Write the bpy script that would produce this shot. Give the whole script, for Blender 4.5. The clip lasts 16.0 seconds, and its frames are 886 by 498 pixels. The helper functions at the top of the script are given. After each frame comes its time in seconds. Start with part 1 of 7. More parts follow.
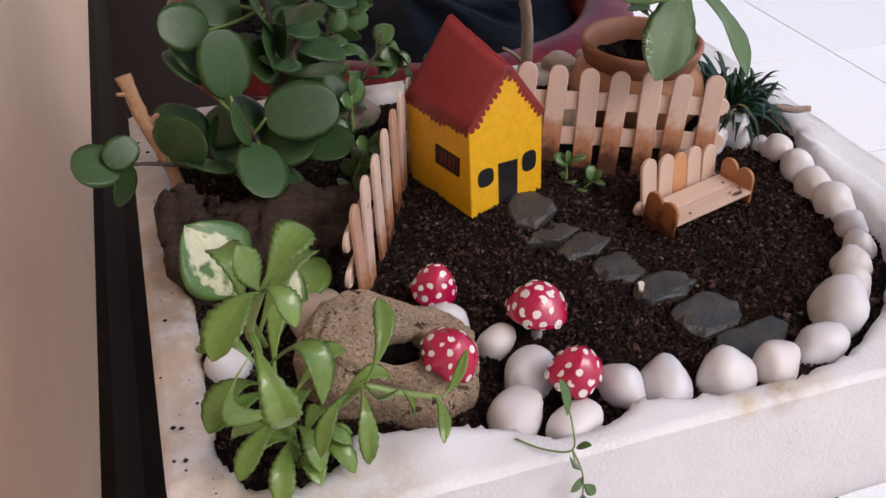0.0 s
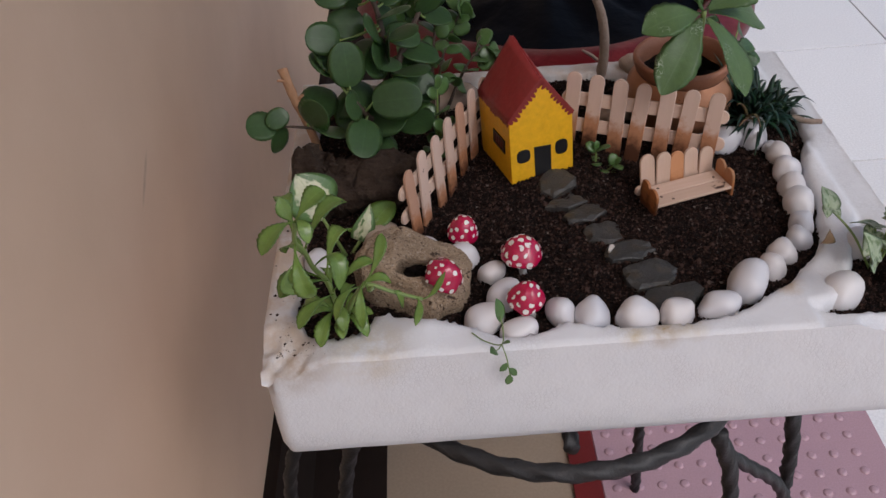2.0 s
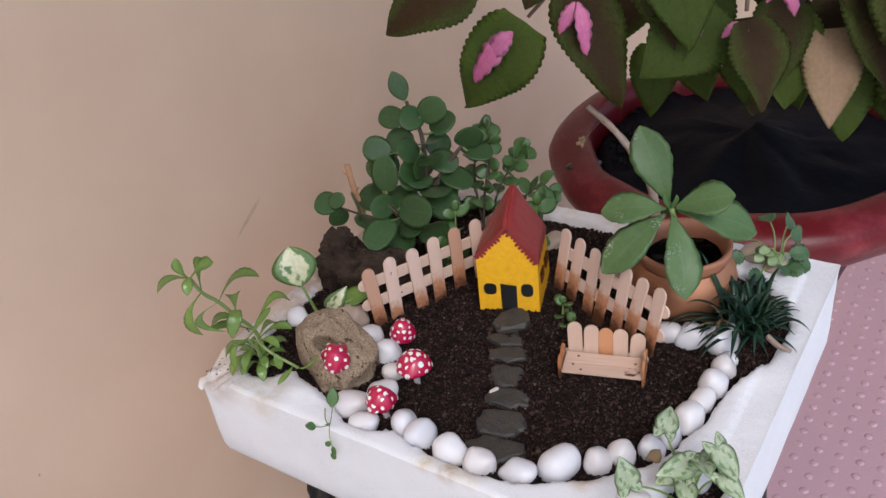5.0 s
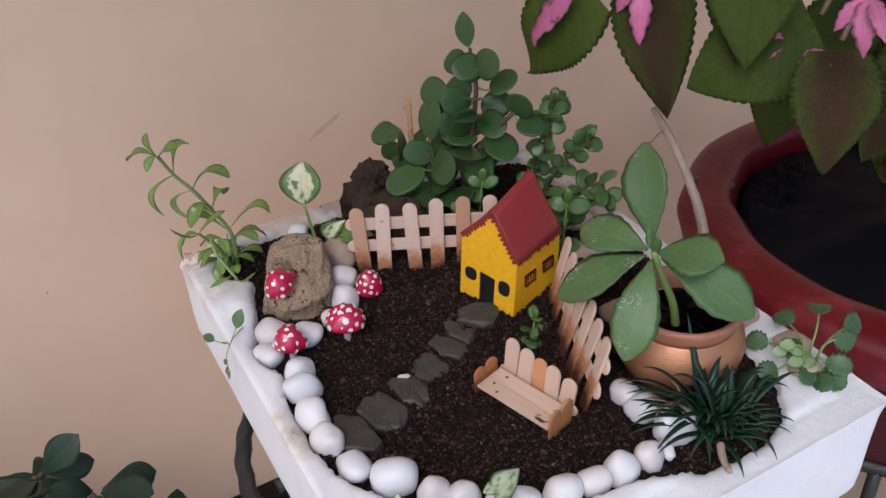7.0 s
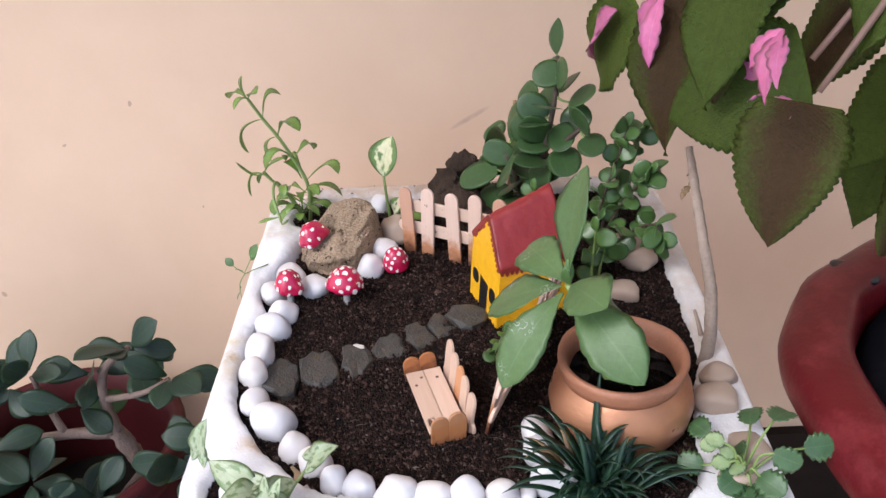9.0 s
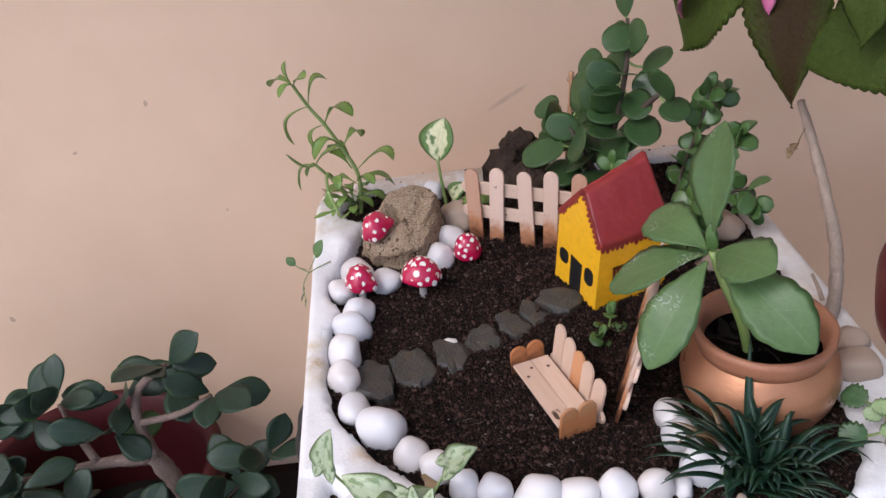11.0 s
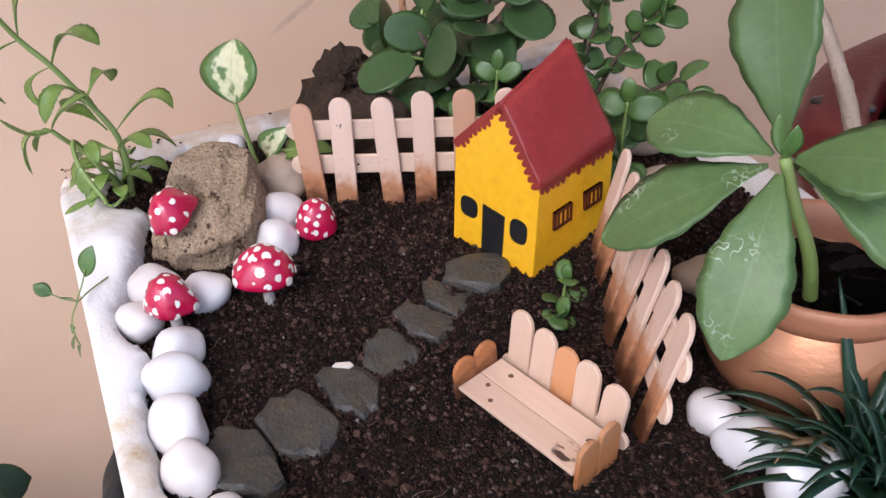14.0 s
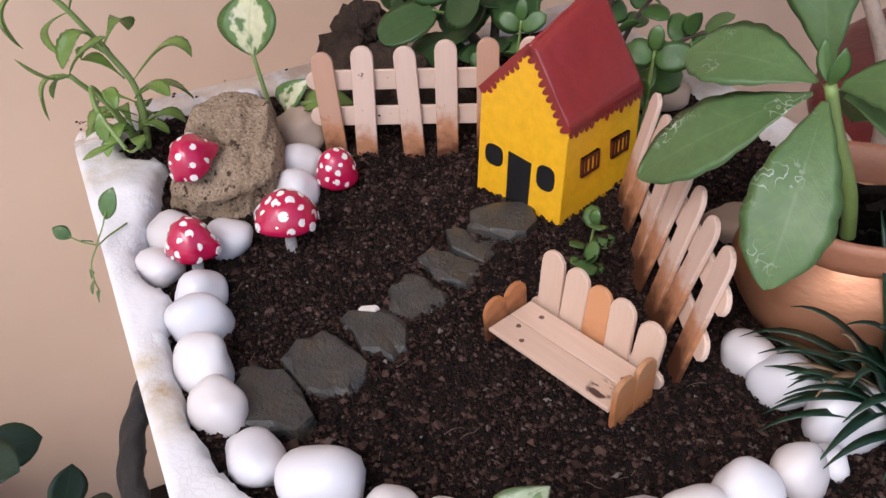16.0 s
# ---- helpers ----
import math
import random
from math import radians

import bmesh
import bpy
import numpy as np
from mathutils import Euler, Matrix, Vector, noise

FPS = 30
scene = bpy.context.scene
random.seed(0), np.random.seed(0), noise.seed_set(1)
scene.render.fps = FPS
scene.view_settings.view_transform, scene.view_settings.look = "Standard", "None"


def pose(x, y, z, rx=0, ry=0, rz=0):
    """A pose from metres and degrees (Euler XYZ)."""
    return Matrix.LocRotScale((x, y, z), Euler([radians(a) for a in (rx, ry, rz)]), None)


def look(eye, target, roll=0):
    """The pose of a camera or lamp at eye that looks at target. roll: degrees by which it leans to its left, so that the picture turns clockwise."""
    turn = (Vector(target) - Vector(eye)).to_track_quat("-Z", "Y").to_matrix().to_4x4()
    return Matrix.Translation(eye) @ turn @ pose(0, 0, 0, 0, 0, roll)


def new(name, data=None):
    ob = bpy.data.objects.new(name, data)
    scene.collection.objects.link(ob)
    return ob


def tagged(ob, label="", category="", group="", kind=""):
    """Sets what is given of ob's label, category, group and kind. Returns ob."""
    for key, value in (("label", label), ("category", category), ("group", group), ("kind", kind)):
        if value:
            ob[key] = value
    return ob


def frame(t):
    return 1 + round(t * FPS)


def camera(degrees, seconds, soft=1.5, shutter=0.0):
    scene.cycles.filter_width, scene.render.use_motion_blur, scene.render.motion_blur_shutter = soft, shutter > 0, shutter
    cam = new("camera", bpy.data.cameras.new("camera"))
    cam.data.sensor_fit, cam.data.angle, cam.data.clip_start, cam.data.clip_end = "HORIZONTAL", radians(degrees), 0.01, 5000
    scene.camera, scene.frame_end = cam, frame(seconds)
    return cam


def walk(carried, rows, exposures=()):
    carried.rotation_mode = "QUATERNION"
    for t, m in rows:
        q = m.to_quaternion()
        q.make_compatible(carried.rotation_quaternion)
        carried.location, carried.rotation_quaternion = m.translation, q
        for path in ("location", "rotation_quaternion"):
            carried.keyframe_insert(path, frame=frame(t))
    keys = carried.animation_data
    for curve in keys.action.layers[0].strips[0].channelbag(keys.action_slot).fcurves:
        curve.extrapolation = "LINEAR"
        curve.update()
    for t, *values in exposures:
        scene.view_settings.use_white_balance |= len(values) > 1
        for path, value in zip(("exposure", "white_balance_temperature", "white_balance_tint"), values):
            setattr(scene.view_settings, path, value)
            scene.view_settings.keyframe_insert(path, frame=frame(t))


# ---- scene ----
cam = camera(53.3, 16.0)
PATH = [
    (0, (-0.006, -0.176, 0.229), (0.52, 1.362, -0.936), 0.5),
    (0.5, (-0.016, -0.19, 0.235), (0.498, 1.358, -0.922), 0.2),
    (1, (-0.006, -0.212, 0.239), (0.484, 1.333, -0.932), 0.6),
    (1.5, (0.029, -0.271, 0.284), (0.221, 1.297, -0.943), -1.7),
    (2, (0.077, -0.323, 0.339), (0.06, 1.216, -0.939), -4.7),
    (2.5, (0.157, -0.326, 0.356), (-0.21, 1.229, -0.847), -6.6),
    (3, (0.252, -0.334, 0.396), (-0.323, 1.158, -0.805), -7.0),
    (3.5, (0.341, -0.366, 0.42), (-0.333, 1.123, -0.732), -6.1),
    (6, (0.5, -0.213, 0.389), (-0.744, 0.876, -0.736), -8.1),
    (6.5, (0.559, -0.18, 0.427), (-0.786, 0.734, -0.738), -6.2),
    (7, (0.537, -0.08, 0.361), (-0.913, 0.693, -0.779), -3.0),
    (7.5, (0.495, -0.009, 0.356), (-0.962, 0.681, -0.828), -1.7),
    (8, (0.495, 0.043, 0.334), (-1.045, 0.474, -0.867), -4.9),
    (8.5, (0.57, 0.146, 0.365), (-1.129, 0.189, -0.689), -4.5),
    (9, (0.61, 0.151, 0.33), (-1.092, 0.102, -0.718), -3.6),
    (9.5, (0.652, 0.112, 0.33), (-1.056, 0.096, -0.711), -5.1),
    (10, (0.657, 0.077, 0.342), (-1.055, 0.078, -0.691), -6.0),
    (12.5, (0.431, 0.064, 0.238), (-1.221, 0.289, -0.867), -1.5),
    (13, (0.432, 0.057, 0.242), (-1.201, 0.354, -0.874), -0.4),
    (13.5, (0.425, 0.039, 0.229), (-1.149, 0.5, -0.915), -3.1),
    (14, (0.41, 0.025, 0.217), (-1.08, 0.658, -0.956), -3.8),
    (14.5, (0.407, 0.014, 0.205), (-1.093, 0.63, -0.966), -3.9),
    (15, (0.414, 0.016, 0.186), (-1.077, 0.662, -0.98), -3.2),
    (15.5, (0.411, 0.012, 0.189), (-1.063, 0.647, -1.005), -3.4),
    (16, (0.411, 0.01, 0.199), (-1.069, 0.651, -0.984), -3.2),
]
EXPOSURES = [(0, 0.36, 6250, 15), (1, 0.32, 6250, 15), (1.5, 0.03, 6150, 12.5), (2, -0.20, 6080, 12), (2.5, -0.22, 6300, 15), (3, -0.08, 6300, 16), (3.5, 0.10, 6200, 12.5), (6.5, 0.42, 5820, 10), (7, 0.30, 5880, 11.5),
             (7.5, 0.72, 5920, 10.5), (8, 0.82, 5920, 10.5), (8.5, 1.07, 5900, 9.5), (9, 1.0, 5930, 11), (9.5, 0.60, 6000, 12.5), (10, 0.42, 6000, 12.5), (12.5, 0.92, 5840, 13.5), (14, 0.90, 5890, 13.5), (15.5, 0.70, 6000, 14), (16, 0.68, 6000, 14)]
walk(cam, [(t, look(eye, target, roll)) for t, eye, target, roll in PATH], EXPOSURES)

# ---------------------------------------------------------------- world and light
WALL_X = -0.12      # face of the painted wall
FLOOR_Z = -0.55
SUN_ELEV, SUN_TURN = 50.0, 140.0
world = bpy.data.worlds.new("sky")
scene.world = world
world.use_nodes = True
wn = world.node_tree
sky = wn.nodes.new("ShaderNodeTexSky")
sky.sky_type = "NISHITA"
sky.sun_disc = False
sky.sun_elevation = radians(SUN_ELEV)
sky.sun_rotation = radians(SUN_TURN)
sky.air_density, sky.dust_density, sky.ozone_density = 1.0, 3.4, 1.0
wn.nodes["Background"].inputs[1].default_value = 0.15
wn.links.new(sky.outputs[0], wn.nodes["Background"].inputs[0])
sun = new("sun", bpy.data.lights.new("sun", "SUN"))
sun.data.energy, sun.data.angle, sun.data.color = 1.0, radians(25), (1.0, 0.99, 0.98)
se, st = radians(SUN_ELEV), radians(SUN_TURN)
sun.matrix_world = look((0, 0, 6), Vector((0, 0, 6)) - Vector((math.sin(st) * math.cos(se), math.cos(st) * math.cos(se), math.sin(se))))


# ---------------------------------------------------------------- materials
class Nodes:
    """Short writing for node trees."""

    def __init__(self, name):
        self.m = bpy.data.materials.new(name)
        self.m.use_nodes = True
        self.t = self.m.node_tree
        self.b = self.t.nodes["Principled BSDF"]

    def node(self, kind, **values):
        n = self.t.nodes.new("ShaderNode" + kind)
        for k, v in values.items():
            if k in n.inputs:
                n.inputs[k].default_value = v
        return n

    def link(self, a, b):
        self.t.links.new(a, b)

    def noise(self, scale, detail=4.0, rough=0.55, vec=None, stretch=None):
        n = self.node("TexNoise", Scale=scale, Detail=detail, Roughness=rough)
        src = vec if vec is not None else self.coord()
        if stretch:
            mp = self.node("Mapping", Scale=stretch)
            self.link(src, mp.inputs[0])
            src = mp.outputs[0]
        self.link(src, n.inputs["Vector"])
        return n.outputs["Fac"]

    def coord(self, which="Object"):
        if not hasattr(self, "c"):
            self.c = self.node("TexCoord")
        return self.c.outputs[which]

    def ramp(self, fac, stops):
        r = self.node("ValToRGB")
        els = r.color_ramp.elements
        els[0].position, els[0].color = stops[0][0], (*stops[0][1], 1)
        els[1].position, els[1].color = stops[-1][0], (*stops[-1][1], 1)
        for p, c in stops[1:-1]:
            els.new(p).color = (*c, 1)
        self.link(fac, r.inputs[0])
        return r.outputs[0]

    def mix(self, fac, a, b, kind="MIX"):
        x = self.node("MixRGB")
        x.blend_type = kind
        for i, v in enumerate((fac, a, b)):
            if isinstance(v, (int, float)):
                x.inputs[i].default_value = v
            elif isinstance(v, tuple):
                x.inputs[i].default_value = (*v, 1)
            else:
                self.link(v, x.inputs[i])
        return x.outputs[0]

    def math(self, op, a, b=0.0, clamp=False):
        x = self.node("Math")
        x.operation, x.use_clamp = op, clamp
        for i, v in enumerate((a, b)):
            if isinstance(v, (int, float)):
                x.inputs[i].default_value = v
            else:
                self.link(v, x.inputs[i])
        return x.outputs[0]

    def sep(self, vec):
        x = self.node("SeparateXYZ")
        self.link(vec, x.inputs[0])
        return x.outputs

    def random(self):
        return self.node("ObjectInfo").outputs["Random"]

    def island(self):
        return self.node("NewGeometry").outputs["Random Per Island"]

    def bump(self, height, strength, distance=0.001):
        x = self.node("Bump", Strength=strength, Distance=distance)
        self.link(height, x.inputs["Height"])
        self.link(x.outputs[0], self.b.inputs["Normal"])

    def done(self, colour, rough=0.6, metal=0.0, spec=0.5, coat=0.0, sub=0.0):
        if isinstance(colour, tuple):
            self.b.inputs["Base Color"].default_value = (*colour, 1)
        else:
            self.link(colour, self.b.inputs["Base Color"])
        if isinstance(rough, (int, float)):
            self.b.inputs["Roughness"].default_value = rough
        else:
            self.link(rough, self.b.inputs["Roughness"])
        self.b.inputs["Metallic"].default_value = metal
        self.b.inputs["Specular IOR Level"].default_value = spec
        self.b.inputs["Coat Weight"].default_value = coat
        return self.m


def simple(name, c1, c2, scale=200.0, rough=0.6, bump=0.2, fine=1500.0, spec=0.5, metal=0.0, coat=0.0, dist=0.0005, vary=0.0):
    """Two colours blended by coarse noise, dimmed by fine noise, with fine relief."""
    n = Nodes(name)
    col = n.mix(n.noise(scale, 5), c1, c2)
    f = n.noise(fine, 3)
    col = n.mix(0.35, col, n.ramp(f, [(0.3, (0.6, 0.6, 0.6)), (0.7, (1, 1, 1))]), "MULTIPLY")
    if vary:
        col = n.mix(vary, col, n.ramp(n.random(), [(0.0, (0.45, 0.45, 0.45)), (1.0, (1, 1, 1))]), "MULTIPLY")
    n.bump(f, bump, dist)
    return n.done(col, rough, metal, spec, coat)


def foam_material():
    n = Nodes("foam")
    co = n.coord()
    v = n.node("TexVoronoi", Scale=520.0)
    n.link(co, v.inputs["Vector"])
    col = n.mix(n.noise(26, 5), (0.70, 0.70, 0.72), (0.78, 0.78, 0.79))
    smear = n.noise(60, 6, 0.65)
    # brown water marks and caked dirt on the rim
    for x, y, r, c in ((0.187, 0.006, 0.013, (0.40, 0.28, 0.13)), (0.203, 0.008, 0.011, (0.52, 0.40, 0.20)), (0.170, 0.004, 0.010, (0.55, 0.45, 0.27)), (-0.012, 0.006, 0.030, (0.38, 0.29, 0.20)),
                       (0.262, 0.034, 0.012, (0.45, 0.30, 0.15)), (-0.022, 0.13, 0.11, (0.46, 0.34, 0.235)), (0.03, 0.008, 0.028, (0.60, 0.52, 0.40))):
        d = n.node("VectorMath")
        d.operation = "DISTANCE"
        n.link(co, d.inputs[0])
        d.inputs[1].default_value = (x - 0.15, y - 0.15, 0.084)
        near = n.math("SUBTRACT", 1.0, n.math("DIVIDE", d.outputs["Value"], r), True)
        fac = n.math("MULTIPLY", near, n.math("MULTIPLY", n.math("SUBTRACT", smear, 0.36, True), 4.5, True), True)
        col = n.mix(fac, col, c)
    # the rim beside the wall and at the back is soiled tan
    left = n.math("DIVIDE", n.math("SUBTRACT", -0.151, n.sep(co)[0]), 0.012, True)
    top = n.math("DIVIDE", n.math("SUBTRACT", n.sep(co)[2], 0.070), 0.008, True)
    back = n.math("MULTIPLY", n.math("DIVIDE", n.math("SUBTRACT", n.sep(co)[1], 0.124), 0.012, True), n.math("DIVIDE", n.math("SUBTRACT", 0.105, n.sep(co)[0]), 0.03, True))
    left = n.math("MAXIMUM", left, n.math("MULTIPLY", back, 0.75))
    left = n.math("MULTIPLY", n.math("MULTIPLY", left, top), n.math("ADD", 0.35, n.math("MULTIPLY", n.math("SUBTRACT", smear, 0.40, True), 3.0, True)), True)
    col = n.mix(n.math("MULTIPLY", left, 0.8), col, (0.56, 0.44, 0.33))
    specks = n.math("GREATER_THAN", n.noise(260, 4, 0.7), 0.745)
    col = n.mix(n.math("MULTIPLY", specks, 0.6), col, (0.16, 0.12, 0.09))
    bead = n.node("TexVoronoi", Scale=430.0)
    bead.feature = "DISTANCE_TO_EDGE"
    n.link(co, bead.inputs["Vector"])
    crease = n.math("MULTIPLY", bead.outputs["Distance"], 7.0, True)
    seen = n.math("MULTIPLY", n.math("SUBTRACT", n.noise(34, 3), 0.40, True), 4.0, True)
    col = n.mix(n.math("MULTIPLY", n.math("SUBTRACT", 1.0, crease), n.math("MULTIPLY", seen, 0.22)), col, (0.42, 0.40, 0.40))
    h = n.math("ADD", n.math("MULTIPLY", v.outputs["Distance"], 0.4), n.noise(120, 4))
    h = n.math("ADD", h, n.math("MULTIPLY", n.math("MULTIPLY", crease, seen), 0.45))
    n.bump(h, 0.24, 0.0011)
    return n.done(col, 0.62, 0, 0.35)


def wall_material():
    n = Nodes("wall_paint")
    col = n.mix(n.noise(2.2, 4), (0.61, 0.440, 0.310), (0.66, 0.480, 0.342))
    col = n.mix(0.5, col, n.ramp(n.noise(14, 5), [(0.35, (0.9, 0.88, 0.86)), (0.7, (1, 1, 1))]), "MULTIPLY")
    specks = n.math("GREATER_THAN", n.noise(46, 1), 0.80)
    col = n.mix(n.math("MULTIPLY", specks, 0.5), col, (0.2, 0.14, 0.1))
    y, z = n.math("SUBTRACT", n.sep(n.coord())[1], 3.161), n.math("SUBTRACT", n.sep(n.coord())[2], 0.566)
    across = n.math("MULTIPLY", n.math("SUBTRACT", z, n.math("MULTIPLY", y, 0.55)), 300.0)
    far = n.math("ADD", n.math("POWER", n.math("MULTIPLY", n.math("ABSOLUTE", y), 48.0), 2.0), n.math("POWER", n.math("ABSOLUTE", across), 2.0))
    smudge = n.math("MULTIPLY", n.math("SUBTRACT", 1.0, far, True), n.math("MULTIPLY", n.noise(120, 4), 0.75))
    col = n.mix(smudge, col, (0.22, 0.16, 0.13))
    n.bump(n.noise(260, 3), 0.06, 0.001)
    return n.done(col, 0.55, 0, 0.35)


def wood_material(name, light, dark, stain, stain_top=0.016, grain=(260, 260, 18), spot=None, dots=()):
    """Craft-stick wood: grain along local z, damp brown stain up from the buried end."""
    n = Nodes(name)
    g = n.noise(1.0, 6, 0.6, stretch=grain)
    col = n.mix(g, light, dark)
    col = n.mix(n.math("MULTIPLY", n.random(), 0.35), col, tuple(c * 0.72 for c in dark))
    if stain:
        z = n.sep(n.coord())[2]
        edge = n.math("ADD", stain_top, n.math("MULTIPLY", n.math("SUBTRACT", n.noise(160, 4), 0.5), 0.03))
        edge = n.math("ADD", edge, n.math("MULTIPLY", n.math("SUBTRACT", n.random(), 0.5), 0.012))
        amber = n.math("MULTIPLY", n.math("DIVIDE", n.math("SUBTRACT", n.math("ADD", edge, 0.005), z), 0.010, True), 0.85, True)
        amber = n.math("MAXIMUM", amber, n.math("MULTIPLY", n.math("GREATER_THAN", n.random(), 0.84), 0.5))
        col = n.mix(amber, col, (0.40, 0.155, 0.055))
        fac = n.math("MULTIPLY", n.math("DIVIDE", n.math("SUBTRACT", n.math("SUBTRACT", edge, 0.007), z), 0.012, True), 0.92, True)
        col = n.mix(fac, col, tuple(q * 0.6 for q in stain))
    if spot:
        d = n.node("VectorMath")
        d.operation = "DISTANCE"
        n.link(n.coord(), d.inputs[0])
        d.inputs[1].default_value = spot
        near = n.math("SUBTRACT", 1.0, n.math("DIVIDE", d.outputs["Value"], 0.0052), True)
        fac = n.math("MULTIPLY", n.math("MULTIPLY", near, n.math("SUBTRACT", n.noise(1.0, 4, 0.6, stretch=(330, 330, 110)), 0.44, True)), 40.0, True)
        col = n.mix(n.math("MULTIPLY", fac, 0.95), col, (0.035, 0.013, 0.008))
    for x, z in dots:
        d = n.node("VectorMath")
        d.operation = "DISTANCE"
        n.link(n.coord(), d.inputs[0])
        d.inputs[1].default_value = (x, 0.0, z)
        near = n.math("ADD", d.outputs["Value"], n.math("MULTIPLY", n.math("SUBTRACT", n.noise(500, 2), 0.5), 0.0012))
        col = n.mix(n.math("MULTIPLY", n.math("LESS_THAN", near, 0.0013), 0.9), col, (0.05, 0.022, 0.012))
    spots = n.math("GREATER_THAN", n.noise(420, 2), 0.76)
    col = n.mix(n.math("MULTIPLY", spots, 0.45), col, (0.12, 0.06, 0.03))
    n.bump(g, 0.4, 0.0004)
    return n.done(col, 0.5, 0, 0.35)


def leaf_material(name, centre, edge, vein, rough=0.35, blotch=None, coat=0.0, margin=0.55, speck=0.0, scratch=False, patch=5.5, soft=3.0, spec=0.5, cut=0.50, quilt=0.0, veins=1.0):
    """Leaf colours by the leaf's own length (u) and width (v): veins, margin and blotches."""
    n = Nodes(name)
    uv = n.coord("UV")
    u, v, _ = n.sep(uv)
    a = n.math("ABSOLUTE", n.math("SUBTRACT", v, 0.5))
    a = n.math("MULTIPLY", a, 2.0)
    wob = n.noise(7, 4, vec=uv)
    m = n.math("ADD", a, n.math("MULTIPLY", n.math("SUBTRACT", wob, 0.5), 0.7))
    if speck:
        m = n.math("ADD", m, n.math("MULTIPLY", n.math("SUBTRACT", n.noise(34, 5, 0.7, vec=uv), 0.5), speck))
    fac = n.math("MULTIPLY", n.math("SUBTRACT", m, margin), soft, True)
    col = n.mix(fac, centre, edge)
    if blotch:
        bl = n.math("MULTIPLY", n.math("SUBTRACT", n.noise(patch, 3, vec=uv), cut), 14.0, True)
        col = n.mix(bl, col, blotch)
    rib = n.math("SUBTRACT", 1.0, n.math("MULTIPLY", a, 16.0), True)
    side = n.math("ABSOLUTE", n.math("SINE", n.math("MULTIPLY", n.math("SUBTRACT", u, n.math("MULTIPLY", a, 0.22)), 26.0)))
    side = n.math("MULTIPLY", n.math("SUBTRACT", 0.16, side, True), 3.0, True)
    col = n.mix(n.math("MULTIPLY", n.math("MAXIMUM", rib, n.math("MULTIPLY", side, veins)), 0.45), col, vein)
    col = n.mix(0.5, col, n.ramp(n.noise(300, 4), [(0.3, (0.62, 0.62, 0.62)), (0.7, (1, 1, 1))]), "MULTIPLY")
    col = n.mix(0.55, col, n.ramp(n.random(), [(0.0, (0.55, 0.6, 0.55)), (1.0, (1, 1, 0.95))]), "MULTIPLY")
    if scratch:
        col = n.mix(n.math("MULTIPLY", n.noise(45, 4), 0.55), col, tuple(0.55 * q for q in centre))
        # pale dried scratches left by insects
        line = n.math("SUBTRACT", 1.0, n.math("MULTIPLY", n.math("ABSOLUTE", n.math("SUBTRACT", n.noise(330, 1), 0.5)), 26.0), True)
        where = n.math("MULTIPLY", n.math("SUBTRACT", n.noise(40, 2), 0.605), 9.0, True)
        col = n.mix(n.math("MULTIPLY", n.math("MULTIPLY", line, where), 0.7), col, (0.62, 0.68, 0.60))
    relief = n.math("ADD", n.math("MULTIPLY", side, -0.6 * veins), n.noise(900, 2))
    if quilt:
        relief = n.math("ADD", relief, n.math("MULTIPLY", n.noise(260, 3), 2.0 * quilt))
    n.bump(relief, 0.25 + 0.5 * quilt, 0.0004 + 0.0008 * quilt)
    n.b.inputs["Subsurface Weight"].default_value = 0.12
    n.b.inputs["Subsurface Radius"].default_value = (0.004, 0.006, 0.001)
    n.b.inputs["Subsurface Scale"].default_value = 0.3
    return n.done(col, rough, 0, spec, coat)


M = {}
M["foam"] = foam_material()
M["wall"] = wall_material()
M["soil"] = simple("soil", (0.016, 0.010, 0.008), (0.005, 0.0035, 0.003), 90, 0.85, 1.0, 900, 0.2, dist=0.002)
_n = Nodes("soil_crumb")
M["crumb"] = _n.done(_n.ramp(_n.island(), [(0.0, (0.0048, 0.0027, 0.0023)), (0.40, (0.0155, 0.0080, 0.0060)), (0.75, (0.037, 0.0200, 0.0150)), (0.95, (0.076, 0.044, 0.034)), (0.992, (0.10, 0.074, 0.062)), (1.0, (0.19, 0.16, 0.14))]), 0.85, 0, 0.12)
_n = Nodes("pebble")
_c = _n.ramp(_n.random(), [(0.0, (0.63, 0.59, 0.58)), (0.35, (0.68, 0.66, 0.67)), (0.7, (0.62, 0.62, 0.66)), (1.0, (0.72, 0.70, 0.70))])
_c = _n.mix(_n.math("MULTIPLY", _n.noise(70, 5), 0.25), _c, (0.60, 0.54, 0.49))
_s = _n.math("GREATER_THAN", _n.noise(190, 2), 0.77)
_c = _n.mix(_n.math("MULTIPLY", _s, 0.6), _c, (0.20, 0.15, 0.12))
_n.bump(_n.noise(500, 3), 0.05, 0.0004)
M["pebble"] = _n.done(_c, 0.36, 0, 0.45)
M["stone_beige"] = simple("stone_beige", (0.46, 0.35, 0.27), (0.36, 0.27, 0.21), 60, 0.6, 0.3)
_n = Nodes("slate")
_c = _n.mix(_n.noise(60, 6), (0.018, 0.018, 0.018), (0.080, 0.076, 0.068))
_c = _n.mix(_n.math("MULTIPLY", _n.math("SUBTRACT", _n.noise(95, 4), 0.48), 6.0, True), _c, (0.062, 0.048, 0.031))
_c = _n.mix(_n.math("MULTIPLY", _n.math("GREATER_THAN", _n.noise(520, 3), 0.70), 0.7), _c, (0.030, 0.022, 0.018))
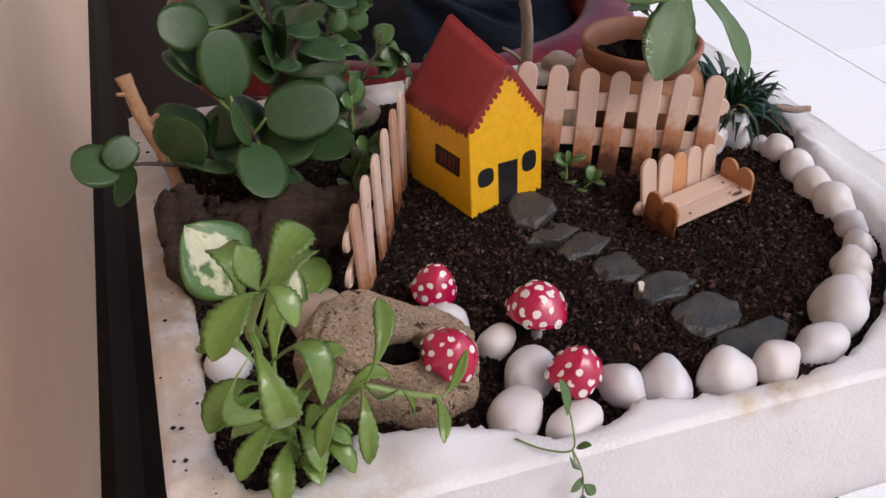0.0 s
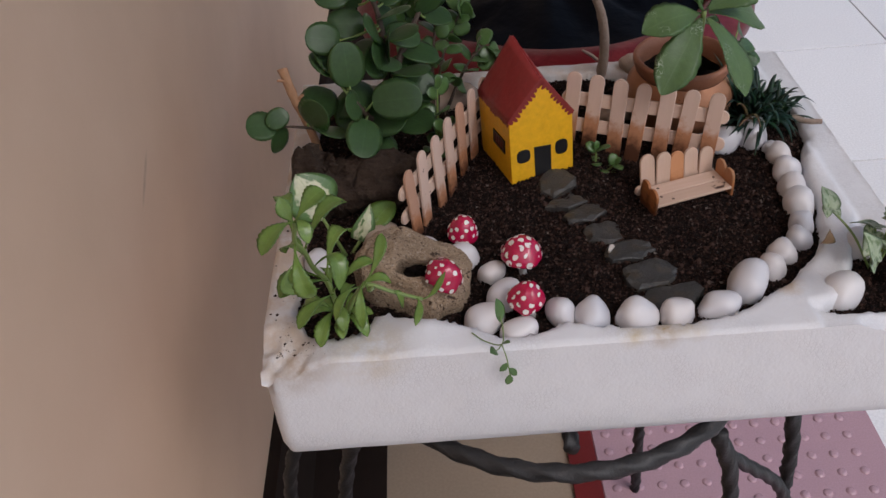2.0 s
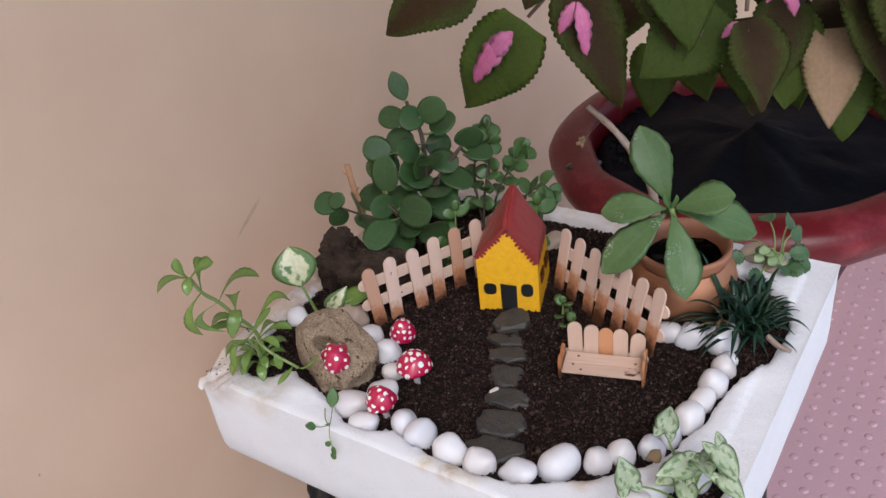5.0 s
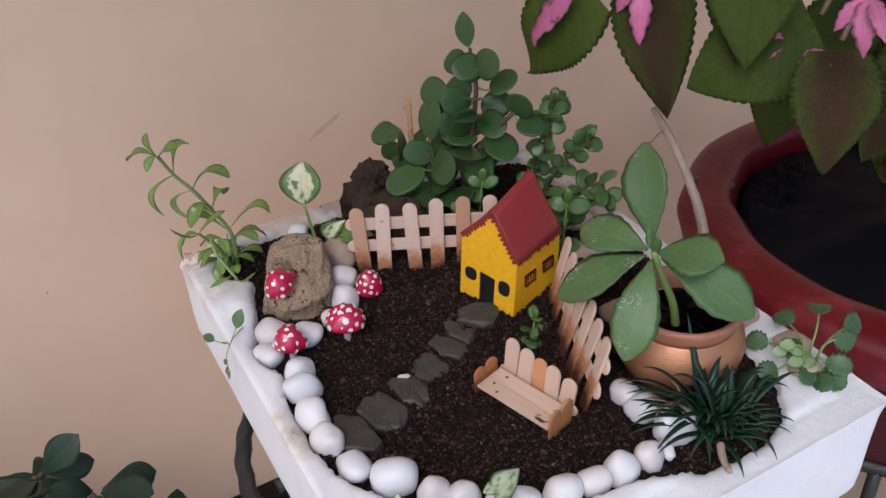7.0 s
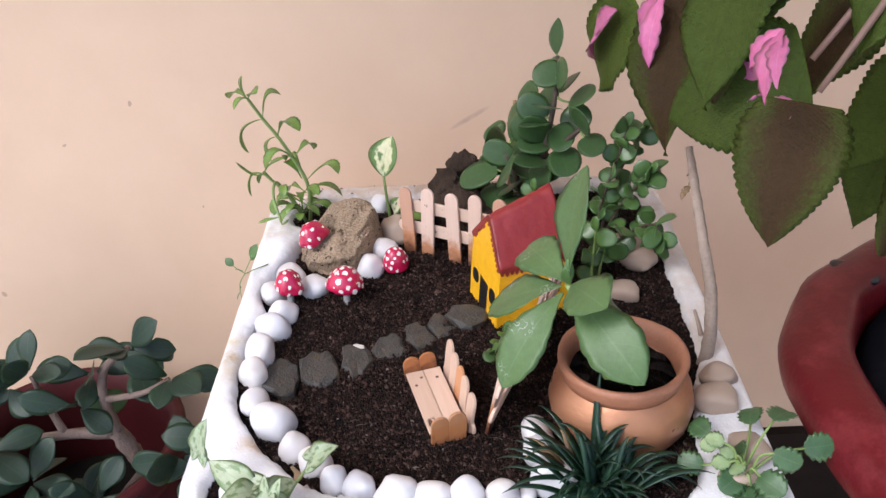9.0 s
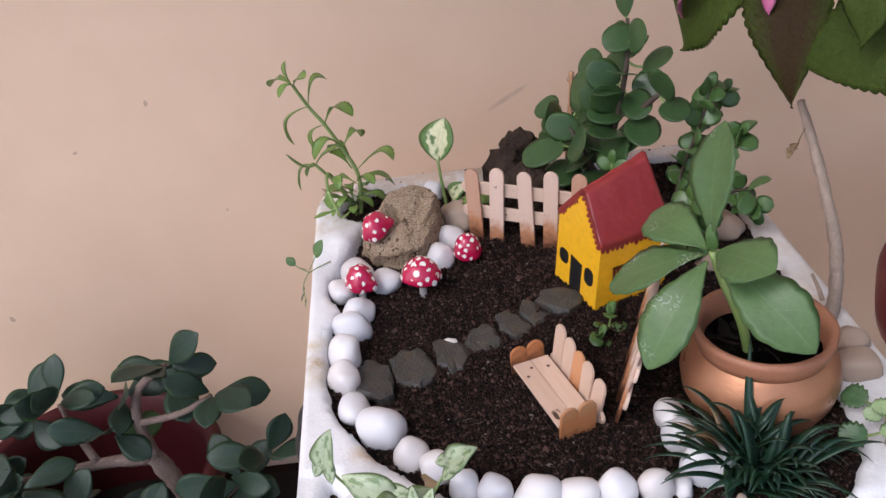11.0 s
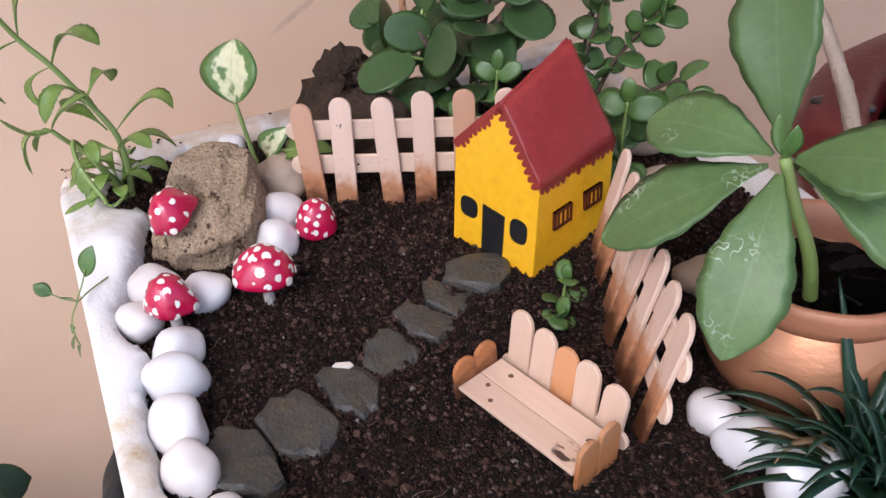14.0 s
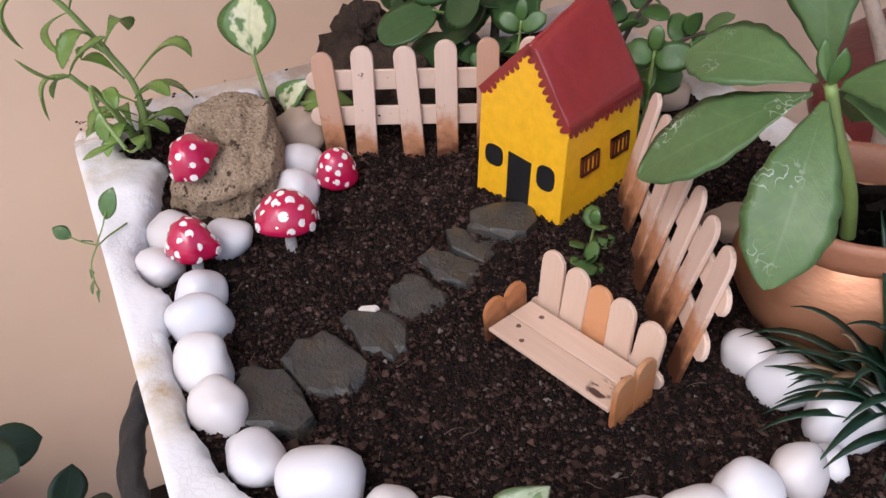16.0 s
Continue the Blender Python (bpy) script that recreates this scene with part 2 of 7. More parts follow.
_c = _n.mix(0.5, _c, _n.ramp(_n.random(), [(0.0, (0.6, 0.6, 0.6)), (1.0, (1, 1, 1))]), "MULTIPLY")
_n.bump(_n.math("ADD", _n.noise(130, 5, 0.6), _n.math("MULTIPLY", _n.noise(700, 3), 0.4)), 0.85, 0.0018)
M["slate"] = _n.done(_c, 0.40, 0, 0.45)
_n = Nodes("rock")
_v = _n.node("TexVoronoi", Scale=430.0)
_n.link(_n.coord(), _v.inputs["Vector"])
_c = _n.mix(_n.noise(45, 6), (0.245, 0.172, 0.108), (0.42, 0.315, 0.215))
_c = _n.mix(_n.math("MULTIPLY", _n.math("GREATER_THAN", _n.noise(900, 2, 0.6), 0.60), 0.7), _c, (0.075, 0.05, 0.035))
_c = _n.mix(_n.math("MULTIPLY", _n.math("GREATER_THAN", _n.noise(760, 2, 0.6), 0.62), 0.5), _c, (0.55, 0.47, 0.38))
_c = _n.mix(_n.math("SUBTRACT", 0.85, _n.math("MULTIPLY", _v.outputs["Distance"], 2.9), True), _c, (0.12, 0.085, 0.055))
_c = _n.mix(_n.math("GREATER_THAN", _n.noise(210, 3, 0.6), 0.635), _c, (0.07, 0.045, 0.03))
_n.bump(_n.math("ADD", _n.math("MULTIPLY", _v.outputs["Distance"], 0.6), _n.noise(620, 5, 0.7)), 0.8, 0.0016)
M["rock"] = _n.done(_c, 0.9, 0, 0.2)
_n = Nodes("bark")
_f = _n.noise(1.0, 6, 0.65, stretch=(90, 420, 420))
_c = _n.mix(_f, (0.022, 0.014, 0.010), (0.090, 0.060, 0.042))
_c = _n.mix(_n.math("MULTIPLY", _n.math("SUBTRACT", _n.noise(70, 4), 0.5), 5.0, True), _c, (0.026, 0.017, 0.012))
_n.bump(_n.math("ADD", _f, _n.noise(520, 4)), 1.0, 0.0022)
M["bark"] = _n.done(_c, 0.9, 0, 0.2)
M["chip"] = simple("chip", (0.75, 0.70, 0.64), (0.55, 0.50, 0.45), 300, 0.6)
M["yellow"] = simple("yellow_paint", (0.78, 0.40, 0.010), (0.83, 0.46, 0.015), 60, 0.34, 0.5, 260, 0.5, dist=0.0006)
M["roof"] = simple("roof_paint", (0.24, 0.022, 0.022), (0.30, 0.035, 0.032), 90, 0.36, 0.5, 300, 0.5, dist=0.0006)
M["trim_red"] = simple("trim_paint", (0.26, 0.03, 0.025), (0.20, 0.02, 0.02), 200, 0.4)
M["black"] = simple("black_paint", (0.010, 0.010, 0.011), (0.018, 0.018, 0.019), 200, 0.3, 0.2)
M["brown_line"] = simple("brown_paint", (0.10, 0.015, 0.012), (0.07, 0.012, 0.01), 300, 0.4)
M["stick"] = wood_material("stick_wood", (0.73, 0.555, 0.455), (0.58, 0.405, 0.315), (0.085, 0.026, 0.011), 0.0400)
M["stick_clean"] = wood_material("stick_wood_clean", (0.73, 0.555, 0.455), (0.58, 0.405, 0.315), (0.12, 0.038, 0.015), 0.0310)
M["rail"] = wood_material("rail_wood", (0.74, 0.57, 0.46), (0.60, 0.42, 0.32), None)
M["plank"] = wood_material("bench_wood", (0.75, 0.575, 0.465), (0.50, 0.325, 0.225), None)
M["plank_rear"] = wood_material("bench_wood_dotted", (0.75, 0.575, 0.465), (0.50, 0.325, 0.225), None, dots=((-0.0020, 0.0475), (0.001, 0.009)))
M["plank_front"] = wood_material("bench_wood_stained", (0.75, 0.575, 0.465), (0.50, 0.325, 0.225), None, spot=(0.0, 0.0, 0.0455), dots=((0.0026, 0.0065), (-0.0018, 0.0125), (0.0005, 0.0505)))
M["root"] = simple("dry_root", (0.10, 0.065, 0.045), (0.20, 0.14, 0.10), 300, 0.8)
M["arm"] = wood_material("stained_wood", (0.32, 0.125, 0.048), (0.22, 0.080, 0.030), (0.085, 0.030, 0.015), 0.0255)
M["red_cap"] = simple("cap_paint", (0.50, 0.008, 0.066), (0.42, 0.007, 0.052), 150, 0.22, 0.3, 700, 0.5, coat=0.4)
M["white_dot"] = simple("dot_paint", (0.85, 0.80, 0.78), (0.78, 0.72, 0.70), 400, 0.35)
M["stalk"] = simple("stalk_paint", (0.70, 0.68, 0.66), (0.12, 0.10, 0.09), 330, 0.7)
M["iron"] = simple("black_iron", (0.010, 0.010, 0.011), (0.026, 0.024, 0.024), 120, 0.50, 0.5, 500, 0.5, dist=0.001)
M["terracotta"] = simple("terracotta", (0.40, 0.175, 0.095), (0.32, 0.135, 0.075), 50, 0.50, 0.25, 500, 0.5)
_n = Nodes("copper_paint")
_c = _n.mix(_n.noise(28, 5, 0.65), (0.56, 0.27, 0.14), (0.30, 0.13, 0.070))
_n.bump(_n.noise(160, 3, stretch=(1, 1, 3)), 0.25, 0.001)
M["copper"] = _n.done(_c, _n.ramp(_n.noise(70, 4), [(0.3, (0.26, 0.26, 0.26)), (0.7, (0.52, 0.52, 0.52))]), 0.5, 0.45)
_n = Nodes("red_pot_paint")
_c = _n.mix(_n.noise(9, 4), (0.090, 0.004, 0.007), (0.135, 0.008, 0.011))
_c = _n.mix(_n.math("MULTIPLY", _n.math("SUBTRACT", _n.noise(22, 6, 0.7), 0.50), 4.0, True), _c, (0.23, 0.034, 0.040))
_c = _n.mix(_n.math("MULTIPLY", _n.math("GREATER_THAN", _n.noise(60, 5, 0.7), 0.66), 0.7), _c, (0.09, 0.012, 0.016))
_n.bump(_n.math("ADD", _n.noise(30, 4), _n.math("MULTIPLY", _n.noise(220, 4), 0.4)), 0.25, 0.003)
M["red_pot"] = _n.done(_c, 0.34, 0, 0.28)
# darker copy of the rim's red: the shade below the rim is in the colour
M["red_pot_shaded"] = simple("red_pot_shaded", (0.036, 0.003, 0.005), (0.058, 0.006, 0.008), 14, 0.55, 0.4, 200, 0.3, dist=0.001)
M["dark_red_pot"] = simple("dark_red_pot", (0.040, 0.004, 0.005), (0.062, 0.006, 0.008), 14, 0.6, 0.3, 200, 0.25)
M["bag"] = simple("black_plastic", (0.0028, 0.0034, 0.006), (0.0045, 0.0055, 0.009), 60, 0.55, 0.5, 50, 0.07, dist=0.003)
M["gold"] = simple("gold_metal", (0.55, 0.36, 0.09), (0.42, 0.26, 0.06), 120, 0.35, 0.2, 600, 0.5, metal=0.8)
M["tile"] = simple("white_tile", (0.86, 0.86, 0.86), (0.90, 0.90, 0.90), 3, 0.16, 0.05, 300, 0.5, vary=0.1)
M["tile_beige"] = simple("beige_tile", (0.33, 0.255, 0.185), (0.38, 0.295, 0.215), 3, 0.3, 0.05, 300, 0.5, vary=0.1)
M["grout"] = simple("grout", (0.30, 0.28, 0.27), (0.22, 0.20, 0.19), 60, 0.9)
# brown darkened to carry the shade along the wall; also on the floor strips
M["skirting"] = simple("near_black_brown", (0.013, 0.008, 0.006), (0.026, 0.017, 0.013), 40, 0.85, 0.2, 700, 0.12)
M["mat"] = simple("mauve_rubber", (0.43, 0.275, 0.315), (0.49, 0.315, 0.355), 6, 0.26, 0.15, 500, 0.5)
M["mat_edge"] = simple("red_rubber", (0.19, 0.020, 0.018), (0.14, 0.016, 0.015), 10, 0.35, 0.15, 500)
M["plaster"] = simple("plaster", (0.62, 0.56, 0.50), (0.70, 0.64, 0.58), 3, 0.8, 0.1, 60)
M["ground"] = simple("paving", (0.40, 0.38, 0.36), (0.50, 0.48, 0.46), 0.8, 0.8, 0.2, 20)
M["stem"] = simple("green_stem", (0.16, 0.24, 0.06), (0.22, 0.30, 0.09), 200, 0.45)
M["woody"] = simple("woody_stem", (0.26, 0.19, 0.145), (0.42, 0.33, 0.265), 140, 0.8, 0.8, 500, dist=0.001)
M["jade_stem"] = simple("jade_stem", (0.050, 0.033, 0.022), (0.085, 0.058, 0.040), 160, 0.7, 0.8, 500, dist=0.001)
M["ficus_bark"] = simple("ficus_bark", (0.13, 0.090, 0.074), (0.23, 0.170, 0.145), 120, 0.85, 0.9, 500, 0.25, dist=0.0015)
M["twig"] = simple("cut_twig", (0.50, 0.29, 0.155), (0.32, 0.16, 0.085), 160, 0.7, 0.8, 500, dist=0.001)
M["pink_stem"] = simple("coleus_stem", (0.20, 0.10, 0.10), (0.14, 0.10, 0.05), 160, 0.6)
M["leaf_kal"] = leaf_material("kalanchoe_leaf", (0.175, 0.275, 0.055), (0.125, 0.210, 0.044), (0.24, 0.35, 0.11), 0.22)
M["leaf_jade"] = leaf_material("jade_leaf", (0.047, 0.094, 0.032), (0.054, 0.105, 0.036), (0.065, 0.125, 0.05), 0.32, spec=0.30, veins=0.15)
M["leaf_small"] = leaf_material("small_jade_leaf", (0.085, 0.165, 0.045), (0.068, 0.138, 0.038), (0.10, 0.19, 0.055), 0.32)
M["leaf_big"] = leaf_material("broad_leaf", (0.104, 0.178, 0.062), (0.088, 0.156, 0.054), (0.18, 0.26, 0.13), 0.42, scratch=True, spec=0.35)
M["leaf_pothos"] = leaf_material("pothos_leaf", (0.60, 0.60, 0.40), (0.10, 0.19, 0.055), (0.34, 0.42, 0.20), 0.36, (0.085, 0.165, 0.045), margin=0.52, soft=9.0, patch=2.2, cut=0.51)
M["leaf_varieg"] = leaf_material("variegated_leaf", (0.43, 0.49, 0.33), (0.110, 0.180, 0.075), (0.26, 0.35, 0.16), 0.45, (0.17, 0.25, 0.11), margin=0.62, speck=0.5, patch=3.0)
M["leaf_ivy"] = leaf_material("ivy_leaf", (0.055, 0.118, 0.045), (0.068, 0.138, 0.052), (0.13, 0.22, 0.09), 0.45)
M["leaf_cream"] = leaf_material("cream_leaf", (0.29, 0.38, 0.19), (0.13, 0.21, 0.085), (0.36, 0.44, 0.25), 0.45, margin=0.6)
M["leaf_grass"] = leaf_material("mondo_leaf", (0.016, 0.044, 0.028), (0.022, 0.055, 0.034), (0.03, 0.07, 0.04), 0.36, spec=0.35)
M["leaf_ficus"] = leaf_material("ficus_leaf", (0.021, 0.042, 0.027), (0.026, 0.049, 0.031), (0.055, 0.085, 0.055), 0.45, spec=0.28)
M["leaf_coleus"] = leaf_material("coleus_leaf", (0.046, 0.025, 0.010), (0.046, 0.062, 0.010), (0.038, 0.024, 0.010), 0.62, margin=0.38, speck=1.7, soft=1.8, spec=0.12, quilt=0.8)
M["leaf_coleus_green"] = leaf_material("coleus_green_leaf", (0.056, 0.080, 0.013), (0.048, 0.071, 0.011), (0.040, 0.058, 0.010), 0.62, (0.042, 0.038, 0.012), margin=0.6, speck=0.6, soft=1.4, spec=0.12, patch=3.0, cut=0.68, quilt=0.8)
M["leaf_pink"] = leaf_material("coleus_pink_leaf", (0.50, 0.12, 0.27), (0.38, 0.16, 0.24), (0.54, 0.25, 0.37), 0.5, margin=0.7)
M["leaf_dry"] = leaf_material("dry_leaf", (0.30, 0.19, 0.11), (0.24, 0.16, 0.08), (0.34, 0.24, 0.15), 0.8)
M["petal"] = simple("petal", (0.75, 0.60, 0.62), (0.8, 0.7, 0.7), 300, 0.6)
M["plaster_white"] = simple("ceiling_paint", (0.78, 0.76, 0.73), (0.74, 0.72, 0.70), 2, 0.8, 0.05, 40)

# ---------------------------------------------------------------- building helpers
ORIGIN = {}


def thing(name, at, label, category, group="", kind=""):
    """A top-level thing: an empty at its base that carries its parts."""
    ob = new(name)
    ob.empty_display_size = 0.01
    ob.location = at
    ORIGIN[ob] = Vector(at)
    return tagged(ob, label, category, group, kind)


def mesh_of(bm, name, material, smooth=True):
    bmesh.ops.recalc_face_normals(bm, faces=bm.faces)
    me = bpy.data.meshes.new(name)
    bm.to_mesh(me)
    bm.free()
    if smooth:
        for p in me.polygons:
            p.use_smooth = True
    for m in material if isinstance(material, list) else [material]:
        me.materials.append(m)
    return me


def part(name, bm, material, parent, label="", smooth=True, kind=""):
    """Links a bmesh, built in world places, as one mesh under a thing or a part."""
    o = ORIGIN[parent]
    bmesh.ops.translate(bm, verts=bm.verts, vec=-o)
    ob = new(name, mesh_of(bm, name, material, smooth))
    ob.parent = parent
    ORIGIN[ob] = o
    return tagged(ob, label, kind=kind)


def solid(name, bm, material, at, label, category, group="", kind="", smooth=True):
    """A top-level thing that is one mesh, built in world places, with its origin at its base."""
    bmesh.ops.translate(bm, verts=bm.verts, vec=-Vector(at))
    ob = new(name, mesh_of(bm, name, material, smooth))
    ob.location = at
    ORIGIN[ob] = Vector(at)
    return tagged(ob, label, category, group, kind)


def placed(name, me, parent, m, label=""):
    """A part that shares a mesh, at a pose given in the world."""
    ob = new(name, me)
    ob.parent = parent
    ob.matrix_basis = Matrix.Translation(-ORIGIN[parent]) @ m
    ORIGIN[ob] = ORIGIN[parent]
    return tagged(ob, label)


def box(bm, lo, hi, bevel=0.0):
    r = bmesh.ops.create_cube(bm, size=1.0)
    for v in r["verts"]:
        v.co = Vector([lo[i] if v.co[i] < 0 else hi[i] for i in range(3)])
    if bevel:
        es = list({e for v in r["verts"] for e in v.link_edges})
        bmesh.ops.bevel(bm, geom=es, offset=bevel, segments=2, profile=0.5, affect="EDGES")


def loops(bm, rings, close=True, caps=True):
    """Skins a list of rings of points."""
    rows = [[bm.verts.new(p) for p in ring] for ring in rings]
    n = len(rows[0])
    for a, b in zip(rows, rows[1:]):
        for i in range(n if close else n - 1):
            j = (i + 1) % n
            bm.faces.new((a[i], a[j], b[j], b[i]))
    if caps:
        bm.faces.new(list(reversed(rows[0])))
        bm.faces.new(rows[-1])
    return rows


def lathe(bm, profile, n, at, wobble=0.0, caps=False):
    at = Vector(at)
    rings = []
    for r, z in profile:
        rings.append([at + Vector((r * (1 + wobble * noise.noise((3 * math.cos(k * math.tau / n), 3 * math.sin(k * math.tau / n), z * 20))) * math.cos(k * math.tau / n),
                                   r * (1 + wobble * noise.noise((3 * math.cos(k * math.tau / n), 3 * math.sin(k * math.tau / n), z * 20))) * math.sin(k * math.tau / n), z)) for k in range(n)])
    loops(bm, rings, True, caps)


def smooth_line(pts, steps=5):
    """A Catmull-Rom line through points."""
    p = [Vector(q) for q in pts]
    p = [2 * p[0] - p[1]] + p + [2 * p[-1] - p[-2]]
    out = []
    for i in range(1, len(p) - 2):
        a, b, c, d = p[i - 1:i + 3]
        for k in range(steps):
            t = k / steps
            out.append(0.5 * (2 * b + (c - a) * t + (2 * a - 5 * b + 4 * c - d) * t * t + (3 * b - a - 3 * c + d) * t ** 3))
    return out + [p[-2]]


def tube(bm, pts, r0, r1=None, n=7, steps=5, twist=0.0, lobes=0, bumpy=0.0):
    """A tube along a smooth line, tapered from r0 to r1, with twisted lobes if asked."""
    line = smooth_line(pts, steps)
    r1 = r0 if r1 is None else r1
    side = None
    rings, run = [], 0.0
    for i, p in enumerate(line):
        d = (line[min(i + 1, len(line) - 1)] - line[max(i - 1, 0)]).normalized()
        if side is None:
            side = d.orthogonal().normalized()
        side = (side - d * side.dot(d)).normalized()
        up = d.cross(side)
        if i:
            run += (p - line[i - 1]).length
        r = r0 + (r1 - r0) * i / (len(line) - 1)
        ring = []
        for k in range(n):
            a = k * math.tau / n + twist * run
            q = r * (1 + (0.13 * math.cos(lobes * (k * math.tau / n)) if lobes else 0))
            q *= 1 + bumpy * noise.noise(p * 180 + Vector((k, 0, 0)))
            ring.append(p + (side * math.cos(a) + up * math.sin(a)) * q)
        rings.append(ring)
    loops(bm, rings)


def blob(bm, at, size, turn=(0, 0, 0), sub=3, rough=0.12, freq=1.6, seed=0.0, square=1.0, flat=None):
    """A rounded lump: a noisy ball with its three half-sizes."""
    r = bmesh.ops.create_icosphere(bm, subdivisions=sub, radius=1.0)
    m = pose(*at, *turn)
    for v in r["verts"]:
        c = v.co.normalized()
        k = 1 + rough * noise.noise(c * freq + Vector((seed, seed * 0.7, 3.1)))
        c = Vector([math.copysign(abs(q) ** square, q) for q in c]) * k
        if flat is not None and c.z < flat:
            c.z = flat + (c.z - flat) * 0.2
        v.co = m @ Vector((c.x * size[0], c.y * size[1], c.z * size[2]))
    return r["verts"]


SHAPES = {
    "ovate": lambda u: max(0.0, math.sin(math.pi * u ** 0.78)) ** 0.8,
    "obovate": lambda u: max(0.0, math.sin(math.pi * (0.06 + 0.94 * u) ** 1.55)) ** 0.75,
    "round": lambda u: math.sqrt(max(0.0, 1 - (2 * u - 1) ** 2)) ** 0.9,
    "elliptic": lambda u: max(0.0, math.sin(math.pi * u)) ** 0.75,
    "spoon": lambda u: max(0.13 * (u < 0.9), max(0.0, math.sin(math.pi * u ** 2.1)) ** 0.75),
    "heart": lambda u: max(0.0, math.sin(math.pi * (u * 0.93 + 0.07) ** 0.62)) ** 0.85,
    "strap": lambda u: (1 - u ** 2.6) * (0.55 + 0.45 * min(1, u * 5)),
}


def leaf(bm, base, tip, width, up=(0, 0, 1), shape="elliptic", fold=0.15, curl=0.06, thick=0.0006, teeth=0, depth=0.06, n=10, m=3, wave=0.0, droop=0.0, mid=None):
    """A closed leaf blade from base to tip, with its own u, v map."""
    uvl = bm.loops.layers.uv.verify()
    base, tip, up = Vector(base), Vector(tip), Vector(up)
    d = tip - base
    length = d.length
    f = d.normalized()
    s = f.cross(up)
    s = s.normalized() if s.length > 1e-4 else f.orthogonal().normalized()
    nn = s.cross(f).normalized()
    top, bot, where = [], [], {}
    ph = random.random() * 6
    for i in range(n + 1):
        u = i / n
        w = max(0.0005 * (1 if 0 < i < n else 0.3), width / 2 * SHAPES[shape](u))
        if teeth:
            w *= 1 - depth * (1 - abs(math.sin(math.pi * (u * teeth + 0.5)))) * (1 if 0.02 < u < 0.98 else 0)
        if mid is not None:
            tang = ((Vector(mid) - base) * (1 - u) + (tip - Vector(mid)) * u).normalized()
            nn = s.cross(tang).normalized()
            line = base * (1 - u) ** 2 + Vector(mid) * 2 * u * (1 - u) + tip * u * u
        else:
            line = base + f * length * u
        c = line + nn * (curl * length * 4 * u * (1 - u) - droop * length * u * u)
        rt, rb = [], []
        for j in range(-m, m + 1):
            v = j / m
            p = c + s * w * v + nn * (fold * w * abs(v) ** 1.6 + wave * length * math.sin(u * 9 + ph + v * 2) * abs(v))
            t = thick * (1 - abs(v) ** 3) * min(1, 6 * u * (1 - u) + 0.15)
            vt = bm.verts.new(p + nn * t * 0.5)
            where[vt] = (u, 0.5 + 0.5 * v)
            if abs(j) == m:
                vb = vt
            else:
                vb = bm.verts.new(p - nn * t * 0.5)
                where[vb] = (u, 0.5 + 0.5 * v)
            rt.append(vt)
            rb.append(vb)
        top.append(rt)
        bot.append(rb)
    for i in range(n):
        for j in range(2 * m):
            fs = [bm.faces.new((top[i][j], top[i][j + 1], top[i + 1][j + 1], top[i + 1][j])),
                  bm.faces.new((bot[i + 1][j], bot[i + 1][j + 1], bot[i][j + 1], bot[i][j]))]
            for q in fs:
                for lp in q.loops:
                    lp[uvl].uv = where[lp.vert]
    for row in (0, n):
        ring = top[row] + [v for v in reversed(bot[row]) if v not in top[row]]
        if len(ring) > 2:
            q = bm.faces.new(ring)
            for lp in q.loops:
                lp[uvl].uv = where[lp.vert]


def add_leaf(plant, material, *a, name="leaf", label="", **k):
    bm = bmesh.new()
    leaf(bm, *a, **k)
    return part(name, bm, material, plant, label)


def prism(bm, outline, z0, z1, chamfer=0.0008, wob=0.0):
    c = sum((Vector((x, y, 0)) for x, y in outline), Vector()) / len(outline)
    def ring(z, k):
        out = []
        for x, y in outline:
            p = Vector((x, y, 0))
            d = c - p
            q = p + d * min(1, k / max(d.length, 1e-6))
            out.append(Vector((q.x, q.y, z + wob * noise.noise(Vector((q.x, q.y, 0)) * 120))))
        return out
    loops(bm, [ring(z0, 0), ring(z1 - chamfer, 0), ring(z1, chamfer)])

# ---------------------------------------------------------------- the porch
def slab(name, lo, hi, material, label, category):
    bm = bmesh.new()
    box(bm, lo, hi)
    return solid(name, bm, material, lo, label, category, kind="structure", smooth=False)


slab("wall_west", (WALL_X - 0.15, -3.0, FLOOR_Z), (WALL_X, 4.0, 2.1), M["wall"], "tan painted plaster wall behind the plants", "wall")
# unseen wall, added to close the far end and cut light from there
slab("wall_north", (WALL_X, 3.6, FLOOR_Z), (1.25, 3.75, 2.1), M["plaster"], "unseen plain wall added to close the far end", "wall")
# unseen ceiling, added and sized to keep sun and sky off the planter
slab("ceiling", (WALL_X - 0.15, -1.5, 2.1), (1.2, 4.0, 2.22), M["plaster_white"], "unseen white ceiling added to block light from above", "ceiling")
slab("baseboard", (WALL_X, -3.0, FLOOR_Z), (WALL_X + 0.012, 3.6, -0.372), M["skirting"], "dark brown stone skirting along the wall", "baseboard")
# dark strips added to the floor: the gap's shade put into their colour
slab("trim", (WALL_X + 0.012, -3.0, FLOOR_Z), (-0.02, 0.43, FLOOR_Z + 0.004), M["skirting"], "narrow dark strip added on the floor for the shade along the wall", "floor border")
slab("trim", (WALL_X + 0.012, 0.43, FLOOR_Z), (0.10, 3.6, FLOOR_Z + 0.004), M["skirting"], "wide dark strip added on the floor for the shade behind the box", "floor border")
bm = bmesh.new()
box(bm, (-300, -300, FLOOR_Z - 0.3), (300, 300, FLOOR_Z - 0.06))
solid("ground", bm, M["ground"], (0, 0, FLOOR_Z - 0.3), "grey paving outside the porch", "ground", kind="structure", smooth=False)
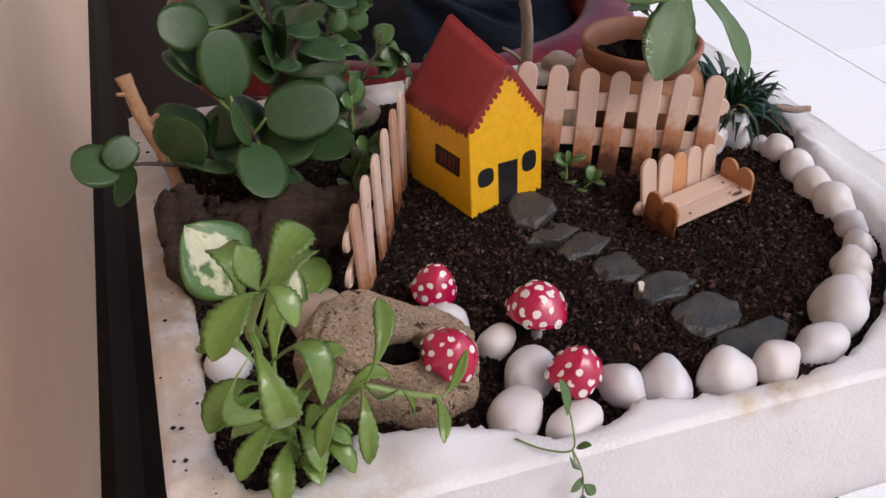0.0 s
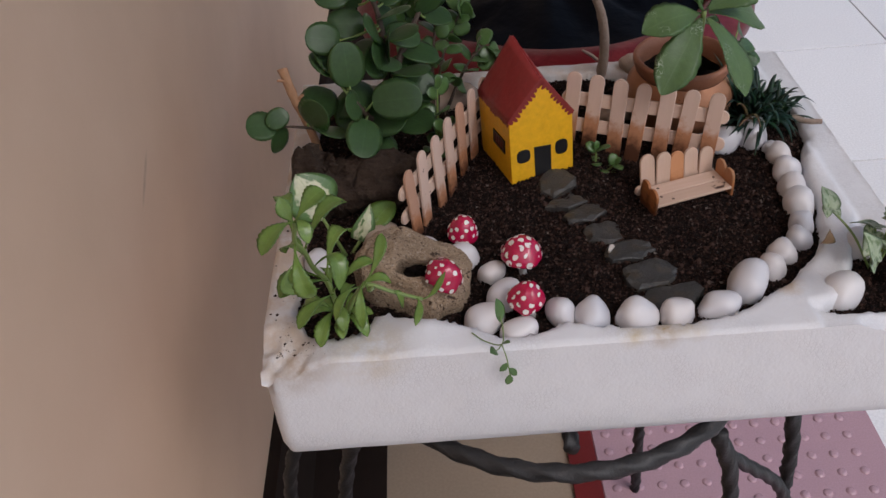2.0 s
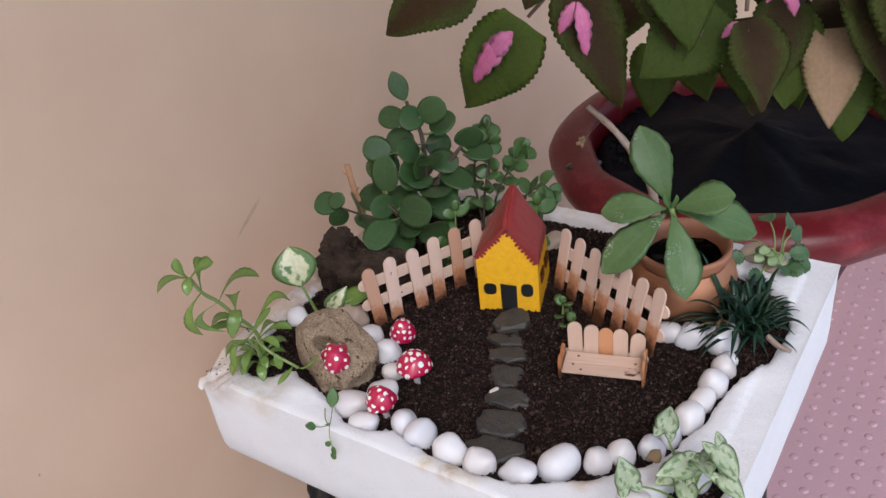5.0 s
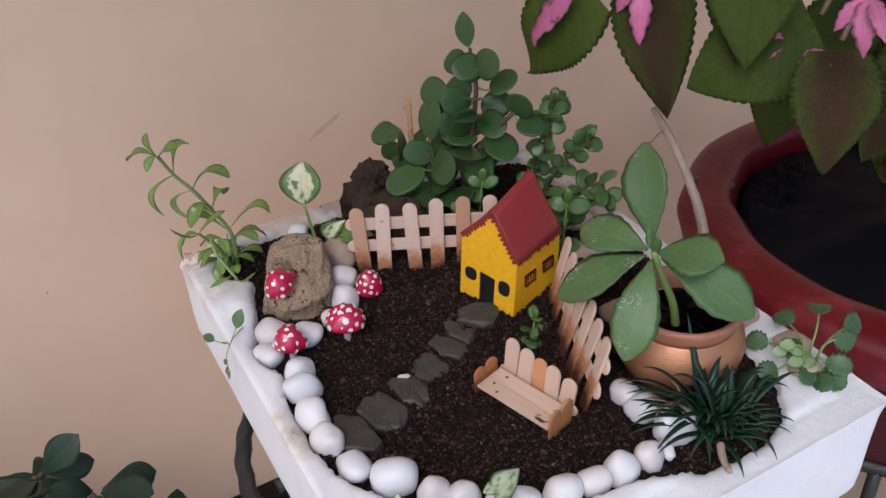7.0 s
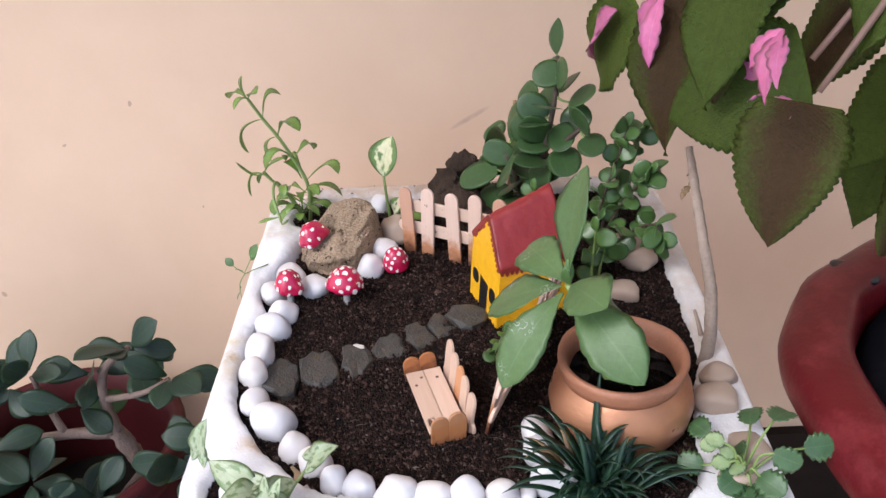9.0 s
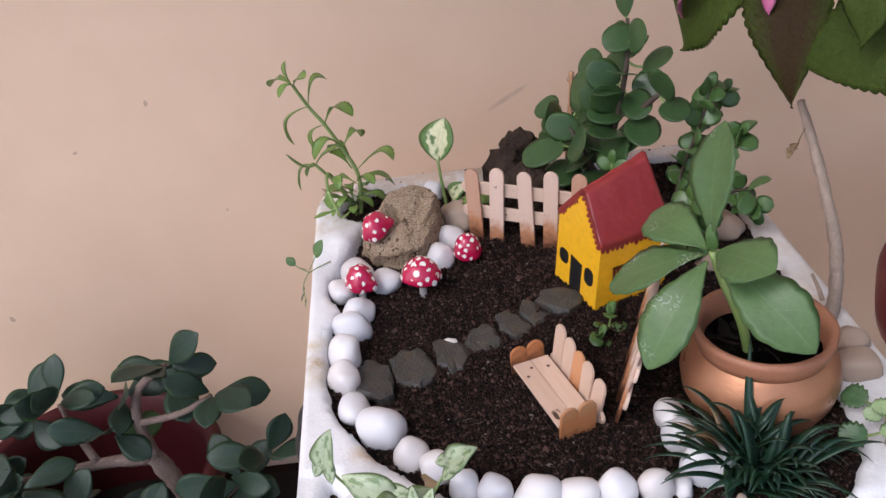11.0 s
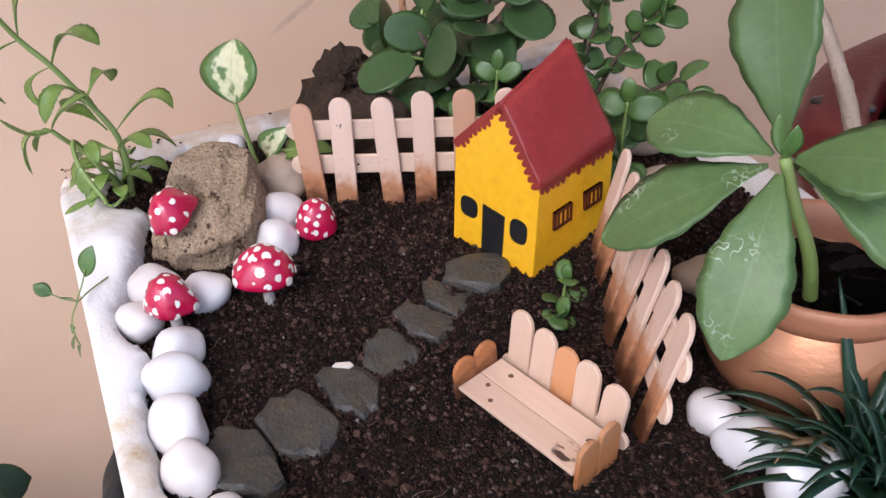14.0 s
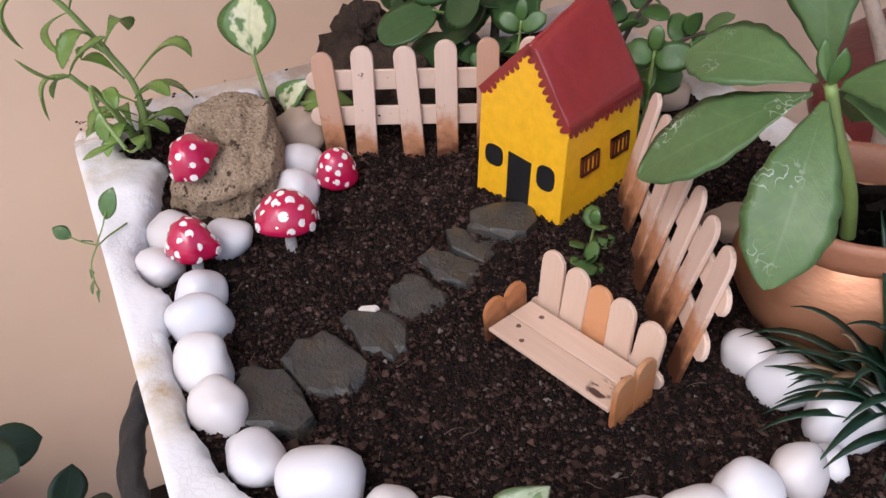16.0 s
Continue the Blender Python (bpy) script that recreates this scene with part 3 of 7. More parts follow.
floor = slab("floor", (WALL_X - 0.15, -3.0, FLOOR_Z - 0.055), (2.4, 4.0, FLOOR_Z - 0.004), M["grout"], "glazed tile floor with grey joints", "floor")
T = 0.40
tile_mesh = {}
for key in ("tile", "tile_beige"):
    bm = bmesh.new()
    box(bm, (0.0015, 0.0015, -0.008), (T - 0.0015, T - 0.0015, 0.0), 0.001)
    tile_mesh[key] = mesh_of(bm, "tile", M[key], False)
for i in range(-1, 6):
    for j in range(-7, 9):
        x, y = 0.205 + (i - 1) * T, 0.1 + j * T
        placed("tile", tile_mesh["tile_beige" if i < 1 else "tile"], floor, pose(x, y, FLOOR_Z))


def studded_mat():
    x0, x1, y0, y1, z = 0.2, 0.575, -0.55, 1.52, FLOOR_Z + 0.001
    mat = thing("floor_mat", (x0, y0, z), "mauve studded rubber floor mat with a red edge", "floor mat")
    bm = bmesh.new()
    box(bm, (x0 + 0.034, y0, z), (x1, y1, z + 0.004), 0.001)
    part("sheet", bm, M["mat"], mat, smooth=False)
    bm = bmesh.new()
    box(bm, (x0, y0, z), (x0 + 0.0335, y1, z + 0.0045), 0.001)
    part("edging", bm, M["mat_edge"], mat, "dark red rubber edging", smooth=False)
    step, r, h, k = 0.0262, 0.0058, 0.0022, 10
    def stud(cx, cy, cz, verts, faces):
        o = len(verts)
        for q, zz in ((1.0, 0.0), (0.88, h * 0.5), (0.62, h * 0.85), (0.28, h)):
            verts += [(cx + r * q * math.cos(a * math.tau / k), cy + r * q * math.sin(a * math.tau / k), cz + zz) for a in range(k)]
        for ring in range(3):
            for a in range(k):
                b = (a + 1) % k
                faces.append((o + ring * k + a, o + ring * k + b, o + ring * k + k + b, o + ring * k + k + a))
        faces.append(tuple(o + 3 * k + a for a in range(k)))
    one = ([], [])
    stud(0, 0, 0, *one)
    single = bpy.data.meshes.new("stud")
    single.from_pydata(one[0], [], one[1])
    single.materials.append(M["mat"])
    verts, faces = [], []
    for i in range(int((x1 - x0 - 0.045) / step)):
        for j in range(int((y1 - y0 - 0.02) / step)):
            cx, cy = x0 + 0.05 + i * step, y0 + 0.02 + j * step
            if 0.15 < cy < 0.80:
                placed("stud", single, mat, Matrix.Translation((cx, cy, z + 0.004)))
            else:
                stud(cx, cy, z + 0.004, verts, faces)
    me = bpy.data.meshes.new("studs")
    me.from_pydata([Vector(v) - Vector((x0, y0, z)) for v in verts], [], faces)
    me.materials.append(M["mat"])
    ob = new("studs", me)
    ob.parent = mat
    tagged(ob, kind="stuff")


studded_mat()


# ---------------------------------------------------------------- iron plant stand
def iron_stand():
    st = thing("plant_stand", (0.15, 0.15, FLOOR_Z), "black wrought-iron plant stand with twisted rope-like legs", "plant stand")
    tw = dict(n=12, steps=12, twist=90.0, lobes=3)
    cx, cy, rr, zr = 0.145, 0.116, 0.133, -0.0902
    hoop = [(cx + rr * math.cos(k * math.tau / 24), cy + rr * math.sin(k * math.tau / 24), zr) for k in range(25)]
    inner = [(cx + 0.10 * math.cos(k * math.tau / 24), cy + 0.02 + 0.10 * math.sin(k * math.tau / 24), zr) for k in range(25)]
    for name, pts, r in (
        ("hoop", hoop, 0.0055),
        ("leg", [(0.036, 0.050, zr - 0.004), (0.006, 0.060, -0.135), (-0.012, 0.068, -0.20), (-0.03, 0.07, -0.34), (-0.03, 0.06, FLOOR_Z + 0.006)], 0.0054),
        ("leg", [(0.020, 0.150, zr - 0.004), (-0.020, 0.120, -0.150), (-0.054, 0.100, -0.204), (-0.068, 0.100, -0.30), (-0.07, 0.09, FLOOR_Z + 0.006)], 0.0054),
        ("leg", [(0.232, 0.014, zr - 0.012), (0.248, 0.016, -0.160), (0.262, 0.016, -0.30), (0.275, 0.0, FLOOR_Z + 0.006)], 0.0054),
        ("leg", [(0.272, 0.075, zr - 0.006), (0.300, 0.062, -0.14), (0.314, 0.062, -0.26), (0.318, 0.06, FLOOR_Z + 0.006)], 0.0055),
        ("leg", [(0.215, 0.230, zr - 0.006), (0.245, 0.258, -0.2), (0.26, 0.27, -0.36), (0.27, 0.28, FLOOR_Z + 0.006)], 0.0060),
        ("brace", [(0.238, 0.016, -0.125), (0.262, 0.030, -0.160), (0.300, 0.050, -0.215), (0.335, 0.075, -0.30)], 0.0046),
        ("cross_bar", [(0.030, 0.10, zr), (0.15, 0.105, zr), (0.272, 0.105, zr)], 0.0050),
        ("cross_bar", [(0.140, 0.0, zr), (0.142, 0.12, zr), (0.145, 0.243, zr)], 0.0050),
    ):
        bm = bmesh.new()
        tube(bm, pts, r, r, **tw)
        part(name, bm, M["iron"], st)


iron_stand()

# ---------------------------------------------------------------- foam box
BX0, BX1, BY0, BY1, BZ = -0.030, 0.343, 0.0, 0.303, -0.0840
BASIN = [(0.050, 0.030), (0.085, 0.020), (0.100, 0.010), (0.116, 0.009), (0.137, 0.018), (0.155, 0.013), (0.18, 0.010), (0.2, 0.010), (0.225, 0.014),
         (0.252, 0.028), (0.272, 0.043), (0.288, 0.060), (0.300, 0.080), (0.307, 0.105), (0.310, 0.13), (0.314, 0.155), (0.326, 0.180), (0.330, 0.215),
         (0.322, 0.245), (0.300, 0.262), (0.268, 0.268), (0.235, 0.275), (0.20, 0.287), (0.1, 0.289), (-0.005, 0.289), (-0.013, 0.278), (-0.013, 0.040),
         (-0.006, 0.022), (0.012, 0.016), (0.026, 0.024), (0.036, 0.036)]
POCKET = [(0.272, 0.015), (0.283, 0.011), (0.322, 0.013), (0.331, 0.035), (0.335, 0.072), (0.326, 0.088), (0.316, 0.080), (0.304, 0.050), (0.292, 0.028)]


def signed(px, py, poly):
    """Distance to a polygon's edge, negative inside."""
    d = np.full(px.shape, 1e9)
    inside = np.zeros(px.shape, bool)
    for (ax, ay), (bx, by) in zip(poly, poly[1:] + poly[:1]):
        ex, ey = bx - ax, by - ay
        t = np.clip(((px - ax) * ex + (py - ay) * ey) / (ex * ex + ey * ey), 0, 1)
        d = np.minimum(d, np.hypot(px - ax - t * ex, py - ay - t * ey))
        cross = ((ay > py) != (by > py)) & (px < (bx - ax) * (py - ay) / (by - ay + 1e-12) + ax)
        inside ^= cross
    return np.where(inside, -d, d)


def fields(step):
    nx, ny = int(round((BX1 - BX0) / step)), int(round((BY1 - BY0) / step))
    xs, ys = np.linspace(BX0, BX1, nx + 1), np.linspace(BY0, BY1, ny + 1)
    gx, gy = np.meshgrid(xs, ys, indexing="ij")
    return gx, gy, np.minimum(signed(gx, gy, BASIN), signed(gx, gy, POCKET))


def foam_box():
    gx, gy, d = fields(0.002)
    nx, ny = gx.shape
    edge = np.minimum(np.minimum(gx - BX0, BX1 - gx), np.minimum(gy - BY0, BY1 - gy))
    bm = bmesh.new()
    grid = []
    for i in range(nx):
        row = []
        for j in range(ny):
            x, y = gx[i, j], gy[i, j]
            p = Vector((x, y, 0))
            w = d[i, j] + 0.0022 * noise.noise(p * 60) + 0.0008 * noise.noise(p * 210)
            z = 0.0009 * noise.noise(p * 40) + 0.0004 * noise.noise(p * 260) - 0.0005
            if x > 0.27:
                z -= 0.0022 * min(1, max(0, (0.021 - edge[i, j]) / 0.002)) * (edge[i, j] > 0.0)
            z += 0.004 * max(0, 1 - abs(y - 0.018) / 0.02) * max(0, 1 - abs(x - 0.06) / 0.035)
            t = min(1, max(0, -w / 0.0045))
            z = z * (1 - t) - 0.030 * t - 0.004 * max(0, 1 - abs(w) / 0.004) * (w > 0) * 0.5
            chip = max(0, 1 - math.hypot((x - BX0) / 0.036, (y - BY0) / 0.030))
            z -= 0.017 * chip ** 0.8 * (0.75 + 0.5 * noise.noise(p * 130))
            brk = max(0, 1 - math.hypot((x - BX1) / 0.055, (y - BY0) / 0.021))
            z -= 0.011 * min(1, 3.2 * brk) * (0.65 + 0.5 * noise.noise(p * 190))
            e = max(0, 0.0025 - edge[i, j])
            z -= e * e / 0.0025 * 0.7
            row.append(bm.verts.new((x, y, z)))
        grid.append(row)
    for i in range(nx - 1):
        for j in range(ny - 1):
            bm.faces.new((grid[i][j], grid[i + 1][j], grid[i + 1][j + 1], grid[i][j + 1]))
    box_thing = thing("foam_box", (0.15, 0.15, BZ), "white polystyrene box planter with carved rim and brown stains", "planter box")
    low = bmesh.new()
    rim = [grid[i][0] for i in range(nx - 1)] + [grid[nx - 1][j] for j in range(ny - 1)] + [grid[i][ny - 1] for i in range(nx - 1, 0, -1)] + [grid[0][j] for j in range(ny - 1, 0, -1)]
    cx, cy = (BX0 + BX1) / 2, (BY0 + BY1) / 2
    last = [low.verts.new(v.co) for v in rim]
    for z, inset in ((-0.014, 0.0), (-0.03, 0.0), (-0.055, 0.0), (-0.070, 0.0006), (-0.0775, 0.0028), (-0.0822, 0.0066), (BZ, 0.0130)):
        ring = []
        for v in rim:
            x, y = v.co.x, v.co.y
            qx = min(max(x, BX0 + inset), BX1 - inset)
            qy = min(max(y, BY0 + inset), BY1 - inset)
            # rounded upright corners
            for sx, sy in ((BX0, BY0), (BX1, BY0), (BX0, BY1), (BX1, BY1)):
                ax, ay = abs(qx - sx), abs(qy - sy)
                R = 0.010 + inset
                if ax < R and ay < R:
                    ox, oy = sx + math.copysign(R, cx - sx), sy + math.copysign(R, cy - sy)
                    dx, dy = qx - ox, qy - oy
                    k = R - inset * 0.4
                    L = math.hypot(dx, dy)
                    if L > k:
                        qx, qy = ox + dx / L * k, oy + dy / L * k
            p = Vector((qx, qy, z))
            out = 0.0006 * noise.noise(p * 40)
            ring.append(low.verts.new((qx + out, qy + out, z)))
        n = len(ring)
        for i in range(n):
            low.faces.new((last[i], ring[i], ring[(i + 1) % n], last[(i + 1) % n]))
        last = ring
    low.faces.new(last)
    part("rim", bm, M["foam"], box_thing, "carved stained top rim")
    part("body", low, M["foam"], box_thing, "smooth white outer walls")


foam_box()


def soil_z(x, y):
    p = Vector((x, y, 0))
    z = -0.0105 + 0.0022 * noise.noise(p * 32) + 0.0012 * noise.noise(p * 110)
    z += 0.003 * min(1, max(0, (0.06 - x) / 0.02, (y - 0.20) / 0.02))
    z += 0.0065 * max(0.0, 1 - (math.hypot(x - 0.142, y - 0.188) / 0.062) ** 2)
    return z


def soil_bed():
    gx, gy, d = fields(0.0019)
    nx, ny = gx.shape
    verts, index, faces = [], {}, []
    for i in range(nx):
        for j in range(ny):
            if d[i, j] < 0.006 and BX0 + 0.006 < gx[i, j] < BX1 - 0.006 and BY0 + 0.006 < gy[i, j] < BY1 - 0.006:
                p = Vector((gx[i, j], gy[i, j], 0))
                z = soil_z(p.x, p.y) + 0.0016 * noise.noise(p * 260) + 0.0012 * noise.noise(p * 520) + 0.0007 * noise.noise(p * 900)
                index[i, j] = len(verts)
                verts.append((p.x, p.y, z))
    for (i, j), a in index.items():
        q = [index.get((i + 1, j)), index.get((i + 1, j + 1)), index.get((i, j + 1))]
        if None not in q:
            faces.append((a, *q))
    me = bpy.data.meshes.new("soil")
    me.from_pydata(verts, [], faces)
    for p in me.polygons:
        p.use_smooth = True
    me.materials.append(M["soil"])
    tagged(new("soil", me), "dark damp potting soil filling the planter box", "soil", kind="stuff")
    # loose crumbs and grit
    rnd = random.Random(5)
    verts, faces = [], []
    base = [Vector(v) for v in ((1, 0, 0), (-1, 0, 0), (0, 1, 0), (0, -1, 0), (0, 0, 1), (0, 0, -1))]
    tris = [(0, 2, 4), (2, 1, 4), (1, 3, 4), (3, 0, 4), (2, 0, 5), (1, 2, 5), (3, 1, 5), (0, 3, 5)]
    inner = [(gx[i, j], gy[i, j]) for i in range(nx) for j in range(ny) if d[i, j] < -0.002]
    for made in range(120000):
        x, y = inner[rnd.randrange(len(inner))]
        x, y = x + rnd.uniform(-0.001, 0.001), y + rnd.uniform(-0.001, 0.001)
        r = 0.00022 + 0.00085 * rnd.random() ** 2.6 if made % 60 else rnd.uniform(0.0009, 0.0019)
        o = len(verts)
        turn = rnd.uniform(0, math.tau)
        ca, sa, h = math.cos(turn), math.sin(turn), soil_z(x, y) + 0.4 * r + 0.0004 + rnd.uniform(0, 0.0006)
        for v in base:
            a, b = v.x * rnd.uniform(0.5, 1.7) * r + rnd.uniform(-0.4, 0.4) * r, v.y * rnd.uniform(0.5, 1.4) * r + rnd.uniform(-0.4, 0.4) * r
            verts.append((x + a * ca - b * sa, y + a * sa + b * ca, h + v.z * rnd.uniform(0.5, 1.3) * r))
        faces += [[o + a for a in t] for t in tris]
    # spilled crumbs on the rim's corner
    for k in range(105):
        if k < 55:
            x, y = -0.02 + abs(rnd.gauss(0, 0.016)) * 0.8, 0.004 + abs(rnd.gauss(0, 0.012))
        else:
            x, y = -0.020 + rnd.uniform(-0.008, 0.008), rnd.uniform(0.01, 0.28)
        r = 0.0002 + 0.0010 * rnd.random() ** 3
        o = len(verts)
        for v in base:
            verts.append(Vector((x, y, 0.0003 + 0.6 * r)) + Vector((v.x * rnd.uniform(0.7, 1.4), v.y * rnd.uniform(0.7, 1.4), v.z * 0.7)) * r)
        faces += [[o + a for a in t] for t in tris]
    me = bpy.data.meshes.new("soil_crumbs")
    me.from_pydata(verts, [], faces)
    me.materials.append(M["crumb"])
    tagged(new("soil_crumbs", me), "loose crumbs of dark soil and pale grit", "soil", kind="stuff")


soil_bed()
rnd = random.Random(77)
bm = bmesh.new()
for _ in range(36):
    x, y = rnd.uniform(0.07, 0.285), rnd.uniform(0.03, 0.20)
    a, ln = rnd.uniform(0, math.tau), rnd.uniform(0.003, 0.008)
    pts = []
    for k in range(4):
        pts.append((x, y, soil_z(x, y) + 0.0010 + rnd.uniform(0, 0.0018)))
        x, y = x + math.cos(a) * ln / 3, y + math.sin(a) * ln / 3
        a += rnd.uniform(-0.8, 0.8)
    tube(bm, pts, 0.00013, 0.00008, 4, 2)
solid("root_fibres", bm, M["root"], (0.18, 0.11, -0.01), "thin dry root fibres scattered on the soil", "roots", kind="stuff")


# ---------------------------------------------------------------- house
def house():
    ang = 19.2
    b0 = Vector((0.121, 0.153, -0.0060))
    R = pose(*b0, 0, 0, ang)
    W, D = 0.0455, 0.0485
    H = thing("toy_house", b0, "small yellow painted toy house with a dark red roof", "toy house")
    wl = lambda x, y, z: R @ Vector((x, y, z))
    fl = lambda z: 0.09 * z          # the front leans back
    pts = {  # corners: base, eaves, ridge
        "a": (0, 0, 0), "b": (W, 0, 0), "c": (W + 0.001, D, 0), "d": (0, D, 0),
        "e": (0.0, fl(0.0450), 0.0450), "f": (W, fl(0.0415), 0.0415), "g": (W - 0.001, D + 0.004, 0.0415), "h": (0.0, D + 0.004, 0.0440),
        "r": (0.0242, fl(0.0695), 0.0695), "s": (0.0228, D - 0.001, 0.0815)}
    bm = bmesh.new()
    v = {k: bm.verts.new(wl(p[0], p[1], p[2] - (0.0036 if k == 's' else 0.0012 if k in 'gh' else 0.0))) for k, p in pts.items()}
    for f in ("abfre", "bcgf", "cdhsg", "daeh", "frsg", "rehs", "adcb"):
        bm.faces.new([v[k] for k in f])
    bmesh.ops.bevel(bm, geom=bm.edges[:], offset=0.0007, segments=3, profile=0.5, affect="EDGES")
    part("wall", bm, M["yellow"], H, smooth=False)
    # roof: two painted slabs a little proud, with an uneven dripped edge
    P = {k: Vector(p) for k, p in pts.items()}

    def roof_side(e0, e1, r0, r1):
        bm = bmesh.new()
        n = (P[e1] - P[e0]).cross(P[r0] - P[e0]).normalized()
        if n.z < 0:
            n = -n
        off = n * 0.0013
        rows = []
        N = 26
        for i in range(N + 1):
            t = i / N
            lo = P[e0].lerp(P[e1], t)
            hi = P[r0].lerp(P[r1], t)
            row = []
            for k in range(9):
                p = lo.lerp(hi, k / 8) + off
                p += n * 0.0005 * noise.noise(p * 160)
                row.append(bm.verts.new(R @ p))
            rows.append(row)
        for a, b in zip(rows, rows[1:]):
            for k in range(8):
                bm.faces.new((a[k], a[k + 1], b[k + 1], b[k]))
        g = bmesh.ops.extrude_face_region(bm, geom=bm.faces[:])
        nw = R.to_3x3() @ n
        bmesh.ops.translate(bm, verts=[q for q in g["geom"] if isinstance(q, bmesh.types.BMVert)], vec=-nw * 0.0018)
        return part("roof", bm, M["roof"], H)

    roof_side("f", "g", "r", "s")
    roof_side("e", "h", "r", "s")

    def drips(a, b, n, size, normal, seed):
        """A ragged painted fringe along an edge."""
        rnd = random.Random(seed)
        bm = bmesh.new()
        d = (b - a)
        down = normal.cross(d).normalized()
        if down.z > 0:
            down = -down
        top, low = [], []
        m = 6 * n
        deep = [rnd.uniform(0.45, 1.15) for _ in range(n + 1)]
        for i in range(m + 1):
            p = a + d * (i / m)
            k = size * (0.15 + deep[i // 6] * math.sin(math.pi * (i % 6) / 6) ** 0.7)
            top.append(p - down * 0.0016 + normal * 0.0005)
            low.append(p + down * k + normal * 0.0005 + d.normalized() * rnd.uniform(-0.00015, 0.00015))
        A = [bm.verts.new(R @ p) for p in top]
        B = [bm.verts.new(R @ p) for p in low]
        C = [bm.verts.new(R @ (p - normal * 0.0012)) for p in top]
        E = [bm.verts.new(R @ (p - normal * 0.0012)) for p in low]
        for i in range(m):
            bm.faces.new((A[i], A[i + 1], B[i + 1], B[i]))
            bm.faces.new((C[i + 1], C[i], E[i], E[i + 1]))
            bm.faces.new((B[i], B[i + 1], E[i + 1], E[i]))
        part("painted_edge", bm, M["trim_red"], H, "ragged dark red painted edge", smooth=False)

    front = Vector((0, -1, 0.09)).normalized()
    drips(P["e"], P["r"], 11, 0.0034, front, 1)
    drips(P["r"], P["f"], 11, 0.0034, front, 2)
    drips(P["f"], P["g"], 15, 0.0040, Vector((1, 0.02, 0)).normalized(), 3)
    drips(P["e"], P["h"], 15, 0.0040, Vector((-1, 0, 0)), 4)

    def decal(name, outline, place, material, label, lift=0.0004):
        bm = bmesh.new()
        ring0 = [R @ place(u, w, -0.0012) for u, w in outline]
        ring1 = [R @ place(u, w, lift) for u, w in outline]
        loops(bm, [ring0, ring1])
        return part(name, bm, material, H, label, smooth=False)

    onf = lambda u, w, o: Vector((u, fl(w) - o, w))
    onr = lambda u, w, o: Vector((W + 0.0003 + o, u, w))
    onl = lambda u, w, o: Vector((-o, u, w))
    rr = lambda x0, x1, y0, y1, s=0.0: [(x0 + s, y0), (x1, y0), (x1 - s * 0.3, y1 - s), (x1 - s * 1.5, y1), (x0 + s * 1.2, y1), (x0, y1 - s)]
    disc = lambda cx, cy, a, b: [(cx + a * math.copysign(abs(math.cos(k * math.tau / 14)) ** 0.7, math.cos(k * math.tau / 14)), cy + b * math.copysign(abs(math.sin(k * math.tau / 14)) ** 0.7, math.sin(k * math.tau / 14))) for k in range(14)]
    decal("door", [(0.0172, -0.001), (0.0288, -0.002), (0.0292, 0.0226), (0.0170, 0.0238)], onf, M["black"], "black painted door")
    decal("front_window", disc(0.0092, 0.0192, 0.0049, 0.0047), onf, M["black"], "black painted round window")
    decal("front_window", disc(0.0368, 0.0190, 0.0046, 0.0054), onf, M["black"], "black painted round window")
    # barred side windows
    for place, u0, w0 in ((onr, 0.0180, 0.0222), (onr, 0.0378, 0.0222), (onl, 0.0190, 0.0240)):
        a, b = (0.0056, 0.0043) if place is onr else (0.0090, 0.0050)
        win = decal("side_window", rr(u0 - a, u0 + a, w0 - b, w0 + b, 0.0008), place, M["trim_red" if place is onl else "yellow"], "barred window in brown paint", 0.0003)
        for x0, x1, y0, y1 in ((-a, a, -b, -b + 0.0013), (-a, a, b - 0.0013, b), (-a, -a + 0.0013, -b, b), (a - 0.0013, a, -b, b)):
            decal("window_bar", [(u0 + x0, w0 + y0), (u0 + x1, w0 + y0), (u0 + x1, w0 + y1), (u0 + x0, w0 + y1)], place, M["black" if place is onl else "brown_line"], "painted window outline", 0.0007)
        k = 3 if place is onr else 5
        for i in range(k):
            x = u0 - a + (i + 1) * 2 * a / (k + 1)
            decal("window_bar", [(x - 0.0006, w0 - b), (x + 0.0006, w0 - b), (x + 0.0006, w0 + b), (x - 0.0006, w0 + b)], place, M["black" if place is onl else "brown_line"], "painted bar", 0.0006)


house()


# ---------------------------------------------------------------- craft-stick fences and bench
def stick_mesh(name, length, width, thick, material, round_top=True, round_low=True):
    """A craft stick along local z, with rounded ends and softened edges."""
    out = []
    r = width / 2
    k = 7
    if round_low:
        out += [(r * math.cos(math.pi + i * math.pi / k), r + r * math.sin(math.pi + i * math.pi / k)) for i in range(k + 1)]
    else:
        out += [(-r, 0), (r, 0)]
    if round_top:
        out += [(r * math.cos(i * math.pi / k), length - r + r * math.sin(i * math.pi / k)) for i in range(k + 1)]
    else:
        out += [(r, length), (-r, length)]
    bm = bmesh.new()
    c = 0.00035
    def ring(y, inset):
        s = 1 - inset / r
        return [(x * s, y, inset + z * (length - 2 * inset) / length) for x, z in out]
    h = thick / 2
    loops(bm, [ring(-h, c), ring(-h + c, 0), ring(h - c, 0), ring(h, c)])
    return mesh_of(bm, name, material, False)


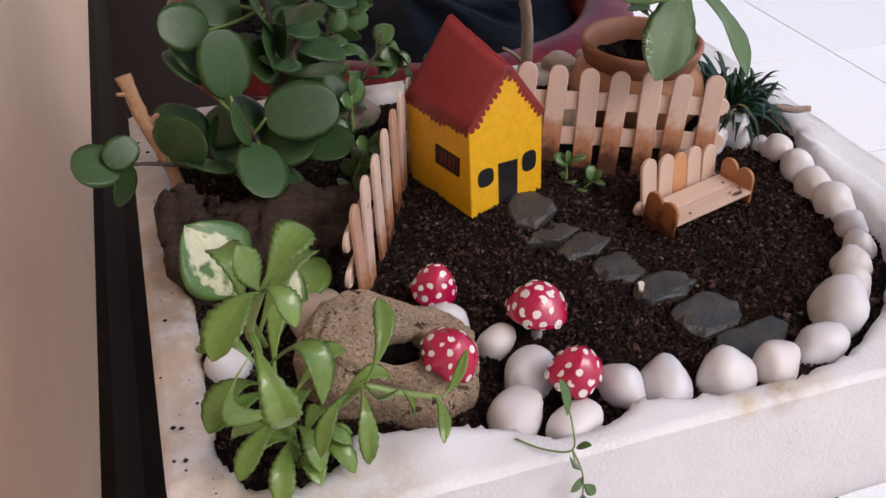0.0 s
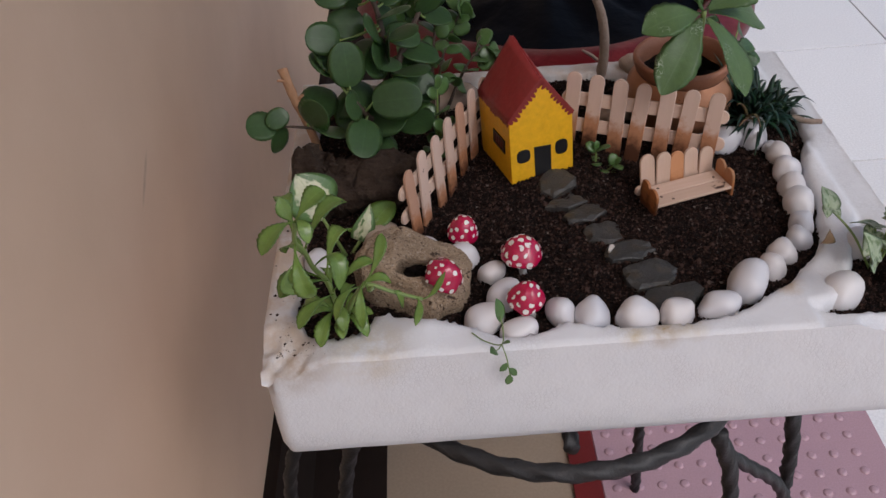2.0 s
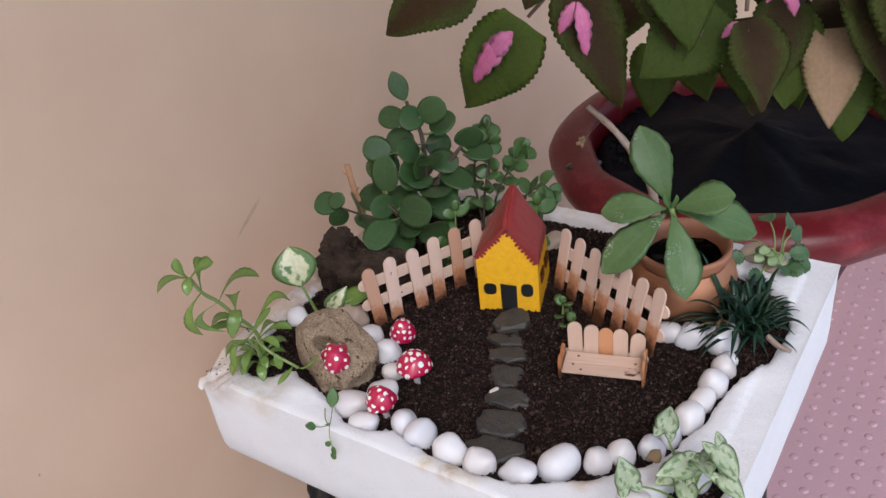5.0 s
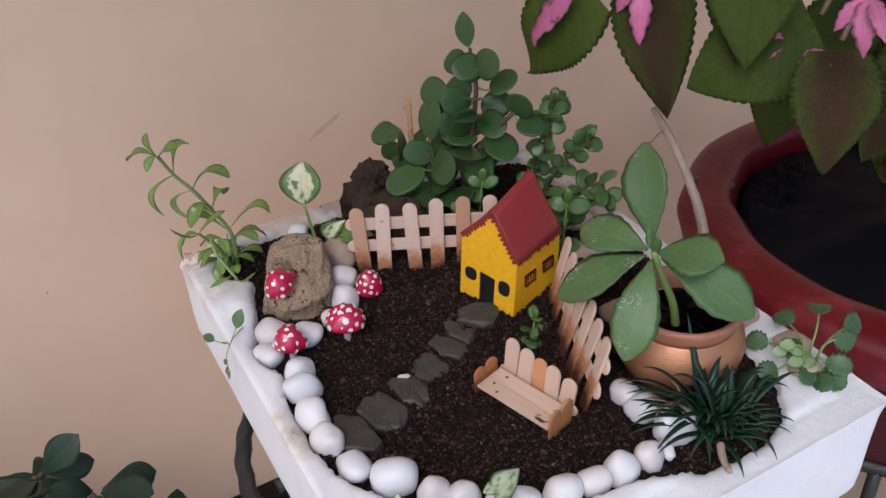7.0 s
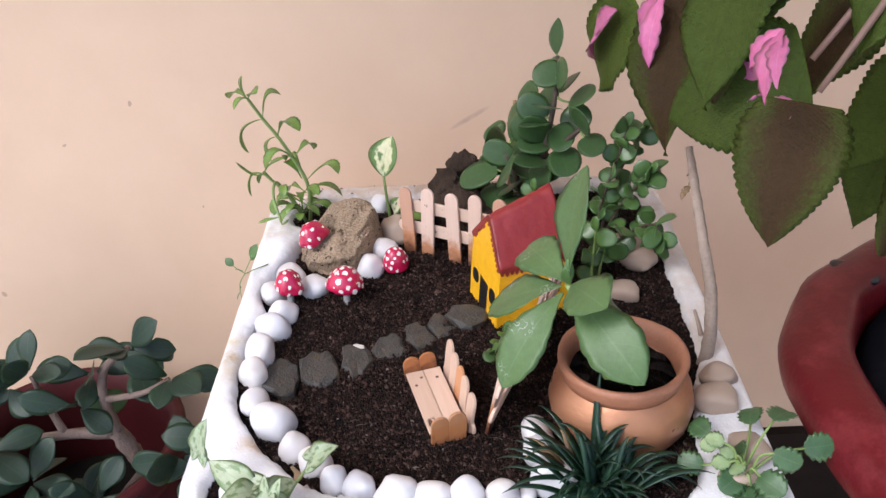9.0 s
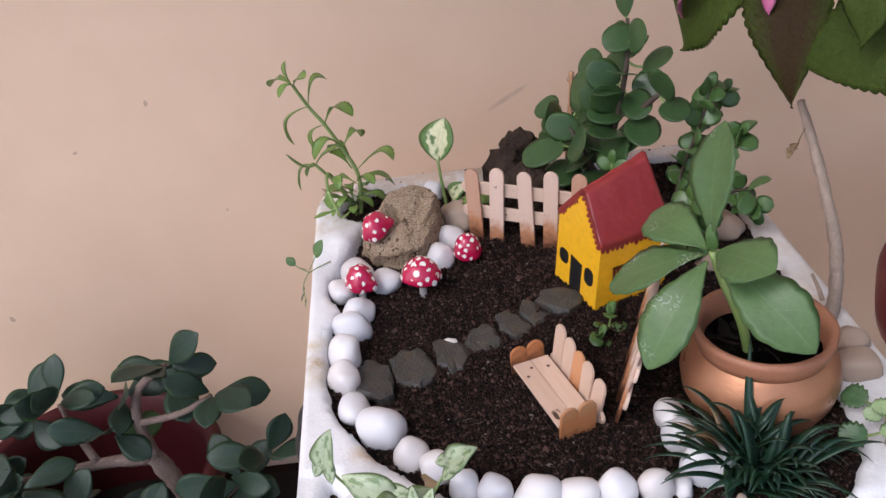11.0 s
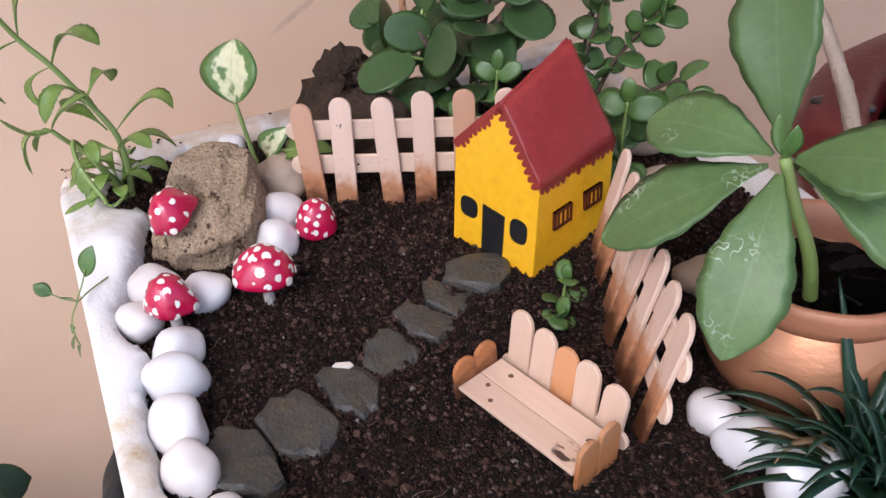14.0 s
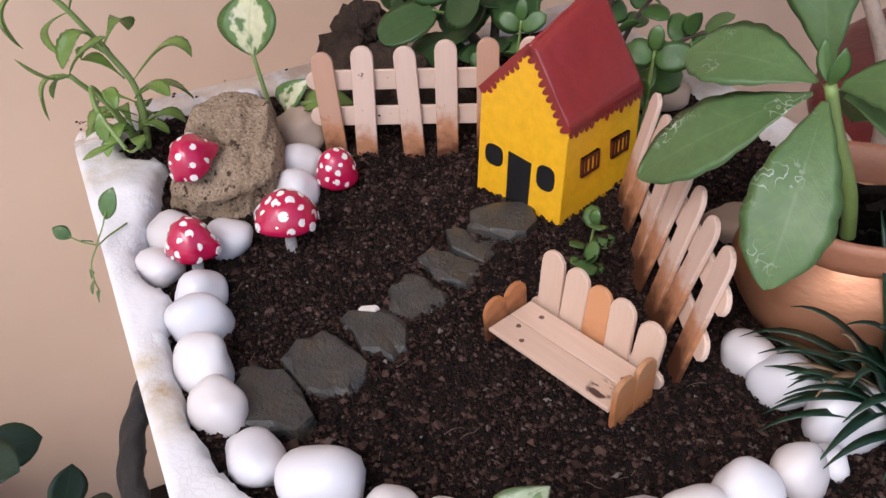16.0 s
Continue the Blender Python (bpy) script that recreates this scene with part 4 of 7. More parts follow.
def fence(first, step, count, turn, side, heights, leans, label, slope=0.0, wood="stick"):
    """Pickets from first by step; rails on the far side."""
    f = thing("picket_fence", (first[0], first[1], -0.02), label, "fence", "craft-stick fences")
    L = 0.068
    me = stick_mesh("picket", L, 0.0100, 0.0019, M[wood])
    for i in range(count):
        x, y = first[0] + step[0] * i, first[1] + step[1] * i
        rot = pose(0, 0, 0, leans[i][0], leans[i][1], turn)
        foot = Vector((x, y, heights[i])) - rot @ Vector((0, 0, L))
        placed("picket", me, f, Matrix.Translation(foot) @ rot)
    n = Vector((-math.sin(radians(turn)), math.cos(radians(turn)), 0)) * side
    d = Vector((step[0], step[1], 0))
    total = d.length * (count - 1) + 0.017
    rl = stick_mesh("rail", total, 0.0095, 0.0019, M["rail"])
    start = Vector((first[0], first[1], 0)) - d.normalized() * 0.0085 + n * 0.0021
    for z in (0.0085, 0.0265):
        back = n * slope * (z - 0.043)
        m = Matrix.Translation((start.x + back.x, start.y + back.y, z)) @ Matrix.Rotation(radians(turn), 4, "Z") @ Matrix.Rotation(-slope, 4, "X") @ Matrix.Rotation(radians(90), 4, "Y")
        if d.x * math.cos(radians(turn)) + d.y * math.sin(radians(turn)) < 0:
            m = m @ Matrix.Rotation(radians(180), 4, "X") @ Matrix.Translation((0, 0, -total))
        placed("rail", rl, f, m)
    return f


fence((0.0545, 0.1105), (0.0087, 0.0164), 7, 62, 1, [0.041, 0.0435, 0.043, 0.0455, 0.046, 0.046, 0.045],
      [(-3, -3), (-2, 2), (-2, -2), (-2, 1), (-2, 1), (-1, 0), (-2, 1)], "low picket fence of pale craft sticks stained at the foot", wood="stick_clean")
fence((0.1700, 0.2065), (0.01445, -0.0063), 7, -23.5, 1, [0.046, 0.045, 0.044, 0.043, 0.044, 0.043, 0.043],
      [(-12, 2), (-13, 3), (-12, 1), (-14, 4), (-13, 2), (-14, 5), (-12, 3)], "low picket fence of pale craft sticks browned at the foot", 0.23)


def picket_dirt():
    rnd = random.Random(9)
    bm = bmesh.new()
    n = Vector((math.sin(radians(62)), -math.cos(radians(62)), 0))
    for z, s, k in ((0.030, -0.001, 9), (0.024, 0.001, 7), (0.010, 0.001, 8)):
        for _ in range(k):
            q = Vector((0.0632, 0.1269, 0)) + Vector((math.cos(radians(62)), math.sin(radians(62)), 0)) * (s + rnd.gauss(0, 0.0012)) + n * 0.0010
            blob(bm, (q.x, q.y, z + rnd.gauss(0, 0.0014)), (0.0006, 0.0006, 0.0005), sub=1, rough=0.6, seed=rnd.random() * 9)
    solid("soil_splash", bm, M["soil"], (0.0632, 0.1269, 0.01), "dried soil splashes on a fence picket", "soil", kind="stuff")


picket_dirt()


def bench():
    o = Vector((0.2085, 0.1130, -0.012))
    B = thing("toy_bench", o, "toy garden bench of craft sticks with rounded backrest slats", "toy bench")
    R = pose(*o, 0, 0, 16.0)
    seat = stick_mesh("seat_plank", 0.0525, 0.0102, 0.0019, M["plank_rear"], False, False)
    front_seat = stick_mesh("seat_plank", 0.0525, 0.0102, 0.0019, M["plank_front"], False, False)
    for y in (0.0052, 0.0157):
        m = R @ pose(0.0, y, 0.0095, 0, 90, 0) @ pose(0, 0, 0, 0, 0, 90)
        placed("seat_plank", seat if y > 0.01 else front_seat, B, m, "pale seat plank" if y > 0.01 else "pale seat plank with a dark stain")
    mats = [M["plank"], M["plank"], M["arm"], M["plank"], M["plank"]]
    for i, hgt in enumerate((0.0315, 0.0305, 0.0285, 0.0290, 0.0265)):
        me = stick_mesh("backrest_slat", hgt, 0.0100, 0.0019, mats[i] if i != 2 else M["arm_light"])
        placed("backrest_slat", me, B, R @ pose(0.0060 + i * 0.0102, 0.0225, 0.0, -9 + i % 2, (-2, 1, 0, -1, 3)[i], 0))
    for x in (-0.0012, 0.0536):
        for y, hh in ((0.0050, 0.0215), (0.0148, 0.0225)):
            me = stick_mesh("armrest", hh, 0.0100, 0.0019, M["arm"] if x < 0 else M["arm_pale"])
            placed("armrest", me, B, R @ pose(x, y, -0.001, 0, 3 if x > 0 else -3, 90), "brown stained armrest end")
    rail = stick_mesh("back_rail", 0.058, 0.008, 0.0019, M["plank"])
    placed("back_rail", rail, B, R @ pose(-0.003, 0.0245, 0.006, 0, 90, 0) @ pose(0, 0, 0, 0, 0, 0))


M["arm_pale"] = wood_material("stained_pale_wood", (0.46, 0.235, 0.115), (0.32, 0.15, 0.07), (0.08, 0.026, 0.013), 0.0200)
M["arm_light"] = wood_material("amber_wood", (0.62, 0.31, 0.15), (0.52, 0.24, 0.11), (0.20, 0.07, 0.03), 0.010)
bench()


# ---------------------------------------------------------------- mushrooms
def mushroom(at, r, h, tilt, stalk, spots, seed, label, squash=1.0, dents=0.08):
    """at: the middle of the cap's rim."""
    rnd = random.Random(seed)
    A = Vector(at)
    Q = pose(*at, *tilt)
    top = thing("toy_mushroom", (at[0], at[1], soil_z(at[0], at[1])) if stalk else A, label, "toy mushroom", "spotted toy mushrooms")
    prof = [(0.30 * r, -0.10 * h), (0.62 * r, -0.13 * h), (0.90 * r, -0.10 * h), (1.0 * r, 0.02 * h), (0.985 * r, 0.14 * h), (0.90 * r, 0.38 * h), (0.74 * r, 0.63 * h), (0.54 * r, 0.82 * h), (0.32 * r, 0.94 * h), (0.10 * r, 1.0 * h)]
    n = 28
    def wob(a, z):
        return 1 + dents * noise.noise(Vector((1.6 * math.cos(a), 1.6 * math.sin(a), z / h + seed)))
    bm = bmesh.new()
    loops(bm, [[Q @ Vector((q * wob(k * math.tau / n, z) * math.cos(k * math.tau / n), q * squash * wob(k * math.tau / n, z) * math.sin(k * math.tau / n), z)) for k in range(n)] for q, z in prof])
    cap = part("cap", bm, M["red_cap"], top, "glossy red cap")
    # white painted spots laid on the cap
    done = []
    for _ in range(4000):
        if len(done) >= spots:
            break
        a, t = rnd.uniform(0, math.tau), rnd.random() ** 0.6
        s = 3.5 + (1 - t) * 5.5
        i = min(int(s), len(prof) - 2)
        f = s - i
        q = prof[i][0] * (1 - f) + prof[i + 1][0] * f
        z = prof[i][1] * (1 - f) + prof[i + 1][1] * f
        dq, dz = prof[i + 1][0] - prof[i][0], prof[i + 1][1] - prof[i][1]
        w = wob(a, z)
        p = Vector((q * w * math.cos(a), q * squash * w * math.sin(a), z))
        if any((p - o).length < 0.40 * r for o in done):
            continue
        done.append(p)
        nrm = Vector((dz * math.cos(a), dz * math.sin(a), -dq)).normalized()
        u = nrm.orthogonal().normalized()
        v = nrm.cross(u)
        sr = r * rnd.uniform(0.125, 0.168)
        rings = []
        shape = [rnd.uniform(0.95, 1.06) for _ in range(12)]
        for k, lift in ((1.0, -0.00025), (1.0, 0.00001), (0.55, 0.00004), (0.15, 0.00004)):
            sag = lift - (sr * k) ** 2 / (2.2 * r)
            rings.append([Q @ (p + (u * math.cos(b * math.tau / 12) + v * math.sin(b * math.tau / 12)) * sr * k * shape[b] + nrm * sag) for b in range(12)])
        bm = bmesh.new()
        loops(bm, rings)
        part("spot", bm, M["white_dot"], cap, smooth=False)
    if stalk:
        bm = bmesh.new()
        z0 = soil_z(at[0], at[1]) - 0.004
        tube(bm, [(A.x + stalk[0], A.y + stalk[1], z0), (A.x + stalk[0] * 0.5, A.y + stalk[1] * 0.5, (z0 + A.z) / 2), Q @ Vector((0, 0, 0.2 * h))], 0.0024, 0.0022, 9)
        part("stalk", bm, M["stalk"], top, "whitish stalk with black specks")


mushroom((0.1180, 0.0700, 0.0035), 0.0126, 0.0124, (-4, 3, 0), (0.0012, -0.0003), 34, 3, "red toy mushroom with white dots standing in the soil", 1.0, 0.12)
mushroom((0.0850, 0.1025, -0.0040), 0.0098, 0.0145, (4, 8, 0), (0.001, 0.0), 26, 7, "red toy mushroom with white dots beside the fence")
mushroom((0.1160, 0.0325, 0.0020), 0.0105, 0.0135, (10, 6, 30), (0.006, -0.001), 24, 11, "red toy mushroom with white dots leaning on the pebbles", 0.95, 0.30)
mushroom((0.0716, 0.0447, 0.0135), 0.0103, 0.0125, (22, 8, 20), None, 20, 19, "red toy mushroom cap with white dots lying on the rock", 1.0, 0.30)


# ---------------------------------------------------------------- pebbles, slates, rock, log
PEBBLES = [  # x, y, half-length, half-width, half-height, turn
    (0.0930, 0.0295, 0.0125, 0.0100, 0.0090, 40), (0.1045, 0.0460, 0.0125, 0.0102, 0.0090, 60), (0.1110, 0.0185, 0.0100, 0.0088, 0.0080, 20),
    (0.1360, 0.0300, 0.0108, 0.0088, 0.0095, 100), (0.1525, 0.0255, 0.0118, 0.0098, 0.0108, 75), (0.1765, 0.0215, 0.0118, 0.0100, 0.0105, 10),
    (0.1985, 0.0215, 0.0100, 0.0090, 0.0095, 30), (0.2220, 0.0265, 0.0122, 0.0090, 0.0090, 15), (0.2425, 0.0405, 0.0125, 0.0112, 0.0138, 60),
    (0.2615, 0.0545, 0.0094, 0.0086, 0.0095, 50), (0.2715, 0.0670, 0.0092, 0.0088, 0.0095, 80), (0.2855, 0.0785, 0.0082, 0.0078, 0.0085, 30),
    (0.2910, 0.0920, 0.0082, 0.0080, 0.0085, 70), (0.2960, 0.1100, 0.0115, 0.0098, 0.0105, 95), (0.2985, 0.1290, 0.0096, 0.0086, 0.0095, 80),
    (0.3010, 0.1460, 0.0100, 0.0095, 0.0105, 20), (0.3015, 0.1645, 0.0088, 0.0080, 0.0095, 100), (0.3010, 0.1765, 0.0062, 0.0052, 0.0052, 0),
    (0.2915, 0.1920, 0.0125, 0.0112, 0.0125, 70), (0.2710, 0.1865, 0.0112, 0.0098, 0.0105, 30), (0.2560, 0.1850, 0.0088, 0.0085, 0.0090, 10),
    (0.0620, 0.0925, 0.0110, 0.0100, 0.0090, 60), (0.0845, 0.0835, 0.0102, 0.0096, 0.0100, 0), (-0.0030, 0.0860, 0.0090, 0.0085, 0.0080, 0),
    (0.3160, 0.0690, 0.0108, 0.0095, 0.0095, 80), (0.2910, 0.0310, 0.0125, 0.0115, 0.0110, 50), (0.1000, 0.0680, 0.0080, 0.0072, 0.0075, 30),
]
BEIGE = [(0.0360, 0.1020, 0.0150, 0.0120, 0.0100, 30), (0.2270, 0.2890, 0.0105, 0.0088, 0.0072, 100), (0.2470, 0.2825, 0.0125, 0.0100, 0.0078, 80),
         (0.2840, 0.2900, 0.0115, 0.0095, 0.0065, 20), (0.3010, 0.2800, 0.0095, 0.0080, 0.0060, 70), (0.1330, 0.2520, 0.0130, 0.0085, 0.0070, 70),
         (0.0830, 0.2680, 0.0270, 0.0120, 0.0075, 18), (0.2010, 0.2270, 0.0140, 0.0110, 0.0100, 20)]
pebble_meshes = []
for k in range(6):
    bm = bmesh.new()
    blob(bm, (0, 0, 0), (1, 1, 1), sub=3, rough=0.30, freq=0.95, seed=4.3 * k + 1, square=0.93)
    pebble_meshes.append(mesh_of(bm, "pebble", M["pebble"]))
stone_meshes = []
for k in range(3):
    bm = bmesh.new()
    blob(bm, (0, 0, 0), (1, 1, 1), sub=3, rough=0.35, freq=1.0, seed=9.1 * k + 2, square=0.9)
    stone_meshes.append(mesh_of(bm, "pebble", M["stone_beige"]))
for k, (x, y, a, b, c, turn) in enumerate(PEBBLES + BEIGE):
    beige = k >= len(PEBBLES)
    ob = new("pebble", stone_meshes[k % 3] if beige else pebble_meshes[k % 6])
    on_foam = y > 0.274 or (beige and x > 0.3)
    z = (0.0 if on_foam else soil_z(x, y)) + c * 0.42
    ob.matrix_world = pose(x, y, z, 6 * math.sin(k), 6 * math.cos(2 * k), turn) @ Matrix.Diagonal((a * 0.97, b * 0.97, c * 0.97, 1))
    small = c < 0.006
    tagged(ob, "smooth beige stone lying in the planter" if beige else "tiny smooth brownish pebble in the edging row" if small else "smooth white pebble bedded along the soil's edge", "pebble", "beige stones" if beige else "white edging pebbles")

SLATES = [
    [(0.147, 0.136), (0.139, 0.141), (0.137, 0.149), (0.143, 0.160), (0.149, 0.166), (0.158, 0.161), (0.163, 0.153), (0.163, 0.147)],
    [(0.140, 0.129), (0.145, 0.1355), (0.158, 0.1435), (0.165, 0.139), (0.168, 0.132), (0.155, 0.1245)],
    [(0.153, 0.111), (0.149, 0.118), (0.153, 0.124), (0.166, 0.1305), (0.174, 0.128), (0.178, 0.120), (0.168, 0.112)],
    [(0.163, 0.094), (0.160, 0.102), (0.165, 0.109), (0.177, 0.113), (0.184, 0.106), (0.183, 0.094), (0.174, 0.090)],
    [(0.172, 0.072), (0.169, 0.080), (0.174, 0.088), (0.184, 0.0925), (0.198, 0.087), (0.200, 0.081), (0.191, 0.073)],
    [(0.183, 0.046), (0.177, 0.054), (0.177, 0.063), (0.187, 0.070), (0.199, 0.0725), (0.209, 0.064), (0.208, 0.058), (0.201, 0.049)],
    [(0.193, 0.026), (0.182, 0.030), (0.178, 0.037), (0.187, 0.0455), (0.201, 0.0475), (0.215, 0.048), (0.219, 0.041), (0.207, 0.027)],
]
for k, o in enumerate(SLATES):
    rnd = random.Random(k + 40)
    cx, cy = sum(p[0] for p in o) / len(o), sum(p[1] for p in o) / len(o)
    zt = soil_z(cx, cy) + (0.0030, 0.0022, 0.0026, 0.0034, 0.0036, 0.0036, 0.0032)[k]
    tx, ty = rnd.uniform(-0.10, 0.10), rnd.uniform(-0.10, 0.10)
    fine = []
    for (ax, ay), (bx, by) in zip(o, o[1:] + o[:1]):
        for t in (0.0, 0.5):
            fine.append((ax + (bx - ax) * t + rnd.uniform(-1, 1) * 0.0006, ay + (by - ay) * t + rnd.uniform(-1, 1) * 0.0006))
    c = Vector((cx, cy, 0))
    cut = [rnd.uniform(0.0003, 0.0012) if rnd.random() < 0.6 else rnd.uniform(0.0020, 0.0045) for _ in fine]
    drop = [rnd.uniform(0.0002, 0.0010) if q < 0.0015 else rnd.uniform(0.0012, 0.0026) for q in cut]
    rings = []
    for level in range(4):
        ring = []
        for n_, (x, y) in enumerate(fine):
            d = c - Vector((x, y, 0))
            inset = (-0.001, 0.0, cut[n_], cut[n_] + d.length * 0.42)[level]
            q = Vector((x, y, 0)) + d * (inset / d.length)
            tilt = tx * (q.x - cx) + ty * (q.y - cy)
            z = (-0.020, zt - drop[n_] - 0.0004, zt, zt + 0.0003)[level]
            ring.append(Vector((q.x, q.y, z + tilt * (level > 0) + 0.0007 * noise.noise(q * 150) * (level > 1))))
        rings.append(ring)
    bm = bmesh.new()
    loops(bm, rings)
    bmesh.ops.triangulate(bm, faces=bm.faces[:])
    solid("stepping_stone", bm, M["slate"], (cx, cy, -0.02), "flat dark grey slate stepping stone set in the soil", "stepping stone", "slate path", smooth=False)

bm = bmesh.new()
zc = soil_z(0.1846, 0.0813) + 0.0037
prism(bm, [(0.1722, 0.0786), (0.1712, 0.0801), (0.1734, 0.0854), (0.1752, 0.0858), (0.1760, 0.0838)], zc - 0.0006, zc + 0.0010, 0.0003)
solid("white_chip", bm, M["chip"], (0.1735, 0.0822, zc), "small pale chip lying on a slate stone", "chip", smooth=False)


def garden_rock():
    bm = bmesh.new()
    vs = blob(bm, (0, 0, 0), (1, 1, 1), sub=6, rough=0.0)
    e1, e2 = Vector((0.405, 0.914, 0)), Vector((-0.914, 0.405, 0))
    mid = Vector((0.0555, 0.0620, -0.0020))
    into, up_slope = Vector((-0.05, 0.60, -0.80)), Vector((0.0, 0.80, 0.60))
    for v in vs:
        c = v.co.normalized()
        k = 1 + 0.17 * noise.noise(c * 1.6 + Vector((2.7, 0.4, 5.0))) + 0.07 * noise.noise(c * 3.4) + 0.022 * noise.noise(c * 9)
        k += 0.012 * noise.noise(c * 24) + 0.010 * noise.noise(c * 60)
        c = Vector([math.copysign(abs(q) ** 0.58, q) for q in c]) * k
        d = e1 * (c.x * 0.0234) + e2 * (c.y * 0.0312)
        p = mid + d + Vector((0, 0, c.z * 0.0192))
        if c.z > 0:
            p.z += c.z * (-0.22 * d.x + 0.20 * d.y)
        # the hollow in the slope
        q = p - Vector((0.0570, 0.0535, 0.0130))
        if q.dot(into) < 0.008:
            k = math.hypot(q.x / 0.0088, q.dot(up_slope) / 0.0050)
            k += 0.12 * noise.noise(p * 300)
            f = min(1, max(0, (1.10 - k) / 0.15))
            p += into * 0.0400 * f * f * (3 - 2 * f)
        v.co = p
    return solid("garden_rock", bm, M["rock"], (0.06, 0.056, -0.018), "rough porous brown rock with a dark hollow, bedded in soil", "rock")


garden_rock()
# dark lump added inside the rock's hollow to stand in for its deep shade
bm = bmesh.new()
blob(bm, (0.0580, 0.0640, 0.0000), (0.0100, 0.0075, 0.0065), (-35, 0, 0), 4, 0.35, 4.0, 2.0)
solid("hollow_soil", bm, M["soil"], (0.058, 0.064, -0.008), "dark plug added for the shade inside the rock's hollow", "soil", kind="stuff")


def bark_log():
    bm = bmesh.new()
    line = smooth_line([(-0.020, 0.151, 0.009), (0.012, 0.149, 0.006), (0.045, 0.157, 0.004), (0.070, 0.172, -0.002)], 14)
    rings = []
    n = 40
    for i, p in enumerate(line):
        t = i / (len(line) - 1)
        r = 0.021 * (1 - 0.35 * t) * (0.55 if i == 0 else 0.85 if i == 1 else 1) * (0.6 if i == len(line) - 1 else 1)
        ring = []
        for k in range(n):
            a = k * math.tau / n
            q = Vector((p.x, p.y + math.cos(a) * r, p.z + math.sin(a) * r))
            w = 1 + 0.45 * noise.noise(q * 60) + 0.28 * noise.noise(q * 170) + 0.16 * noise.noise(q * 420)
            ring.append(Vector((p.x + 0.006 * noise.noise(q * 90), p.y + math.cos(a) * r * w, p.z + math.sin(a) * r * w)))
        rings.append(ring)
    loops(bm, rings)
    vs = blob(bm, (-0.004, 0.156, 0.004), (0.0112, 0.0115, 0.0245), sub=5, rough=0.35, freq=2.2, seed=3, square=0.6)
    for v in vs:
        v.co += Vector((1, 1, 0.4)) * 0.0035 * noise.noise(v.co * 260) + Vector((1, -1, 0)) * 0.004 * noise.noise(Vector((v.co.x * 420, v.co.y * 420, v.co.z * 90)))
    return solid("bark_log", bm, M["bark"], (0.02, 0.155, -0.015), "rough dark brown piece of bark lying on the soil", "log")


bark_log()

# ---------------------------------------------------------------- plants in the planter
def jitter(rnd, s):
    return Vector((rnd.uniform(-s, s), rnd.uniform(-s, s), rnd.uniform(-s, s)))


